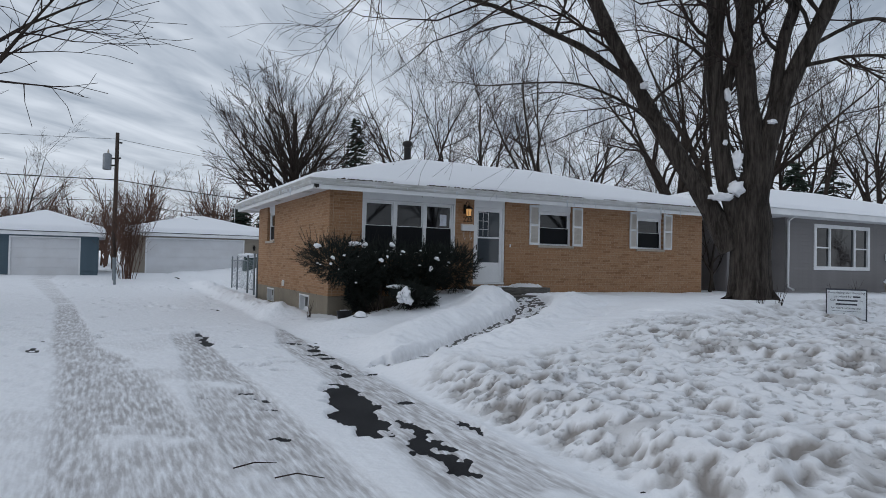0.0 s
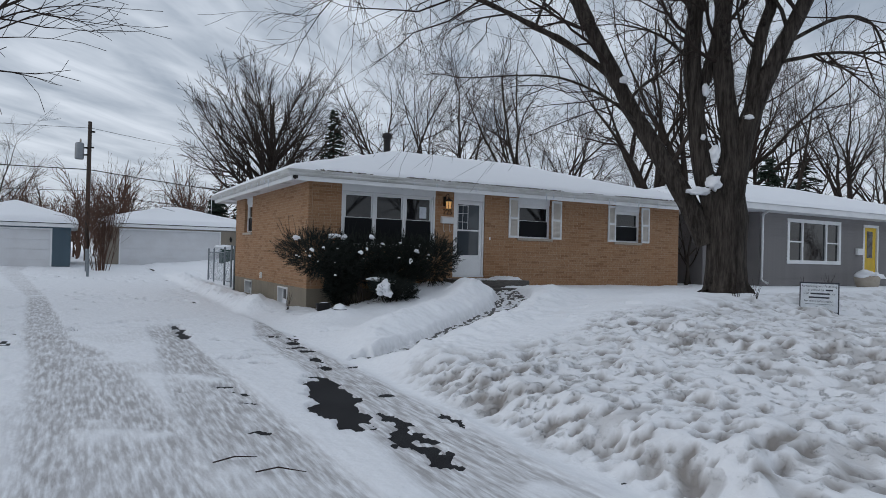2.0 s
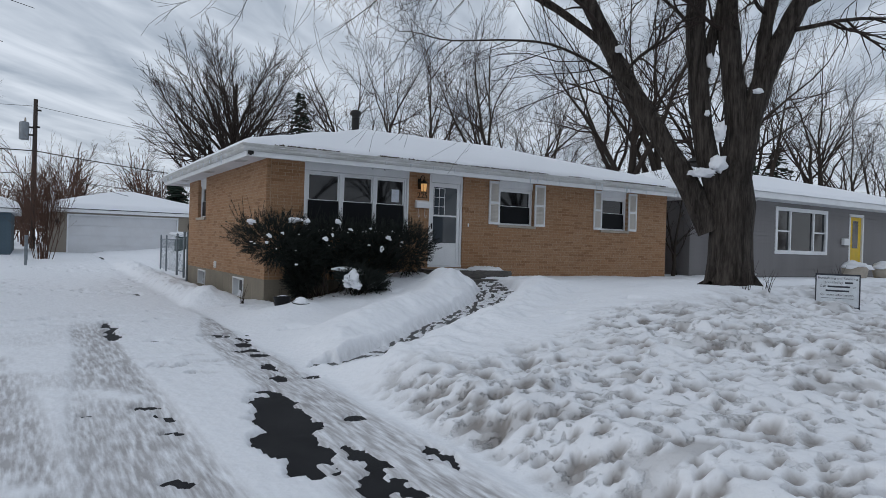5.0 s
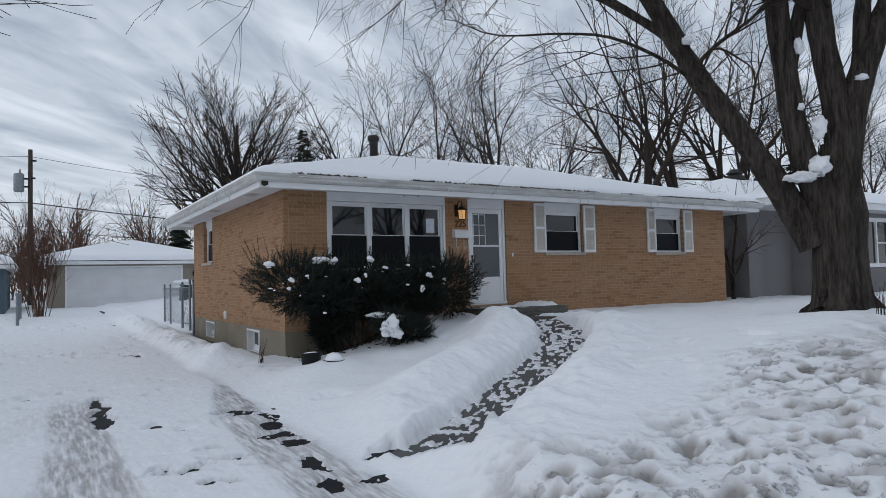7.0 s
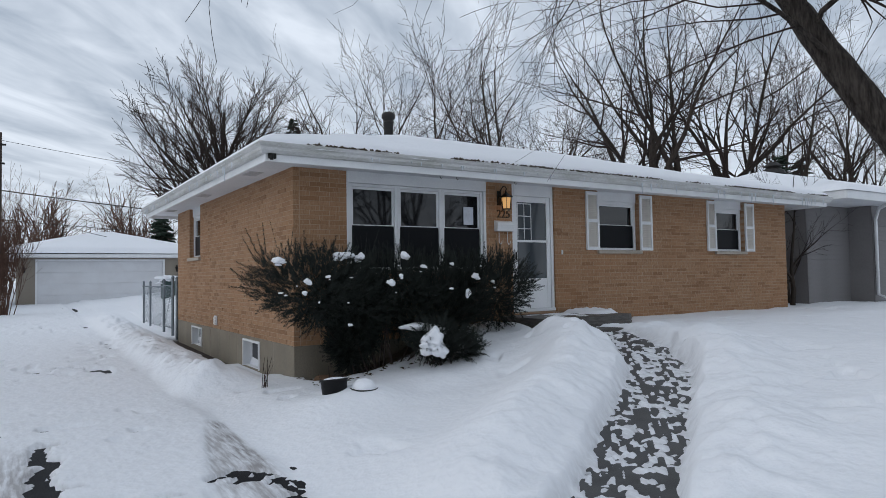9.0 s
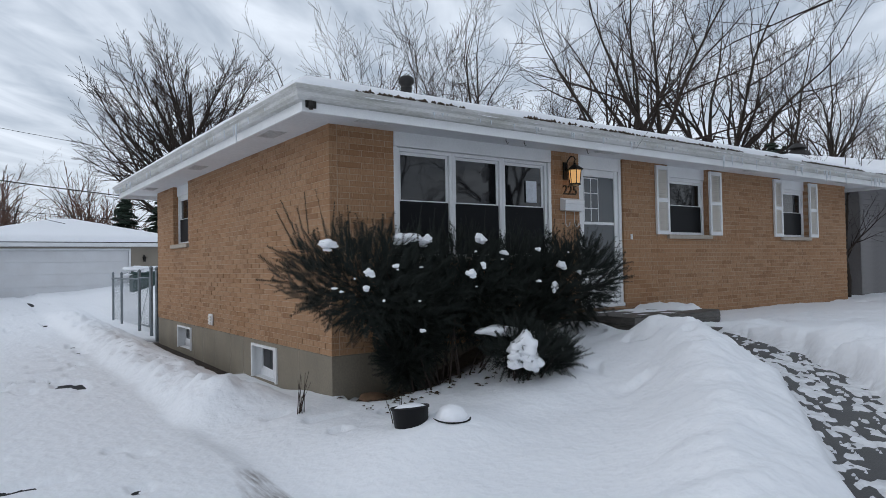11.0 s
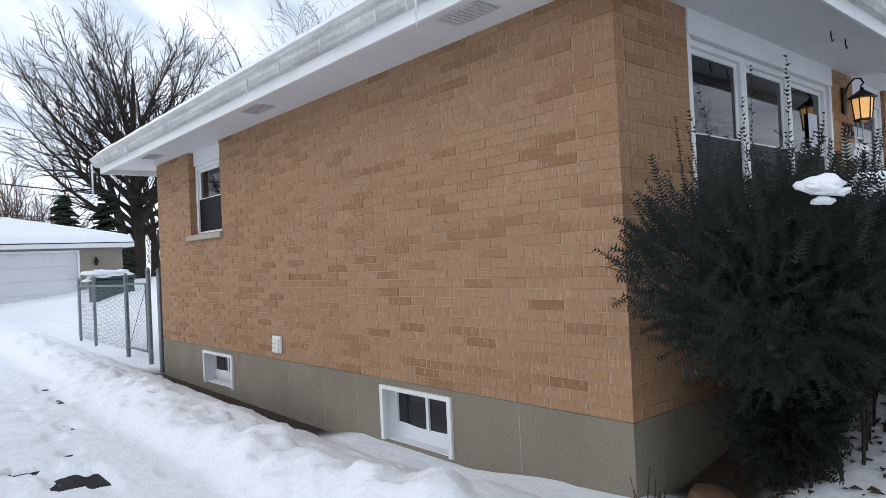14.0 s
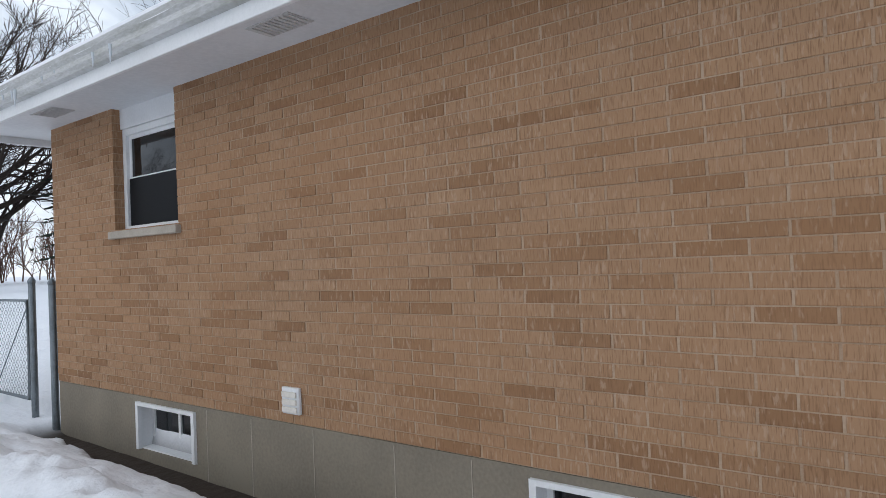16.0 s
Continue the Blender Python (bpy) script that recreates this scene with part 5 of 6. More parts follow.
for key, x, y, s, turn in (("round", 15.7, 60, 1.05, 0), ("tall_b", 10.5, 72, 0.5, 90), ("fork", 29, 47, 1.05, 20), ("tall_a", 24, 52, 0.85, 200), ("tall_b", 34.5, 46, 0.95, 100),
                           ("fork", 37.5, 44, 0.9, 140), ("tall_a", 45, 39.5, 1.15, 0), ("tall_b", 47.5, 38.5, 1.2, 60), ("tall_a", 51, 37, 1.1, 150), ("fork", 52, 33, 1.1, 250),
                           ("tall_b", 58, 30, 0.9, 310), ("fork", 62, 26, 0.8, 80), ("small", 40, 60, 1.2, 0), ("tall_b", 20, 70, 0.75, 30), ("small", 66, 22, 1.2, 40),
                           ("small", -6.0, 52, 1.1, 10), ("small", -9, 46, 1.0, 120), ("tall_a", -14, 60, 0.6, 60), ("fork", -20, 64, 0.6, 0), ("fork", -4.6, 15.2, 0.64, 130), ("tall_b", -5.6, 17.5, 0.55, 200), ("tall_b", 14, -26, 0.7, 40), ("fork", 27, -26, 0.9, 10), ("tall_a", 40, -24, 0.8, 10), ("fork", 50, -14, 0.8, 0), ("tall_b", -8, -30, 0.7, 0), ("fork", 6, -34, 0.8, 70), ("tall_a", 20, -30, 0.7, 200), ("fork", -24, -20, 0.8, 20), ("tall_b", 34, -34, 0.7, 120), ("tall_a", -30, 5, 0.7, 10),
                           ("tall_a", 45, 66, 0.7, 0), ("fork", 56, 52, 0.9, 200), ("tall_b", 72, 34, 0.8, 0), ("small", 3, 62, 1.0, 0), ("small", -2, 70, 1.1, 200)):
    plant(key, x, y, s, turn)
# two slender stems by the east end of the house
for x, y, s, turn in ((17.35, 12.55, 0.50, 30), (18.1, 13.0, 0.42, 190)):
    plant("small", x, y, s, turn, 0.82)
# brown many-stemmed shrubs by the pole and the far thicket
shrub = tree_thing("leafless_shrub", "tall brown leafless shrub of many stems by the fence", background_tree(21, 5.6, "shrub"), (0, 0, 0), M_TWIG_RED, M_TWIG_RED, "shrub")
for v in (shrub,):
    v.location = (0.75, 31.5, 0.55)


def spruce(name, x, y, z, h, w, seed):
    rng = random.Random(seed)
    lines_t = [[((0, 0, -0.3), 0.16 * h / 10), ((0, 0, h * 0.5), 0.09 * h / 10), ((0, 0, h), 0.01)]]
    boughs = []
    for k in range(170):
        t = (k / 170) ** 0.85
        zz = h * (0.12 + 0.87 * t)
        ln = w * (1 - t) ** 0.8 * rng.uniform(0.65, 1.15) + 0.15
        a = rng.uniform(0, 6.28)
        c, s = math.cos(a), math.sin(a)
        tip = Vector((c * ln, s * ln, zz - 0.25 * ln + 0.1))
        root = Vector((0, 0, zz))
        boughs.append([(root, 0.03), (root.lerp(tip, 0.5) + Vector((0, 0, 0.04)), 0.02), (tip, 0.006)])
        for j in range(16):
            u = rng.uniform(0.2, 1.0)
            q = root.lerp(tip, u)
            side = rng.choice((-1, 1))
            e = q + Vector((-s * side, c * side, -0.25 + rng.uniform(-0.2, 0.25))) * rng.uniform(0.15, 0.45) * (0.6 + 0.5 * (1 - t)) + Vector((c, s, 0)) * 0.15
            boughs.append([(q, 0.045), (q.lerp(e, 0.5), 0.06), (e, 0.008)])
    t = thing(name, "dark green spruce standing among the bare trees", "tree", (x, y, z))
    o = part("trunk", tubes_mesh("trunk", lines_t, M_BARK_FAR), None, t)
    o2 = part("crown", tubes_mesh("crown", boughs, M_SPRUCE, lambda r: 4), None, t, "dark needled boughs")
    for p in (o, o2):
        p.matrix_parent_inverse = Matrix()
    return t


spruce("spruce_tree", 20.5, 56, 0.9, 14.2, 2.6, 31)
spruce("spruce_tree", 60.5, 35.5, 0.9, 11.0, 4.2, 32)
spruce("spruce_tree", 44, 28.0, 0.9, 8.5, 3.0, 33)
spruce("spruce_tree", 9.5, 52, 0.8, 5.5, 1.6, 34)
spruce("spruce_tree", 12.0, 53, 0.8, 6.0, 1.7, 35)


def thicket():
    """The far belt of scrub and small trees that closes the view."""
    rng = random.Random(77)
    verts, faces = [], []
    for k in range(980):
        a = radians(rng.uniform(-62, 88) if k < 600 else rng.uniform(-36, 12) if k < 780 else rng.uniform(88, 298))
        dist = rng.uniform(52, 74) if 600 <= k < 780 else rng.uniform(72, 112)
        x, y = dist * math.sin(a), dist * math.cos(a)
        h = rng.uniform(5, 11)
        out = [[], [], [], []]
        grow(rng, out, Vector((x, y, 0.5)), rand_turn(rng, Vector((0, 0, 1)), 0.15), h * 0.5, 0.09, 1,
             [None, (7, 0.6, 0.5, 0.04, 0.1, 3), (6, 0.5, 0.6, 0.04, 0.18, 2), (4, 0.5, 0.6, 0.03, 0.2, 1)])
        tube_arrays([[(p, max(r, 0.02)) for p, r in ln] for ln in out[1] + out[2] + out[3]], verts, faces, lambda r: 3)
    me = bpy.data.meshes.new("far_thicket")
    me.from_pydata(verts, [], faces)
    me.materials.append(M_TWIG_RED)
    me.update()
    tagged(new("far_thicket", me), "brown leafless scrub and young trees in the distance", "woods", kind="stuff")


thicket()

# ---------------------------------------------------------------- things by the front wall
def text_mesh(name, body, size, mat, depth=0.004):
    cu = bpy.data.curves.new(name, "FONT")
    cu.body, cu.size, cu.extrude, cu.align_x = body, size, depth, "CENTER"
    tmp = bpy.data.objects.new(name, cu)
    scene.collection.objects.link(tmp)
    me = bpy.data.meshes.new_from_object(tmp)
    bpy.data.objects.remove(tmp)
    me.name = name
    me.materials.clear()
    me.materials.append(mat)
    return me


def facing(x, y, z, yaw=0.0):
    """Pose that stands flat lettering upright, read from the -y side."""
    return pose(x, y, z, 90, 0, yaw)


num = tagged(new("house_number", text_mesh("house_number", "225", 0.19, M_NUMBER, 0.008)), "dark metal house number 225 on the brick pier", "house number")
num.matrix_world = facing(8.06, WY - 0.010, 2.695)

# wall lantern
lant = thing("wall_lantern", "black iron wall lantern with lit amber glass", "lantern", (8.000, WY, 2.98))
part("back_plate", boxes((7.930, 8.010, WY - 0.025, WY - 0.001, 2.90, 3.14), bevel=0.006), M_DARK, lant)
lx, ly = 8.010, WY - 0.15
arm = [((7.970, WY - 0.02, 3.07), 0.009), ((7.980, WY - 0.05, 3.16), 0.009), ((7.990, WY - 0.10, 3.21), 0.009), ((8.000, WY - 0.15, 3.20), 0.009), ((8.010, WY - 0.165, 3.16), 0.009), ((8.010, WY - 0.14, 3.13), 0.008), ((lx, ly, 3.10), 0.008)]
part("scroll_arm", tubes_mesh("scroll_arm", [arm], M_DARK), None, lant)
part("roof", turned([(0.118, 3.02), (0.122, 3.03), (0.055, 3.075), (0.018, 3.10), (0.014, 3.12)], 6, (lx, ly)), M_DARK, lant)
part("glass", turned([(0.066, 2.832), (0.085, 3.015)], 6, (lx, ly)), M_LAMP, lant, "glowing amber seeded glass")
for k in range(6):
    a = 2 * math.pi * k / 6
    part("cage_bar", tubes_mesh("cage_bar", [[((lx + 0.070 * math.cos(a), ly + 0.070 * math.sin(a), 2.83), 0.006), ((lx + 0.090 * math.cos(a), ly + 0.090 * math.sin(a), 3.02), 0.006)]], M_DARK), None, lant)
part("base_ring", turned([(0.03, 2.80), (0.078, 2.812), (0.080, 2.834), (0.06, 2.835)], 6, (lx, ly)), M_DARK, lant)
bulb = bpy.data.lights.new("lantern_bulb", "POINT")
bulb.energy, bulb.color, bulb.shadow_soft_size = 0.12, (1.0, 0.6, 0.28), 0.04
bulb_ob = new("lantern_bulb", bulb)
bulb_ob.location = (lx, ly - 0.01, 2.78)

# mailbox
box_m = thing("mailbox", "white metal wall mailbox with newspaper hooks", "mailbox", (8.040, WY, 2.4))
bm = bmesh.new()
v = [bm.verts.new(p) for p in ((7.860, WY - 0.002, 2.46), (8.220, WY - 0.002, 2.46), (8.220, WY - 0.10, 2.46), (7.860, WY - 0.10, 2.46),
                               (7.860, WY - 0.002, 2.645), (8.220, WY - 0.002, 2.645), (8.220, WY - 0.115, 2.60), (7.860, WY - 0.115, 2.60))]
for f in ((3, 2, 1, 0), (4, 5, 6, 7), (0, 1, 5, 4), (1, 2, 6, 5), (2, 3, 7, 6), (3, 0, 4, 7)):
    bm.faces.new([v[i] for i in f])
bmesh.ops.bevel(bm, geom=bm.edges[:], offset=0.006, segments=1, affect="EDGES")
part("box", bm, M_WHITE, box_m)
part("lid", boxes((7.850, 8.230, WY - 0.122, WY - 0.112, 2.555, 2.61), bevel=0.003), M_WHITE, box_m)
for hx in (7.950, 8.130):
    part("hook", tubes_mesh("hook", [[((hx, WY - 0.02, 2.46), 0.005), ((hx, WY - 0.02, 2.28), 0.005), ((hx, WY - 0.05, 2.24), 0.005), ((hx, WY - 0.09, 2.26), 0.005), ((hx, WY - 0.10, 2.30), 0.004)]], M_WHITE), None, box_m)

# plant hooks under the soffit, outlet vent, doorbell, floodlight bracket at the eave corner
for hx in (6.55, 6.85, 8.0):
    tagged(new("plant_hook", tubes_mesh("plant_hook", [[((hx, 11.85, TOP - 0.012), 0.005), ((hx, 11.85, TOP - 0.05), 0.005), ((hx + 0.02, 11.85, TOP - 0.085), 0.005), ((hx + 0.045, 11.85, TOP - 0.07), 0.004)]], M_DARK)),
           "small dark iron plant hook under the soffit", "hook", "hooks under the soffit")
dv = thing("dryer_vent", "small white louvred dryer vent on the brick wall", "vent", (WX, 16.43, 0.9))
part("frame", boxes((WX - 0.03, WX - 0.001, 16.345, 16.515, 0.86, 1.035), bevel=0.005), M_WHITE, dv)
for k in range(3):
    part("flap", boxes((WX - 0.045, WX - 0.031, 16.36, 16.50, 0.872 + k * 0.05, 0.908 + k * 0.05), bevel=0.003), M_SHUTTER, dv)
tagged(new("doorbell", mesh_of("doorbell", boxes((9.36, 9.40, WY - 0.018, WY - 0.001, 2.08, 2.16), bevel=0.004), M_WHITE)), "small white doorbell button on brick", "doorbell")
fl = thing("bracket", "broken dark bracket at the corner of the eaves", "bracket", (3.78, 11.5, 3.28))
part("plate", boxes((3.79, 3.90, 11.535, 11.548, 3.24, 3.315), bevel=0.004), M_DARK, fl)
part("stub", turned([(0.02, 3.22), (0.03, 3.25), (0.02, 3.30)], 8, (3.83, 11.51)), M_DARK, fl)


# ---------------------------------------------------------------- shrubs by the house
def spray_mesh(name, shoots, mat):
    """Needled shoots: a thin stem with short flat needles on both sides."""
    verts, faces = [], []
    for p, d, ln, rng in shoots:
        side = d.orthogonal().normalized()
        side.rotate(Matrix.Rotation(rng.uniform(0, 6.28), 3, d))
        nrm = d.cross(side)
        b = len(verts)
        w = 0.003
        tip = p + d * ln
        verts += [tuple(p + side * w), tuple(p - side * w), tuple(tip)]
        faces.append((b, b + 1, b + 2))
        n = max(5, int(ln / 0.015))
        short = 0.6 if ln > 0.26 else 1.0
        for k in range(n):
            t = (k + 0.5) / n
            q = p + d * (ln * t)
            nl = 0.032 * short * (1 - 0.5 * t) * rng.uniform(0.8, 1.3)
            for s in (-1, 1):
                e = q + side * (s * nl) + d * (nl * 0.55) + nrm * rng.uniform(-0.012, 0.012)
                b = len(verts)
                verts += [tuple(q - d * 0.005), tuple(q + d * 0.005), tuple(e)]
                faces.append((b, b + 1, b + 2))
    me = bpy.data.meshes.new(name)
    me.from_pydata(verts, [], faces)
    me.materials.append(mat)
    me.update()
    return me


def snow_lump(c, sx, sy, sz, seed, sub=2):
    """Ragged snow caught on twigs: a few overlapping lumps."""
    bm = bmesh.new()
    rng = random.Random(seed * 7 + 1)
    for k in range(4 if sub > 2 else 2):
        f = 1.0 if k == 0 else rng.uniform(0.35, 0.65)
        off = Vector((0, 0, 0)) if k == 0 else Vector((rng.uniform(-1, 1) * sx, rng.uniform(-0.6, 0.4) * sy, rng.uniform(-1.3, 0.4) * sz))
        made_verts = bmesh.ops.create_icosphere(bm, subdivisions=sub, radius=1.0)["verts"]
        for v in made_verts:
            n3 = noise.noise(v.co * 1.3 + Vector((seed * 3.1 + k, 0, 0))) * 0.6 + noise.noise(v.co * 3.1 + Vector((k, seed, 0))) * 0.26
            v.co = Vector((v.co.x * sx, v.co.y * sy, v.co.z * sz * (1.0 if v.co.z > 0 else 0.6))) * (f * (1 + n3)) + Vector(c) + off
    return bm


def yew(name, label, lobes, n_shoots, base, seed, leggy, snow, stems, shrink=1.0):
    rng = random.Random(seed)
    t = thing(name, label, "shrub", base)
    # dense dark heart of each lobe
    wood = []
    for (cx, cy, cz, rx, ry, rz) in lobes:
        for _ in range(stems):
            a = rng.uniform(0, 6.28)
            r = rng.random() ** 0.5
            tip = Vector((cx + 0.85 * rx * r * math.cos(a), cy + 0.85 * ry * r * math.sin(a), cz + rz * (0.85 - 0.5 * r) * rng.uniform(0.4, 1)))
            foot = Vector((base[0] + (cx - base[0]) * 0.30 + rng.uniform(-0.12, 0.12), base[1] + rng.uniform(-0.1, 0.15), base[2] - 0.1))
            mid = foot.lerp(tip, 0.5) + Vector((rng.uniform(-0.12, 0.12), rng.uniform(-0.12, 0.12), 0.02))
            wood.append([(foot, 0.011), (mid, 0.008), (tip, 0.003)])
    part("stem_work", tubes_mesh("stem_work", wood, M_TWIG, lambda r: 5), None, t, "dark brown woody stems")["kind"] = "stuff"
    shoots = []
    for k in range(n_shoots):
        cx, cy, cz, rx, ry, rz = lobes[rng.randrange(len(lobes))]
        v = Vector((rng.gauss(0, 1), rng.gauss(0, 1), rng.gauss(0, 1))).normalized()
        r = rng.uniform(0.2, 1.0) ** 0.6
        p = Vector((cx + v.x * rx * r, cy + v.y * ry * r, cz + v.z * rz * r))
        # the foot is drawn in
        if p.z < cz:
            f = (cz - p.z) / rz
            p.x = p.x + (cx + 0.25 - p.x) * 0.5 * f
            p.y = p.y + (cy + 0.25 - p.y) * 0.45 * f
        if p.y > WY - 0.06:
            p.y = WY - 0.06 - rng.random() * 0.2
        d = (v * 0.9 + Vector((rng.gauss(0, 0.35), rng.gauss(0, 0.35), 0.45 + rng.gauss(0, 0.3)))).normalized()
        shoots.append((p, d, rng.uniform(0.10, 0.24), rng))
    for k in range(leggy):
        cx, cy, cz, rx, ry, rz = lobes[rng.randrange(len(lobes))]
        a = rng.uniform(0, 6.28)
        p = Vector((cx + rx * 0.85 * math.cos(a), cy + ry * 0.6 * math.sin(a), cz + rz * rng.uniform(0.6, 0.9)))
        d = Vector((0.35 * math.cos(a) + rng.gauss(0, 0.15), 0.2 * math.sin(a), 1)).normalized()
        shoots.append((p, d, rng.uniform(0.2, 0.42), rng))
    part("foliage", spray_mesh("foliage", shoots, M_YEW), None, t, "near-black green needled foliage")["kind"] = "stuff"
    for i, (c, sx, sy, sz) in enumerate(snow):
        part("snow_clump", snow_lump((c[0], c[1], c[2] - 0.06), sx * shrink, sy * shrink, sz * shrink, seed + i, 3 if sx > 0.06 else 2), M_SNOW, t, "clump of snow caught on the twigs", True)
    return t


YEW_LOBES = [(4.34, 11.38, 1.60, 0.92, 0.62, 0.50), (4.92, 11.5, 1.36, 0.6, 0.5, 0.42), (5.52, 11.45, 1.50, 0.95, 0.60, 0.58), (6.42, 11.45, 1.48, 0.85, 0.60, 0.54), (7.17, 11.45, 1.52, 0.75, 0.56, 0.56), (6.12, 11.50, 1.20, 1.1, 0.50, 0.36), (5.02, 11.6, 1.1, 0.36, 0.3, 0.4), (4.87, 11.62, 0.80, 0.18, 0.2, 0.3)]
rs = random.Random(9)
yew_snow = [((3.73, 11.0, 2.0), 0.14, 0.12, 0.07), ((4.6, 11.1, 2.06), 0.22, 0.14, 0.09), ((4.861, 11.15, 2.05), 0.12, 0.1, 0.08), ((5.47, 11.05, 2.06), 0.10, 0.09, 0.10), ((5.688, 10.95, 1.92), 0.07, 0.06, 0.05),
            ((3.991, 10.75, 1.75), 0.08, 0.06, 0.06), ((3.947, 10.72, 1.62), 0.06, 0.05, 0.05), ((4.226, 10.70, 1.80), 0.05, 0.05, 0.04), ((5.079, 10.72, 1.72), 0.09, 0.06, 0.07), ((5.209, 10.7, 1.80), 0.05, 0.05, 0.06),
            ((6.383, 10.92, 1.55), 0.07, 0.05, 0.10), ((6.558, 10.98, 1.78), 0.10, 0.08, 0.08), ((6.905, 11.05, 1.70), 0.06, 0.06, 0.05), ((4.513, 10.72, 1.22), 0.05, 0.04, 0.04), ((6.079, 10.85, 1.95), 0.05, 0.05, 0.04), ((6.036, 10.8, 1.62), 0.06, 0.04, 0.03)]
for _ in range(12):
    a, b = rs.uniform(3.6, 7.0), rs.uniform(1.35, 2.0)
    yew_snow.append(((a, 11.35 - 0.62 * math.sqrt(max(0.05, 1 - ((b - 1.3) / 0.85) ** 2)), b), rs.uniform(0.02, 0.045), rs.uniform(0.015, 0.03), rs.uniform(0.012, 0.028)))
yew("yew_hedge", "overgrown dark yew hedge dotted with snow below the window", YEW_LOBES, 13000, (5.35, 11.5, 0.5), 41, 110, yew_snow, 4, 0.56)
yew("low_yew", "small yew weighed down by snow beside the hedge", [(5.731, 10.78, 0.87, 0.36, 0.32, 0.24), (6.079, 10.78, 0.78, 0.34, 0.3, 0.2)], 1100, (5.775, 10.85, 0.6), 43, 4,
    [((5.583, 10.58, 0.98), 0.15, 0.13, 0.13), ((5.653, 10.52, 0.86), 0.10, 0.08, 0.13), ((5.601, 10.93, 1.12), 0.24, 0.13, 0.06), ((5.861, 10.83, 1.08), 0.12, 0.08, 0.05)], 8)


def pot(name, label, x, y, z, r, h, tilt, snow_h):
    t = thing(name, label, "plant pot", (0, 0, 0))
    p = part("pot", turned([(r * 0.80, 0), (r * 0.97, h * 0.93), (r * 1.04, h * 0.94), (r * 1.04, h), (r * 0.95, h), (r * 0.9, h * 0.8)], 24), M_POT, t, "", True)
    part("snow_cap", turned([(r * 0.90, h - 0.07), (r * 0.92, h - 0.045), (r * 0.84, h - 0.03 + snow_h * 0.45), (r * 0.6, h - 0.03 + snow_h * 0.8), (r * 0.2, h - 0.03 + snow_h)], 24), M_SNOW, t, "rounded cap of snow", True)
    t.matrix_world = pose(x, y, z, tilt, 0, 0)
    return t


pot("flower_pot", "black plastic flower pot filled with snow, sunk in the drift", 4.16, 10.36, 0.27, 0.155, 0.33, -8, 0.05)
pot("low_pot", "low black plastic pot heaped with snow", 4.44, 10.22, 0.38, 0.155, 0.12, 4, 0.13)
litter = random.Random(12)
leaf_bm = bmesh.new()
for _ in range(260):
    x = litter.uniform(4.35, 6.6)
    y = litter.uniform(11.25, 12.1) if x < 5.4 else litter.uniform(11.0, 12.0)
    s, a = litter.uniform(0.015, 0.04), litter.uniform(0, 6.28)
    c, n = math.cos(a), math.sin(a)
    z = ground_at(x, y) + 0.008
    leaf_bm.faces.new([leaf_bm.verts.new((x + s * (u * c - v * n), y + s * (u * n + v * c), z + w * s)) for u, v, w in ((-1, 0, 0.1), (0, -0.5, 0.4), (1, 0, 0.0), (0, 0.5, 0.5))])
tagged(new("leaf_litter", mesh_of("leaf_litter", leaf_bm, M_LEAF)), "dark dead leaves scattered over snow under the hedge", "dead leaves", kind="stuff")
log_bm = turned([(0.13, 0.0), (0.155, 0.03), (0.16, 0.09), (0.145, 0.13), (0.10, 0.142), (0.02, 0.145)], 18)
for v in log_bm.verts:
    v.co.x *= 1.25 + 0.12 * noise.noise(v.co * 6)
    v.co.y *= 0.9 + 0.15 * noise.noise(v.co * 7 + Vector((4, 0, 0)))
log_end = tagged(new("edging_stone", mesh_of("edging_stone", log_bm, M_WOOD, True)), "rounded brown edging stone half sunk in leaves by the corner", "stone")
log_end.matrix_world = pose(4.72, 12.0, ground_at(4.72, 12.0) - 0.085, 14, 0, 20)
dead = random.Random(3)
for x, y, z, h, n in ((3.82, 11.82, 0.25, 0.42, 9), (4.12, 10.56, 0.3, 0.34, 4), (10.6, 5.6, 0.8, 0.5, 9), (12.2, 5.2, 0.8, 0.55, 12), (10.9, 5.4, 0.8, 0.4, 8), (13.6, 5.6, 0.8, 0.5, 9)):
    lines = []
    for _ in range(n):
        a, ln = dead.uniform(0, 6.28), h * dead.uniform(0.5, 1.1)
        s = dead.uniform(0.05, 0.45)
        p0 = Vector((x + dead.uniform(-0.06, 0.06), y + dead.uniform(-0.06, 0.06), ground_at(x, y) - 0.05))
        lines.append([(p0, 0.006), (p0 + Vector((s * 0.4 * ln * math.cos(a), s * 0.4 * ln * math.sin(a), ln * 0.55)), 0.004), (p0 + Vector((s * ln * math.cos(a), s * ln * math.sin(a), ln)), 0.002)])
    tagged(new("dead_stalks", tubes_mesh("dead_stalks", lines, M_TWIG, lambda r: 4)), "thin dead plant stalks poking out of snow", "dead plant", kind="stuff")
tw = random.Random(8)
for x, y, a in ((0.6, 2.42, 0.1), (0.83, 2.1, 0.7)):
    z = float(drive_z(np.array(y))) + 0.05
    tagged(new("fallen_twig", tubes_mesh("fallen_twig", [[((x, y, z), 0.006), ((x + 0.16, y + 0.05 * math.sin(a * 9), z + 0.012), 0.006), ((x + 0.32, y + 0.03 - 0.25 * a, z), 0.003)]], M_TWIG, lambda r: 5)), "thin fallen twig lying on the packed snow", "twig", "fallen twigs")


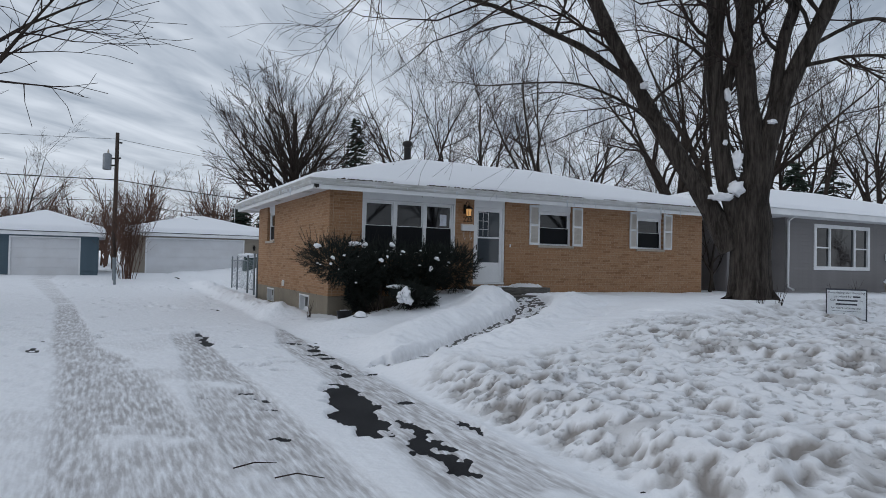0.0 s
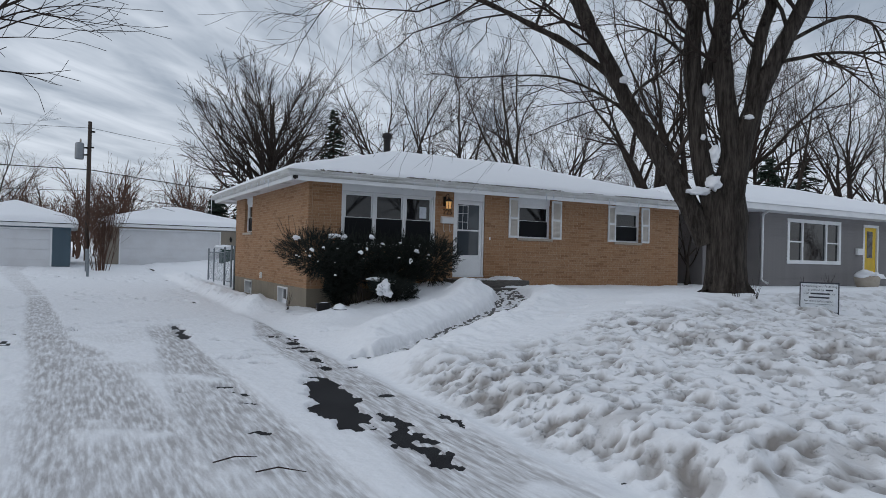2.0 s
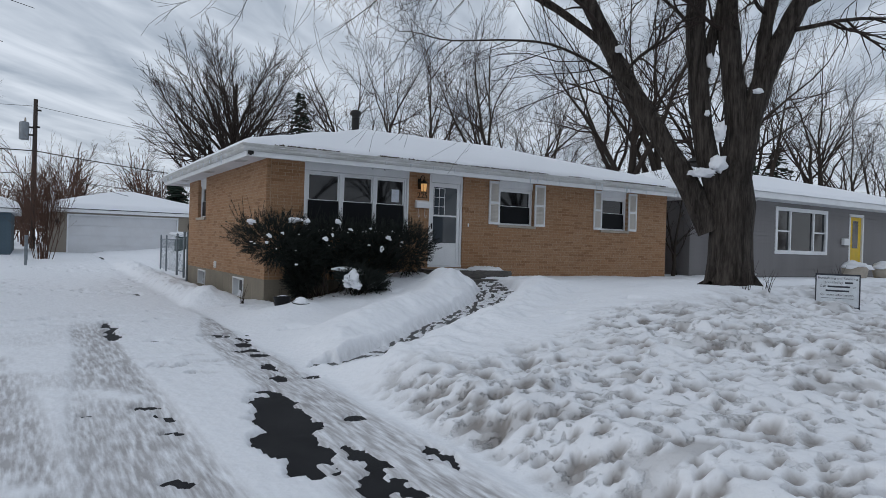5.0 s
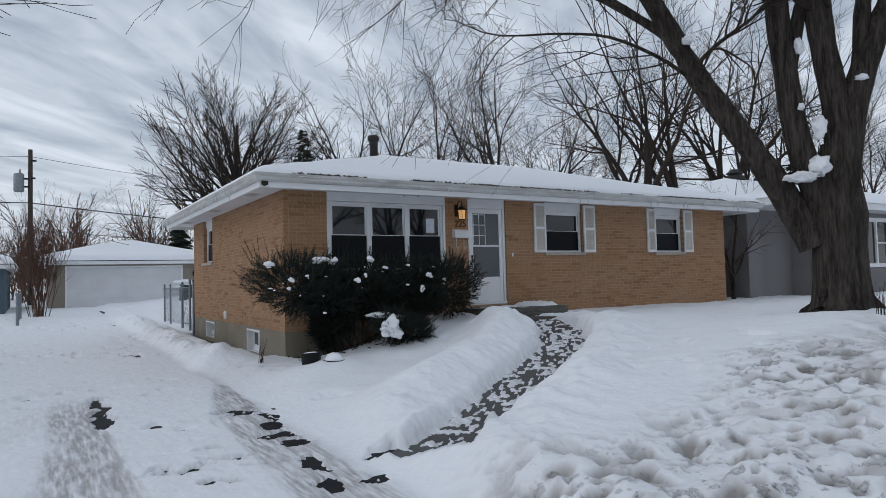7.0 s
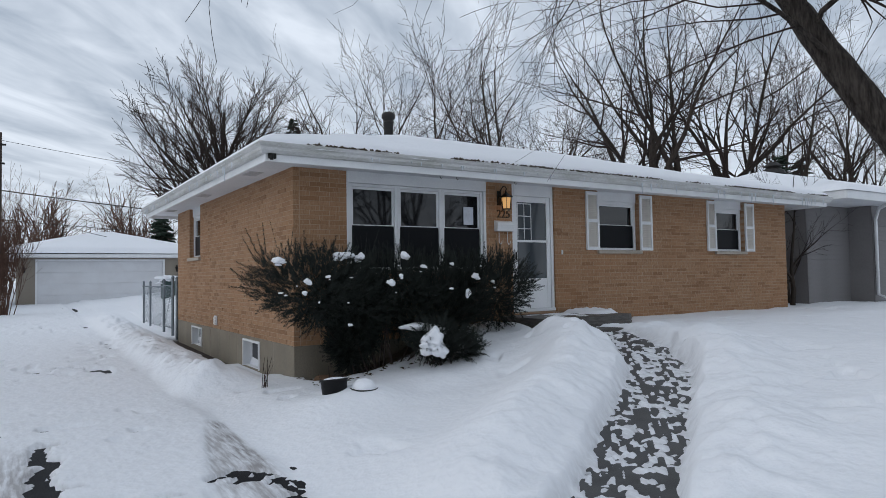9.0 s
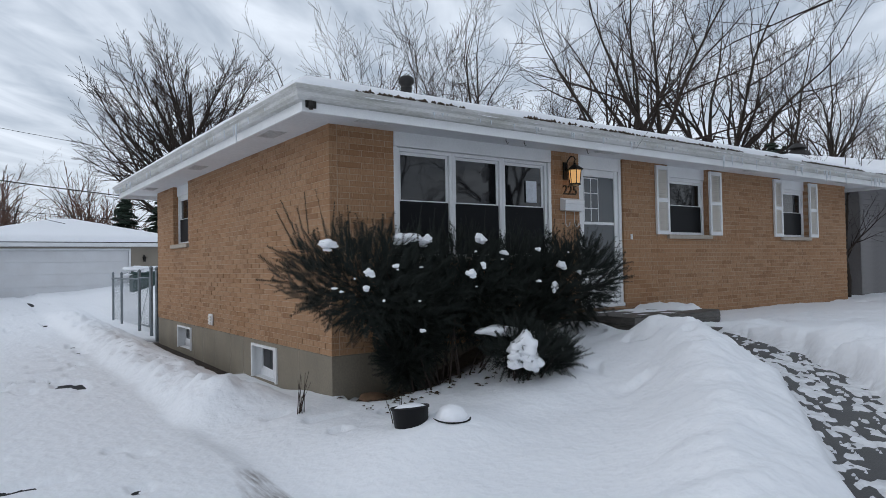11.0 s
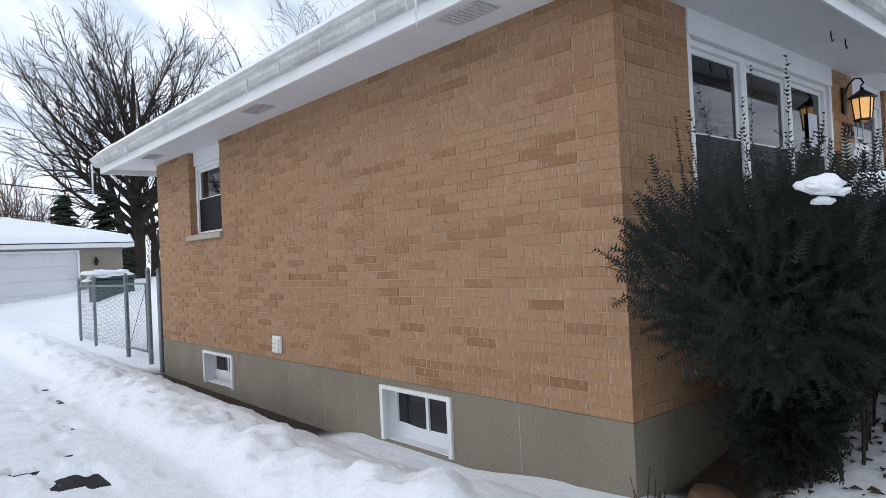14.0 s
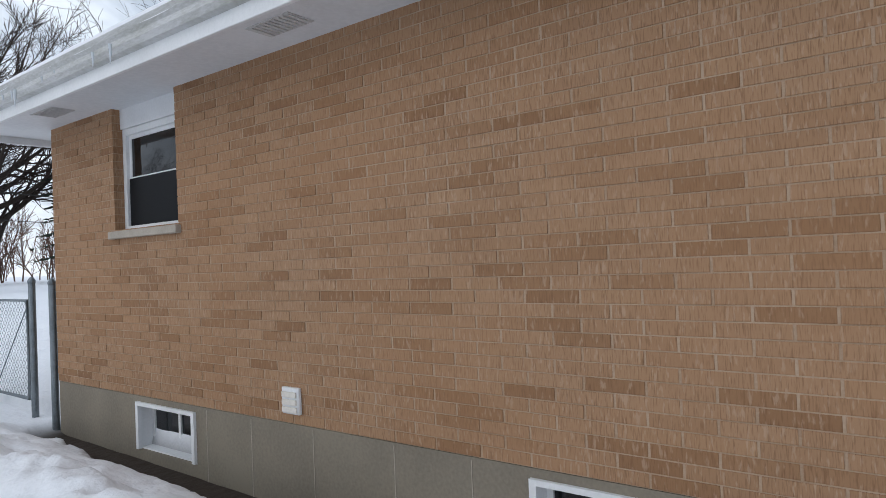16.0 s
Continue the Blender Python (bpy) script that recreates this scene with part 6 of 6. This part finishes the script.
# ---------------------------------------------------------------- fence and gate at the side
def chain_mesh(x, y0, y1, z0, z1, step=0.075):
    verts, faces = [], []
    lines = []
    n = int((y1 - y0 + z1 - z0) / step)
    for k in range(n):
        for s in (1, -1):
            # diagonals clipped to the panel
            off = k * step
            if s == 1:
                a0, b0 = y0 + off - (z1 - z0), z0
            else:
                a0, b0 = y0 + off - (z1 - z0), z1
            t0, t1 = max(0, y0 - a0), min(z1 - z0, y1 - a0)
            if t1 - t0 > 0.02:
                lines.append([((x, a0 + t0, b0 + s * t0), 0.0017), ((x, a0 + t1, b0 + s * t1), 0.0017)])
    tube_arrays(lines, verts, faces, lambda r: 3)
    me = bpy.data.meshes.new("chain_link")
    me.from_pydata(verts, [], faces)
    me.materials.append(M_GALV)
    me.update()
    return me


def pipe(points, r, mat=None, sides=10):
    return tubes_mesh("pipe", [[(p, r) for p in points]], mat or M_GALV, lambda q: sides)


FX = 4.36
fence = thing("chain_link_fence", "galvanised chain-link fence with gate running back from the house", "fence", (FX, 20.1, 0.4))
for y, r, top in ((20.06, 0.034, 1.74), (20.55, 0.034, 1.76), (21.7, 0.034, 1.69), (23.75, 0.028, 1.64), (24.9, 0.028, 1.64)):
    p = part("post", pipe([(FX, y, 0.2), (FX, y, top)], r), None, fence)
    part("post_cap", turned([(r * 1.15, top), (r * 1.2, top + 0.03), (r * 0.6, top + 0.06), (0.004, top + 0.07)], 10, (FX, y)), M_GALV, p, "", True)
for y0, y1 in ((21.75, 23.9), (23.9, 25.1)):
    part("top_rail", pipe([(FX, y0, 1.55), (FX, y1, 1.54)], 0.019), None, fence)
    part("chain_link", chain_mesh(FX, y0, y1, 0.5, 1.53), None, fence)
gate = part("gate_frame", pipe([(FX, 20.68, 0.55), (FX, 20.68, 1.58), (FX, 21.66, 1.58), (FX, 21.66, 0.55), (FX, 20.68, 0.55)], 0.019), None, fence, "pipe-framed chain-link gate")
part("chain_link", chain_mesh(FX, 20.68, 21.66, 0.56, 1.57), None, gate)
part("brace", pipe([(FX, 20.7, 1.5), (FX, 21.6, 0.6)], 0.006), None, gate)
bin_t = thing("storage_bin", "dark green plastic bin capped with snow behind the fence", "bin", (6.2, 30, 0.7))
part("body", boxes((5.75, 6.75, 29.6, 30.3, 0.8, 1.62), bevel=0.03), M_GREEN, bin_t)
part("lid", boxes((5.7, 6.8, 29.55, 30.35, 1.62, 1.70), bevel=0.02), M_GREEN, bin_t)
part("snow_cap", snow_lump((6.25, 29.95, 1.72), 0.55, 0.42, 0.16, 3, 3), M_SNOW, bin_t, "thick cap of snow", True)


# ---------------------------------------------------------------- outbuildings and neighbours
def boards(parent, x0, x1, y, z0, z1, step, mat, facing_y=-1, skip=()):
    """Lap siding: each board tilts out at its lower edge; skip: openings (x0, x1, z0, z1)."""
    n = int((z1 - z0) / step)
    cache = {}
    for k in range(n):
        za = z0 + k * step
        segs = [(x0, x1)]
        for sx0, sx1, sz0, sz1 in skip:
            if za + step > sz0 and za < sz1:
                segs = [q for a, b in segs for q in ((a, min(b, sx0)), (max(a, sx1), b)) if q[1] - q[0] > 0.02]
        for a, b in segs:
            key = (a, b)
            if key not in cache:
                bm = bmesh.new()
                v = [bm.verts.new(p) for p in ((a, y - 0.022, 0), (b, y - 0.022, 0), (b, y, step), (a, y, step), (a, y, 0), (b, y, 0))]
                bm.faces.new((v[0], v[1], v[2], v[3]))
                bm.faces.new((v[4], v[5], v[1], v[0]))
                cache[key] = mesh_of("board", bm, mat)
            o = new("board", cache[key])
            o.parent = parent
            o.matrix_parent_inverse = parent.matrix_world.inverted()
            o.location = (0, 0, za)


def small_garage(name, label, x0, x1, y0, y1, zb, zt, door, siding, eave, pitch, apex_gable=False):
    g = thing(name, label, "garage", ((x0 + x1) / 2, y0, zb))
    d0, d1, dz = door
    w = part("wall_front", boxes((x0, d0 - 0.08, y0, y0 + 0.12, zb - 0.3, zt), (d1 + 0.08, x1, y0, y0 + 0.12, zb - 0.3, zt), (d0 - 0.08, d1 + 0.08, y0, y0 + 0.12, dz + 0.08, zt)), siding, g)
    part("wall_rear", boxes((x0, x1, y1 - 0.12, y1, zb - 0.3, zt)), siding, g)
    part("wall_west", boxes((x0, x0 + 0.12, y0 + 0.12, y1 - 0.12, zb - 0.3, zt)), siding, g)
    part("wall_east", boxes((x1 - 0.12, x1, y0 + 0.12, y1 - 0.12, zb - 0.3, zt)), siding, g)
    boards(w, x0, x1, y0 - 0.002, zb, zt - 0.02, 0.16, siding, skip=[(d0 - 0.08, d1 + 0.08, zb - 1, dz + 0.08)])
    part("door_trim", boxes((d0 - 0.08, d0, y0 - 0.04, y0 + 0.05, zb - 0.1, dz), (d1, d1 + 0.08, y0 - 0.04, y0 + 0.05, zb - 0.1, dz), (d0 - 0.08, d1 + 0.08, y0 - 0.04, y0 + 0.05, dz, dz + 0.08)), M_WHITE, g)
    sections = part("overhead_door", boxes((d0, d1, y0 + 0.06, y0 + 0.10, zb - 0.1, dz)), M_GARAGEDOOR, g, "white sectional overhead door, muddy along the bottom")
    n = 4
    h = (dz - zb) / n
    for k in range(n):
        part("door_section", boxes((d0 + 0.004, d1 - 0.004, y0 + 0.045, y0 + 0.0595, zb + k * h + 0.006, zb + (k + 1) * h - 0.006), bevel=0.004), M_GARAGEDOOR, sections)
    ex0, ex1, ey0, ey1 = x0 - eave, x1 + eave, y0 - eave, y1 + eave
    part("soffit", boxes((ex0, ex1, ey0, ey1, zt, zt + 0.02)), M_SOFFIT, g)
    part("fascia", boxes(*ring(ex0 - 0.02, ex1 + 0.02, ey0 - 0.02, ey1 + 0.02, 0.03, zt + 0.01, zt + 0.17)), M_WHITE, g)
    part("drip_edge", boxes(*ring(ex0 - 0.04, ex1 + 0.04, ey0 - 0.04, ey1 + 0.04, 0.05, zt + 0.172, zt + 0.20)), M_DARK, g)
    part("roof_snow", sheet("roof_snow", np.linspace(ex0 - 0.05, ex1 + 0.05, 80), np.linspace(ey0 - 0.05, ey1 + 0.05, 80),
                            hip_snow(ex0 - 0.05, ex1 + 0.05, ey0 - 0.05, ey1 + 0.05, zt + 0.205, pitch, 401, 0.26), M_SNOW, 0.0), None, g, "thick soft snow on the roof")
    return g


g1 = small_garage("garage", "taupe two-car garage with white door and snowy hip roof", 1.13, 9.0, 39.0, 46.0, 0.55, 2.82, (1.96, 7.35, 2.66), M_TAUPE, 0.35, 0.26)
for x in (1.43, 8.0):
    l2 = thing("coach_lamp", "small dark coach lamp beside the garage door", "lamp", (x, 38.95, 2.3), "garage lamps")
    part("bracket", boxes((x - 0.03, x + 0.03, 38.93, 38.975, 2.25, 2.45)), M_DARK, l2)
    part("shade", turned([(0.05, 2.12), (0.08, 2.30), (0.10, 2.32), (0.02, 2.40)], 6, (x, 38.85)), M_DARK, l2)
g2 = small_garage("garage", "slate-blue garage with a plain white door and snowy roof", -5.5, -0.5, 35.0, 42.0, 0.5, 2.56, (-4.22, -1.36, 2.42), M_BLUE, 0.3, 0.33)


def neighbour_house():
    h = thing("neighbour_house", "grey-sided ranch house with snowy roof and yellow door", "house", (24, 12, 0.8))
    y = 12.0
    zb, zt = 0.75, 3.42
    win, dr = (21.95, 25.1, 1.72, 3.2), (26.75, 27.75, 0.95, 3.2)
    w = part("wall_front", wall_boxes(20.35, 34.0, zb - 0.3, zt, [win, dr], y, y + 0.2, "x"), M_GREY, h)
    boards(w, 20.35, 34.0, y - 0.002, zb, zt - 0.05, 0.125, M_GREY, skip=[win, dr])
    w2 = part("wall_recess", boxes((18.4, 20.35, 12.6, 12.8, zb - 0.3, zt)), M_GREY, h)
    boards(w2, 18.2, 20.35, 12.598, zb, zt - 0.05, 0.125, M_GREY)
    part("wall_side", boxes((20.35, 20.55, y + 0.2, 12.8, zb - 0.3, zt)), M_GREY, h)
    part("wall_west", boxes((18.2, 18.4, 12.6, 21.0, zb - 0.3, zt)), M_GREY, h)
    part("wall_rear", boxes((18.2, 34.0, 21.0, 21.2, zb - 0.3, zt)), M_GREY, h)
    part("wall_east", boxes((33.8, 34.0, y + 0.2, 21.0, zb - 0.3, zt)), M_GREY, h)
    part("soffit", boxes((17.7, 34.5, 11.35, 21.8, zt, zt + 0.02)), M_SOFFIT, h)
    part("fascia", boxes(*ring(17.65, 34.55, 11.3, 21.85, 0.04, zt + 0.0, zt + 0.2)), M_WHITE, h)
    part("roof_snow", sheet("roof_snow", np.linspace(17.6, 34.6, 110), np.linspace(11.25, 21.9, 80), hip_snow(17.6, 34.6, 11.25, 21.9, zt + 0.2, 0.27, 501, 0.12), M_SNOW), None, h, "snow-covered low hip roof")
    # picture window of three lights
    x0, x1, z0, z1 = win
    f = part("picture_window", boxes((x0 - 0.07, x0 + 0.06, y - 0.04, y + 0.1, z0 - 0.07, z1 + 0.07), (x1 - 0.06, x1 + 0.07, y - 0.04, y + 0.1, z0 - 0.07, z1 + 0.07), (x0 + 0.06, x1 - 0.06, y - 0.04, y + 0.1, z1 - 0.06, z1 + 0.07),
                                     (x0 + 0.06, x1 - 0.06, y - 0.04, y + 0.1, z0 - 0.07, z0 + 0.06), (x0 + 0.80, x0 + 0.88, y - 0.03, y + 0.1, z0 + 0.06, z1 - 0.06), (x1 - 0.88, x1 - 0.80, y - 0.03, y + 0.1, z0 + 0.06, z1 - 0.06)), M_WHITE, h, "white three-light picture window")
    for a, b in ((x0 + 0.06, x0 + 0.80), (x0 + 0.88, x1 - 0.88), (x1 - 0.80, x1 - 0.06)):
        part("pane", boxes((a, b, y + 0.03, y + 0.035, z0 + 0.06, z1 - 0.06)), M_GLASS, f)
    for a, b in ((x0 + 0.06, x0 + 0.80), (x1 - 0.80, x1 - 0.06)):
        part("meeting_rail", boxes((a, b, y - 0.01, y + 0.028, 2.42, 2.47)), M_WHITE, f)
    d = part("yellow_door", boxes((dr[0] + 0.06, dr[1] - 0.06, y + 0.03, y + 0.09, dr[2], dr[3] - 0.06), bevel=0.01), M_YELLOW, h, "bright yellow front door with a tall light")
    part("door_light", boxes((dr[0] + 0.3, dr[1] - 0.3, y + 0.022, y + 0.028, 1.95, 3.0)), M_GLASS, d)
    part("door_trim", boxes((dr[0] - 0.04, dr[0] + 0.055, y - 0.03, y + 0.1, dr[2], dr[3]), (dr[1] - 0.055, dr[1] + 0.04, y - 0.03, y + 0.1, dr[2], dr[3]), (dr[0] - 0.04, dr[1] + 0.04, y - 0.03, y + 0.1, dr[3] - 0.055, dr[3] + 0.05)), M_WHITE, h)
    part("downspout", tubes_mesh("downspout", [[((20.0, 11.35, 3.45), 0.045), ((20.1, 11.7, 3.3), 0.045), ((20.42, 11.93, 3.05), 0.045), ((20.42, 11.93, 1.05), 0.045), ((20.42, 11.7, 0.95), 0.045)]], M_WHITE, lambda r: 6), None, h, "white rain downspout")
    part("roof_vent", turned([(0.28, 4.7), (0.26, 5.05), (0.42, 5.08), (0.36, 5.2), (0.2, 5.3), (0.32, 5.34), (0.12, 5.5)], 12, (23.3, 16.4)), M_CHIMNEY, h, "black roof turbine vent")
    m = thing("letter_box", "white wall letter box beside the yellow door", "mailbox", (26.3, 12, 2.2))
    part("box", boxes((26.15, 26.5, 11.85, 11.97, 2.05, 2.3), bevel=0.01), M_WHITE, m)
    for x in (25.0, 27.2):
        p = thing("planter", "round stone planter heaped with snow", "planter", (x, 10.9, 0.85), "planters by the yellow door")
        part("bowl", turned([(0.25, 0.7), (0.38, 0.95), (0.42, 1.2), (0.36, 1.28)], 16, (x, 10.9)), M_SILL, p, "", True)
        part("snow_cap", snow_lump((x, 10.9, 1.28), 0.38, 0.38, 0.2, 5, 3), M_SNOW, p, "", True)


neighbour_house()
# board fence between the houses
bf = thing("board_fence", "weathered brown board fence between the houses", "fence", (17.4, 15, 0.8))
for k in range(12):
    x = 16.72 + k * 0.145
    part("board", boxes((x, x + 0.135, 14.6, 14.625, 0.7, 2.55 + 0.02 * (k % 3)), bevel=0.004), M_WOOD, bf)
part("rail", boxes((16.7, 18.5, 14.63, 14.67, 1.1, 1.2)), M_WOOD, bf)
part("rail", boxes((16.7, 18.5, 14.63, 14.67, 2.1, 2.2)), M_WOOD, bf)

# yard sign
SIGN = (11.76, 4.70)
sg = thing("yard_sign", "white yard sign with dark border on a wire frame in snow", "sign", (0, 0, 0))
part("frame", boxes((-0.36, 0.36, -0.01, 0.012, 0.255, 0.285), (-0.36, 0.36, -0.01, 0.012, 0.855, 0.885), (-0.365, -0.345, -0.012, 0.012, -0.3, 0.885), (0.345, 0.365, -0.012, 0.012, -0.3, 0.885)), M_INK, sg, "dark steel frame")
part("board", boxes((-0.345, 0.345, -0.005, 0.005, 0.285, 0.855)), M_SIGN, sg)
part("rule", boxes((-0.26, 0.26, -0.0085, -0.006, 0.43, 0.437)), M_INK, sg)
for words, x, z in (("Remodeling and Financing", 0, 0.785), ("provided by", -0.06, 0.708), ("Call", -0.24, 0.631), ("or", 0.27, 0.631), ("for more information.", 0, 0.477)):
    o = part("lettering", text_mesh("lettering", words, 0.062, M_INK, 0.0008), None, sg)
    o.matrix_basis = pose(x, -0.0062, z, 90, 0, 0)
    o.matrix_parent_inverse = Matrix()
for x0, x1, z in ((0.12, 0.25, 0.708), (-0.16, 0.20, 0.631), (-0.19, 0.19, 0.554), (-0.06, 0.10, 0.35)):
    part("print_bar", boxes((x0, x1, -0.0075, -0.0055, z + 0.002, z + 0.034)), M_INK, sg)
sg.matrix_world = pose(SIGN[0], SIGN[1], 0.51, 0, 0, -72) @ Matrix.Scale(0.90, 4)

# navy sale sign
fs = thing("sale_sign", "navy blue sale sign with white lettering standing in snow", "sign", (0, 0, 0))
part("board", boxes((-0.40, 0.40, -0.006, 0.006, 0.30, 1.0), bevel=0.002), M_NAVY, fs)
for x in (-0.38, 0.38):
    part("leg", boxes((x - 0.012, x + 0.012, 0.007, 0.02, -0.3, 1.0)), M_INK, fs)
o = part("lettering", text_mesh("lettering", "FOR SALE", 0.17, M_SIGN, 0.0008), None, fs)
o.matrix_basis, o.matrix_parent_inverse = pose(0, -0.0072, 0.845, 90, 0, 0), Matrix()
part("panel", boxes((-0.36, 0.36, -0.0095, -0.0065, 0.50, 0.80)), M_SIGN, fs)
bm = bmesh.new()
tri = [bm.verts.new(p) for p in ((-0.16, -0.0125, 0.64), (0.16, -0.0125, 0.64), (0, -0.0125, 0.76), (-0.16, -0.0098, 0.64), (0.16, -0.0098, 0.64), (0, -0.0098, 0.76))]
for f in ((0, 1, 2), (5, 4, 3), (0, 3, 4, 1), (1, 4, 5, 2), (2, 5, 3, 0)):
    bm.faces.new([tri[i] for i in f])
part("roof_mark", bm, M_NAVY, fs)
part("print_bar", boxes((-0.15, 0.15, -0.0125, -0.0098, 0.54, 0.61)), M_NAVY, fs)
o = part("lettering", text_mesh("lettering", "847-8", 0.15, M_SIGN, 0.0008), None, fs)
o.matrix_basis, o.matrix_parent_inverse = pose(-0.17, -0.0072, 0.345, 90, 0, 0), Matrix()
fs.matrix_world = pose(13.0, 3.52, 0.42, 0, 0, -62)

# utility pole with transformer and lines
up = thing("utility_pole", "dark timber utility pole with grey transformer can", "utility pole", (0.35, 45, 0.6))
part("pole", tubes_mesh("pole", [[((0.35, 45, 0), 0.16), ((0.35, 45, 9.6), 0.115)]], M_POLE, lambda r: 10), None, up)
tr = part("transformer", turned([(0.24, 7.15), (0.26, 7.2), (0.26, 8.1), (0.22, 8.18), (0.08, 8.22)], 16, (-0.2, 44.9)), M_STEEL_GREY, up, "grey transformer can", True)
part("bushing", turned([(0.04, 8.2), (0.06, 8.3), (0.03, 8.45)], 8, (-0.15, 44.9)), M_SILL, tr)
part("bracket", boxes((0.04, 0.25, 44.87, 44.93, 7.4, 7.5), (0.04, 0.25, 44.87, 44.93, 7.85, 7.95)), M_DARK, up)
for row in ((0.4, 0.65, 44.85, 44.9, 8.9, 9.0), (0.4, 0.6, 44.85, 44.9, 7.9, 8.0)):
    part("cross_brace", boxes(row), M_DARK, up)


def cable(name, a, b, sag, r):
    pts = []
    for i in range(25):
        t = i / 24
        p = Vector(a).lerp(Vector(b), t)
        p.z -= sag * 4 * t * (1 - t)
        pts.append((p, r))
    tagged(new(name, tubes_mesh(name, [pts], M_DARK, lambda q: 5)), "thin black overhead line strung between poles", "power line", "overhead lines")


cable("power_line", (0.35, 45, 9.2), (40, 49, 9.2), 1.2, 0.012)
cable("power_line", (0.35, 45, 9.2), (-40, 42, 9.4), 0.8, 0.012)
cable("power_line", (0.35, 45, 6.55), (40, 49, 6.0), 0.9, 0.030)
cable("power_line", (0.35, 45, 6.55), (-40, 42, 6.9), 0.4, 0.030)
cable("power_line", (0.35, 45, 5.0), (40, 49, 4.6), 0.6, 0.018)
cable("power_line", (0.35, 45, 5.2), (-40, 42, 5.4), 0.5, 0.018)
cable("power_line", (0.35, 45, 6.4), (4.9, 40, 3.9), 0.3, 0.012)

# end of the fence by the drive
fe = thing("chain_link_fence", "short chain-link fence end standing between the two drives", "fence", (0.25, 27.5, 0.5))
for y in (26.6, 30.5):
    part("post", pipe([(0.15, y, 0.2), (0.15, y, 1.55)], 0.05), None, fe)
part("chain_link", chain_mesh(0.15, 26.6, 30.5, 0.45, 1.5), None, fe)
part("top_rail", pipe([(0.15, 26.6, 1.5), (0.15, 30.5, 1.5)], 0.03), None, fe)


# ---------------------------------------------------------------- bricks, one by one
def brick_mesh(length, wall):
    """A brick lying along its wall, its worn front edges taken off; origin at its front lower corner."""
    h, dep, c = COURSE - BED, 0.09, 0.002
    if wall == "side":
        outer = [(0, 0, 0), (0, length, 0), (0, length, h), (0, 0, h)]
        inn = lambda p: (p[0], min(max(p[1], c), length - c), min(max(p[2], c), h - c))
        back = lambda p: (dep, p[1], p[2])
        edge = lambda p: (c, p[1], p[2])
    else:
        outer = [(0, 0, 0), (length, 0, 0), (length, 0, h), (0, 0, h)]
        inn = lambda p: (min(max(p[0], c), length - c), p[1], min(max(p[2], c), h - c))
        back = lambda p: (p[0], dep, p[2])
        edge = lambda p: (p[0], c, p[2])
    verts = [inn(p) for p in outer] + [edge(p) for p in outer] + [back(p) for p in outer]
    order = (0, 1, 2, 3) if wall == "front" else (3, 2, 1, 0)
    faces = [order]
    for k in range(4):
        j = (k + 1) % 4
        for a in (0, 4):
            q = (a + k, a + 4 + k, a + 4 + j, a + j)
            faces.append(q if wall == "front" else q[::-1])
    return verts, faces


def lay(wall, lo, hi, openings):
    """(along, z, length, jitter) of every brick in running bond, cut at the openings."""
    rng = random.Random(90 if wall == "side" else 91)
    step = BRICK_L + JOINT
    n = int(round((TOP - FOUND) / COURSE))
    for k in range(n):
        z = FOUND + k * COURSE + 0.004
        odd = k % 2 == 1
        half = (BRICK_L - JOINT) / 2
        if wall == "side":
            cells, a = ([(lo, lo + half)], lo + half + JOINT) if odd else ([], lo)
        else:
            a = lo + 0.10
            cells, a = ([(a, a + half)], a + half + JOINT) if odd else ([], a)
        while a < hi - 0.02:
            cells.append((a, min(a + BRICK_L, hi)))
            a += step
        for a, b in cells:
            spans = [(a, b)]
            for o0, o1, z0, z1 in openings:
                if z + COURSE * 0.5 > z0 and z < z1:
                    spans = [q for s, e in spans for q in ((s, min(e, o0)), (max(s, o1), e)) if q[1] - q[0] > 0.015]
            for s, e in spans:
                yield s, z, e - s, rng.uniform(-0.0022, 0.0022)


def lay_bricks():
    share = bpy.data.meshes.new("brick")
    share.from_pydata(*[list(q) for q in (brick_mesh(BRICK_L, "side")[0], [], brick_mesh(BRICK_L, "side")[1])])
    share.materials.append(M_BRICK)
    singles = 0
    verts, faces = [], []
    for a, z, ln, j in lay("side", WY, BY, SIDE_OPEN):
        if abs(ln - BRICK_L) < 1e-4 and 13.0 < a < 15.6 and singles < 300:
            o = new("brick", share)
            o.parent = side_wall
            o.matrix_parent_inverse = side_wall.matrix_world.inverted()
            o.location = (WX + j, a, z)
            singles += 1
            continue
        v, f = brick_mesh(ln, "side")
        b = len(verts)
        verts += [(x + WX + j, y + a, q + z) for x, y, q in v]
        faces += [tuple(b + i for i in face) for face in f]
    me = bpy.data.meshes.new("brickwork")
    me.from_pydata(verts, [], faces)
    me.materials.append(M_BRICKS)
    me.update()
    part("brickwork", me, None, side_wall)["kind"] = "stuff"
    verts, faces = [], []
    for a, z, ln, j in lay("front", WX, EX, FRONT_OPEN):
        v, f = brick_mesh(ln, "front")
        b = len(verts)
        verts += [(x + a, y + WY + j, q + z) for x, y, q in v]
        faces += [tuple(b + i for i in face) for face in f]
    me = bpy.data.meshes.new("brickwork")
    me.from_pydata(verts, [], faces)
    me.materials.append(M_BRICKS)
    me.update()
    part("brickwork", me, None, front_wall)["kind"] = "stuff"


lay_bricks()
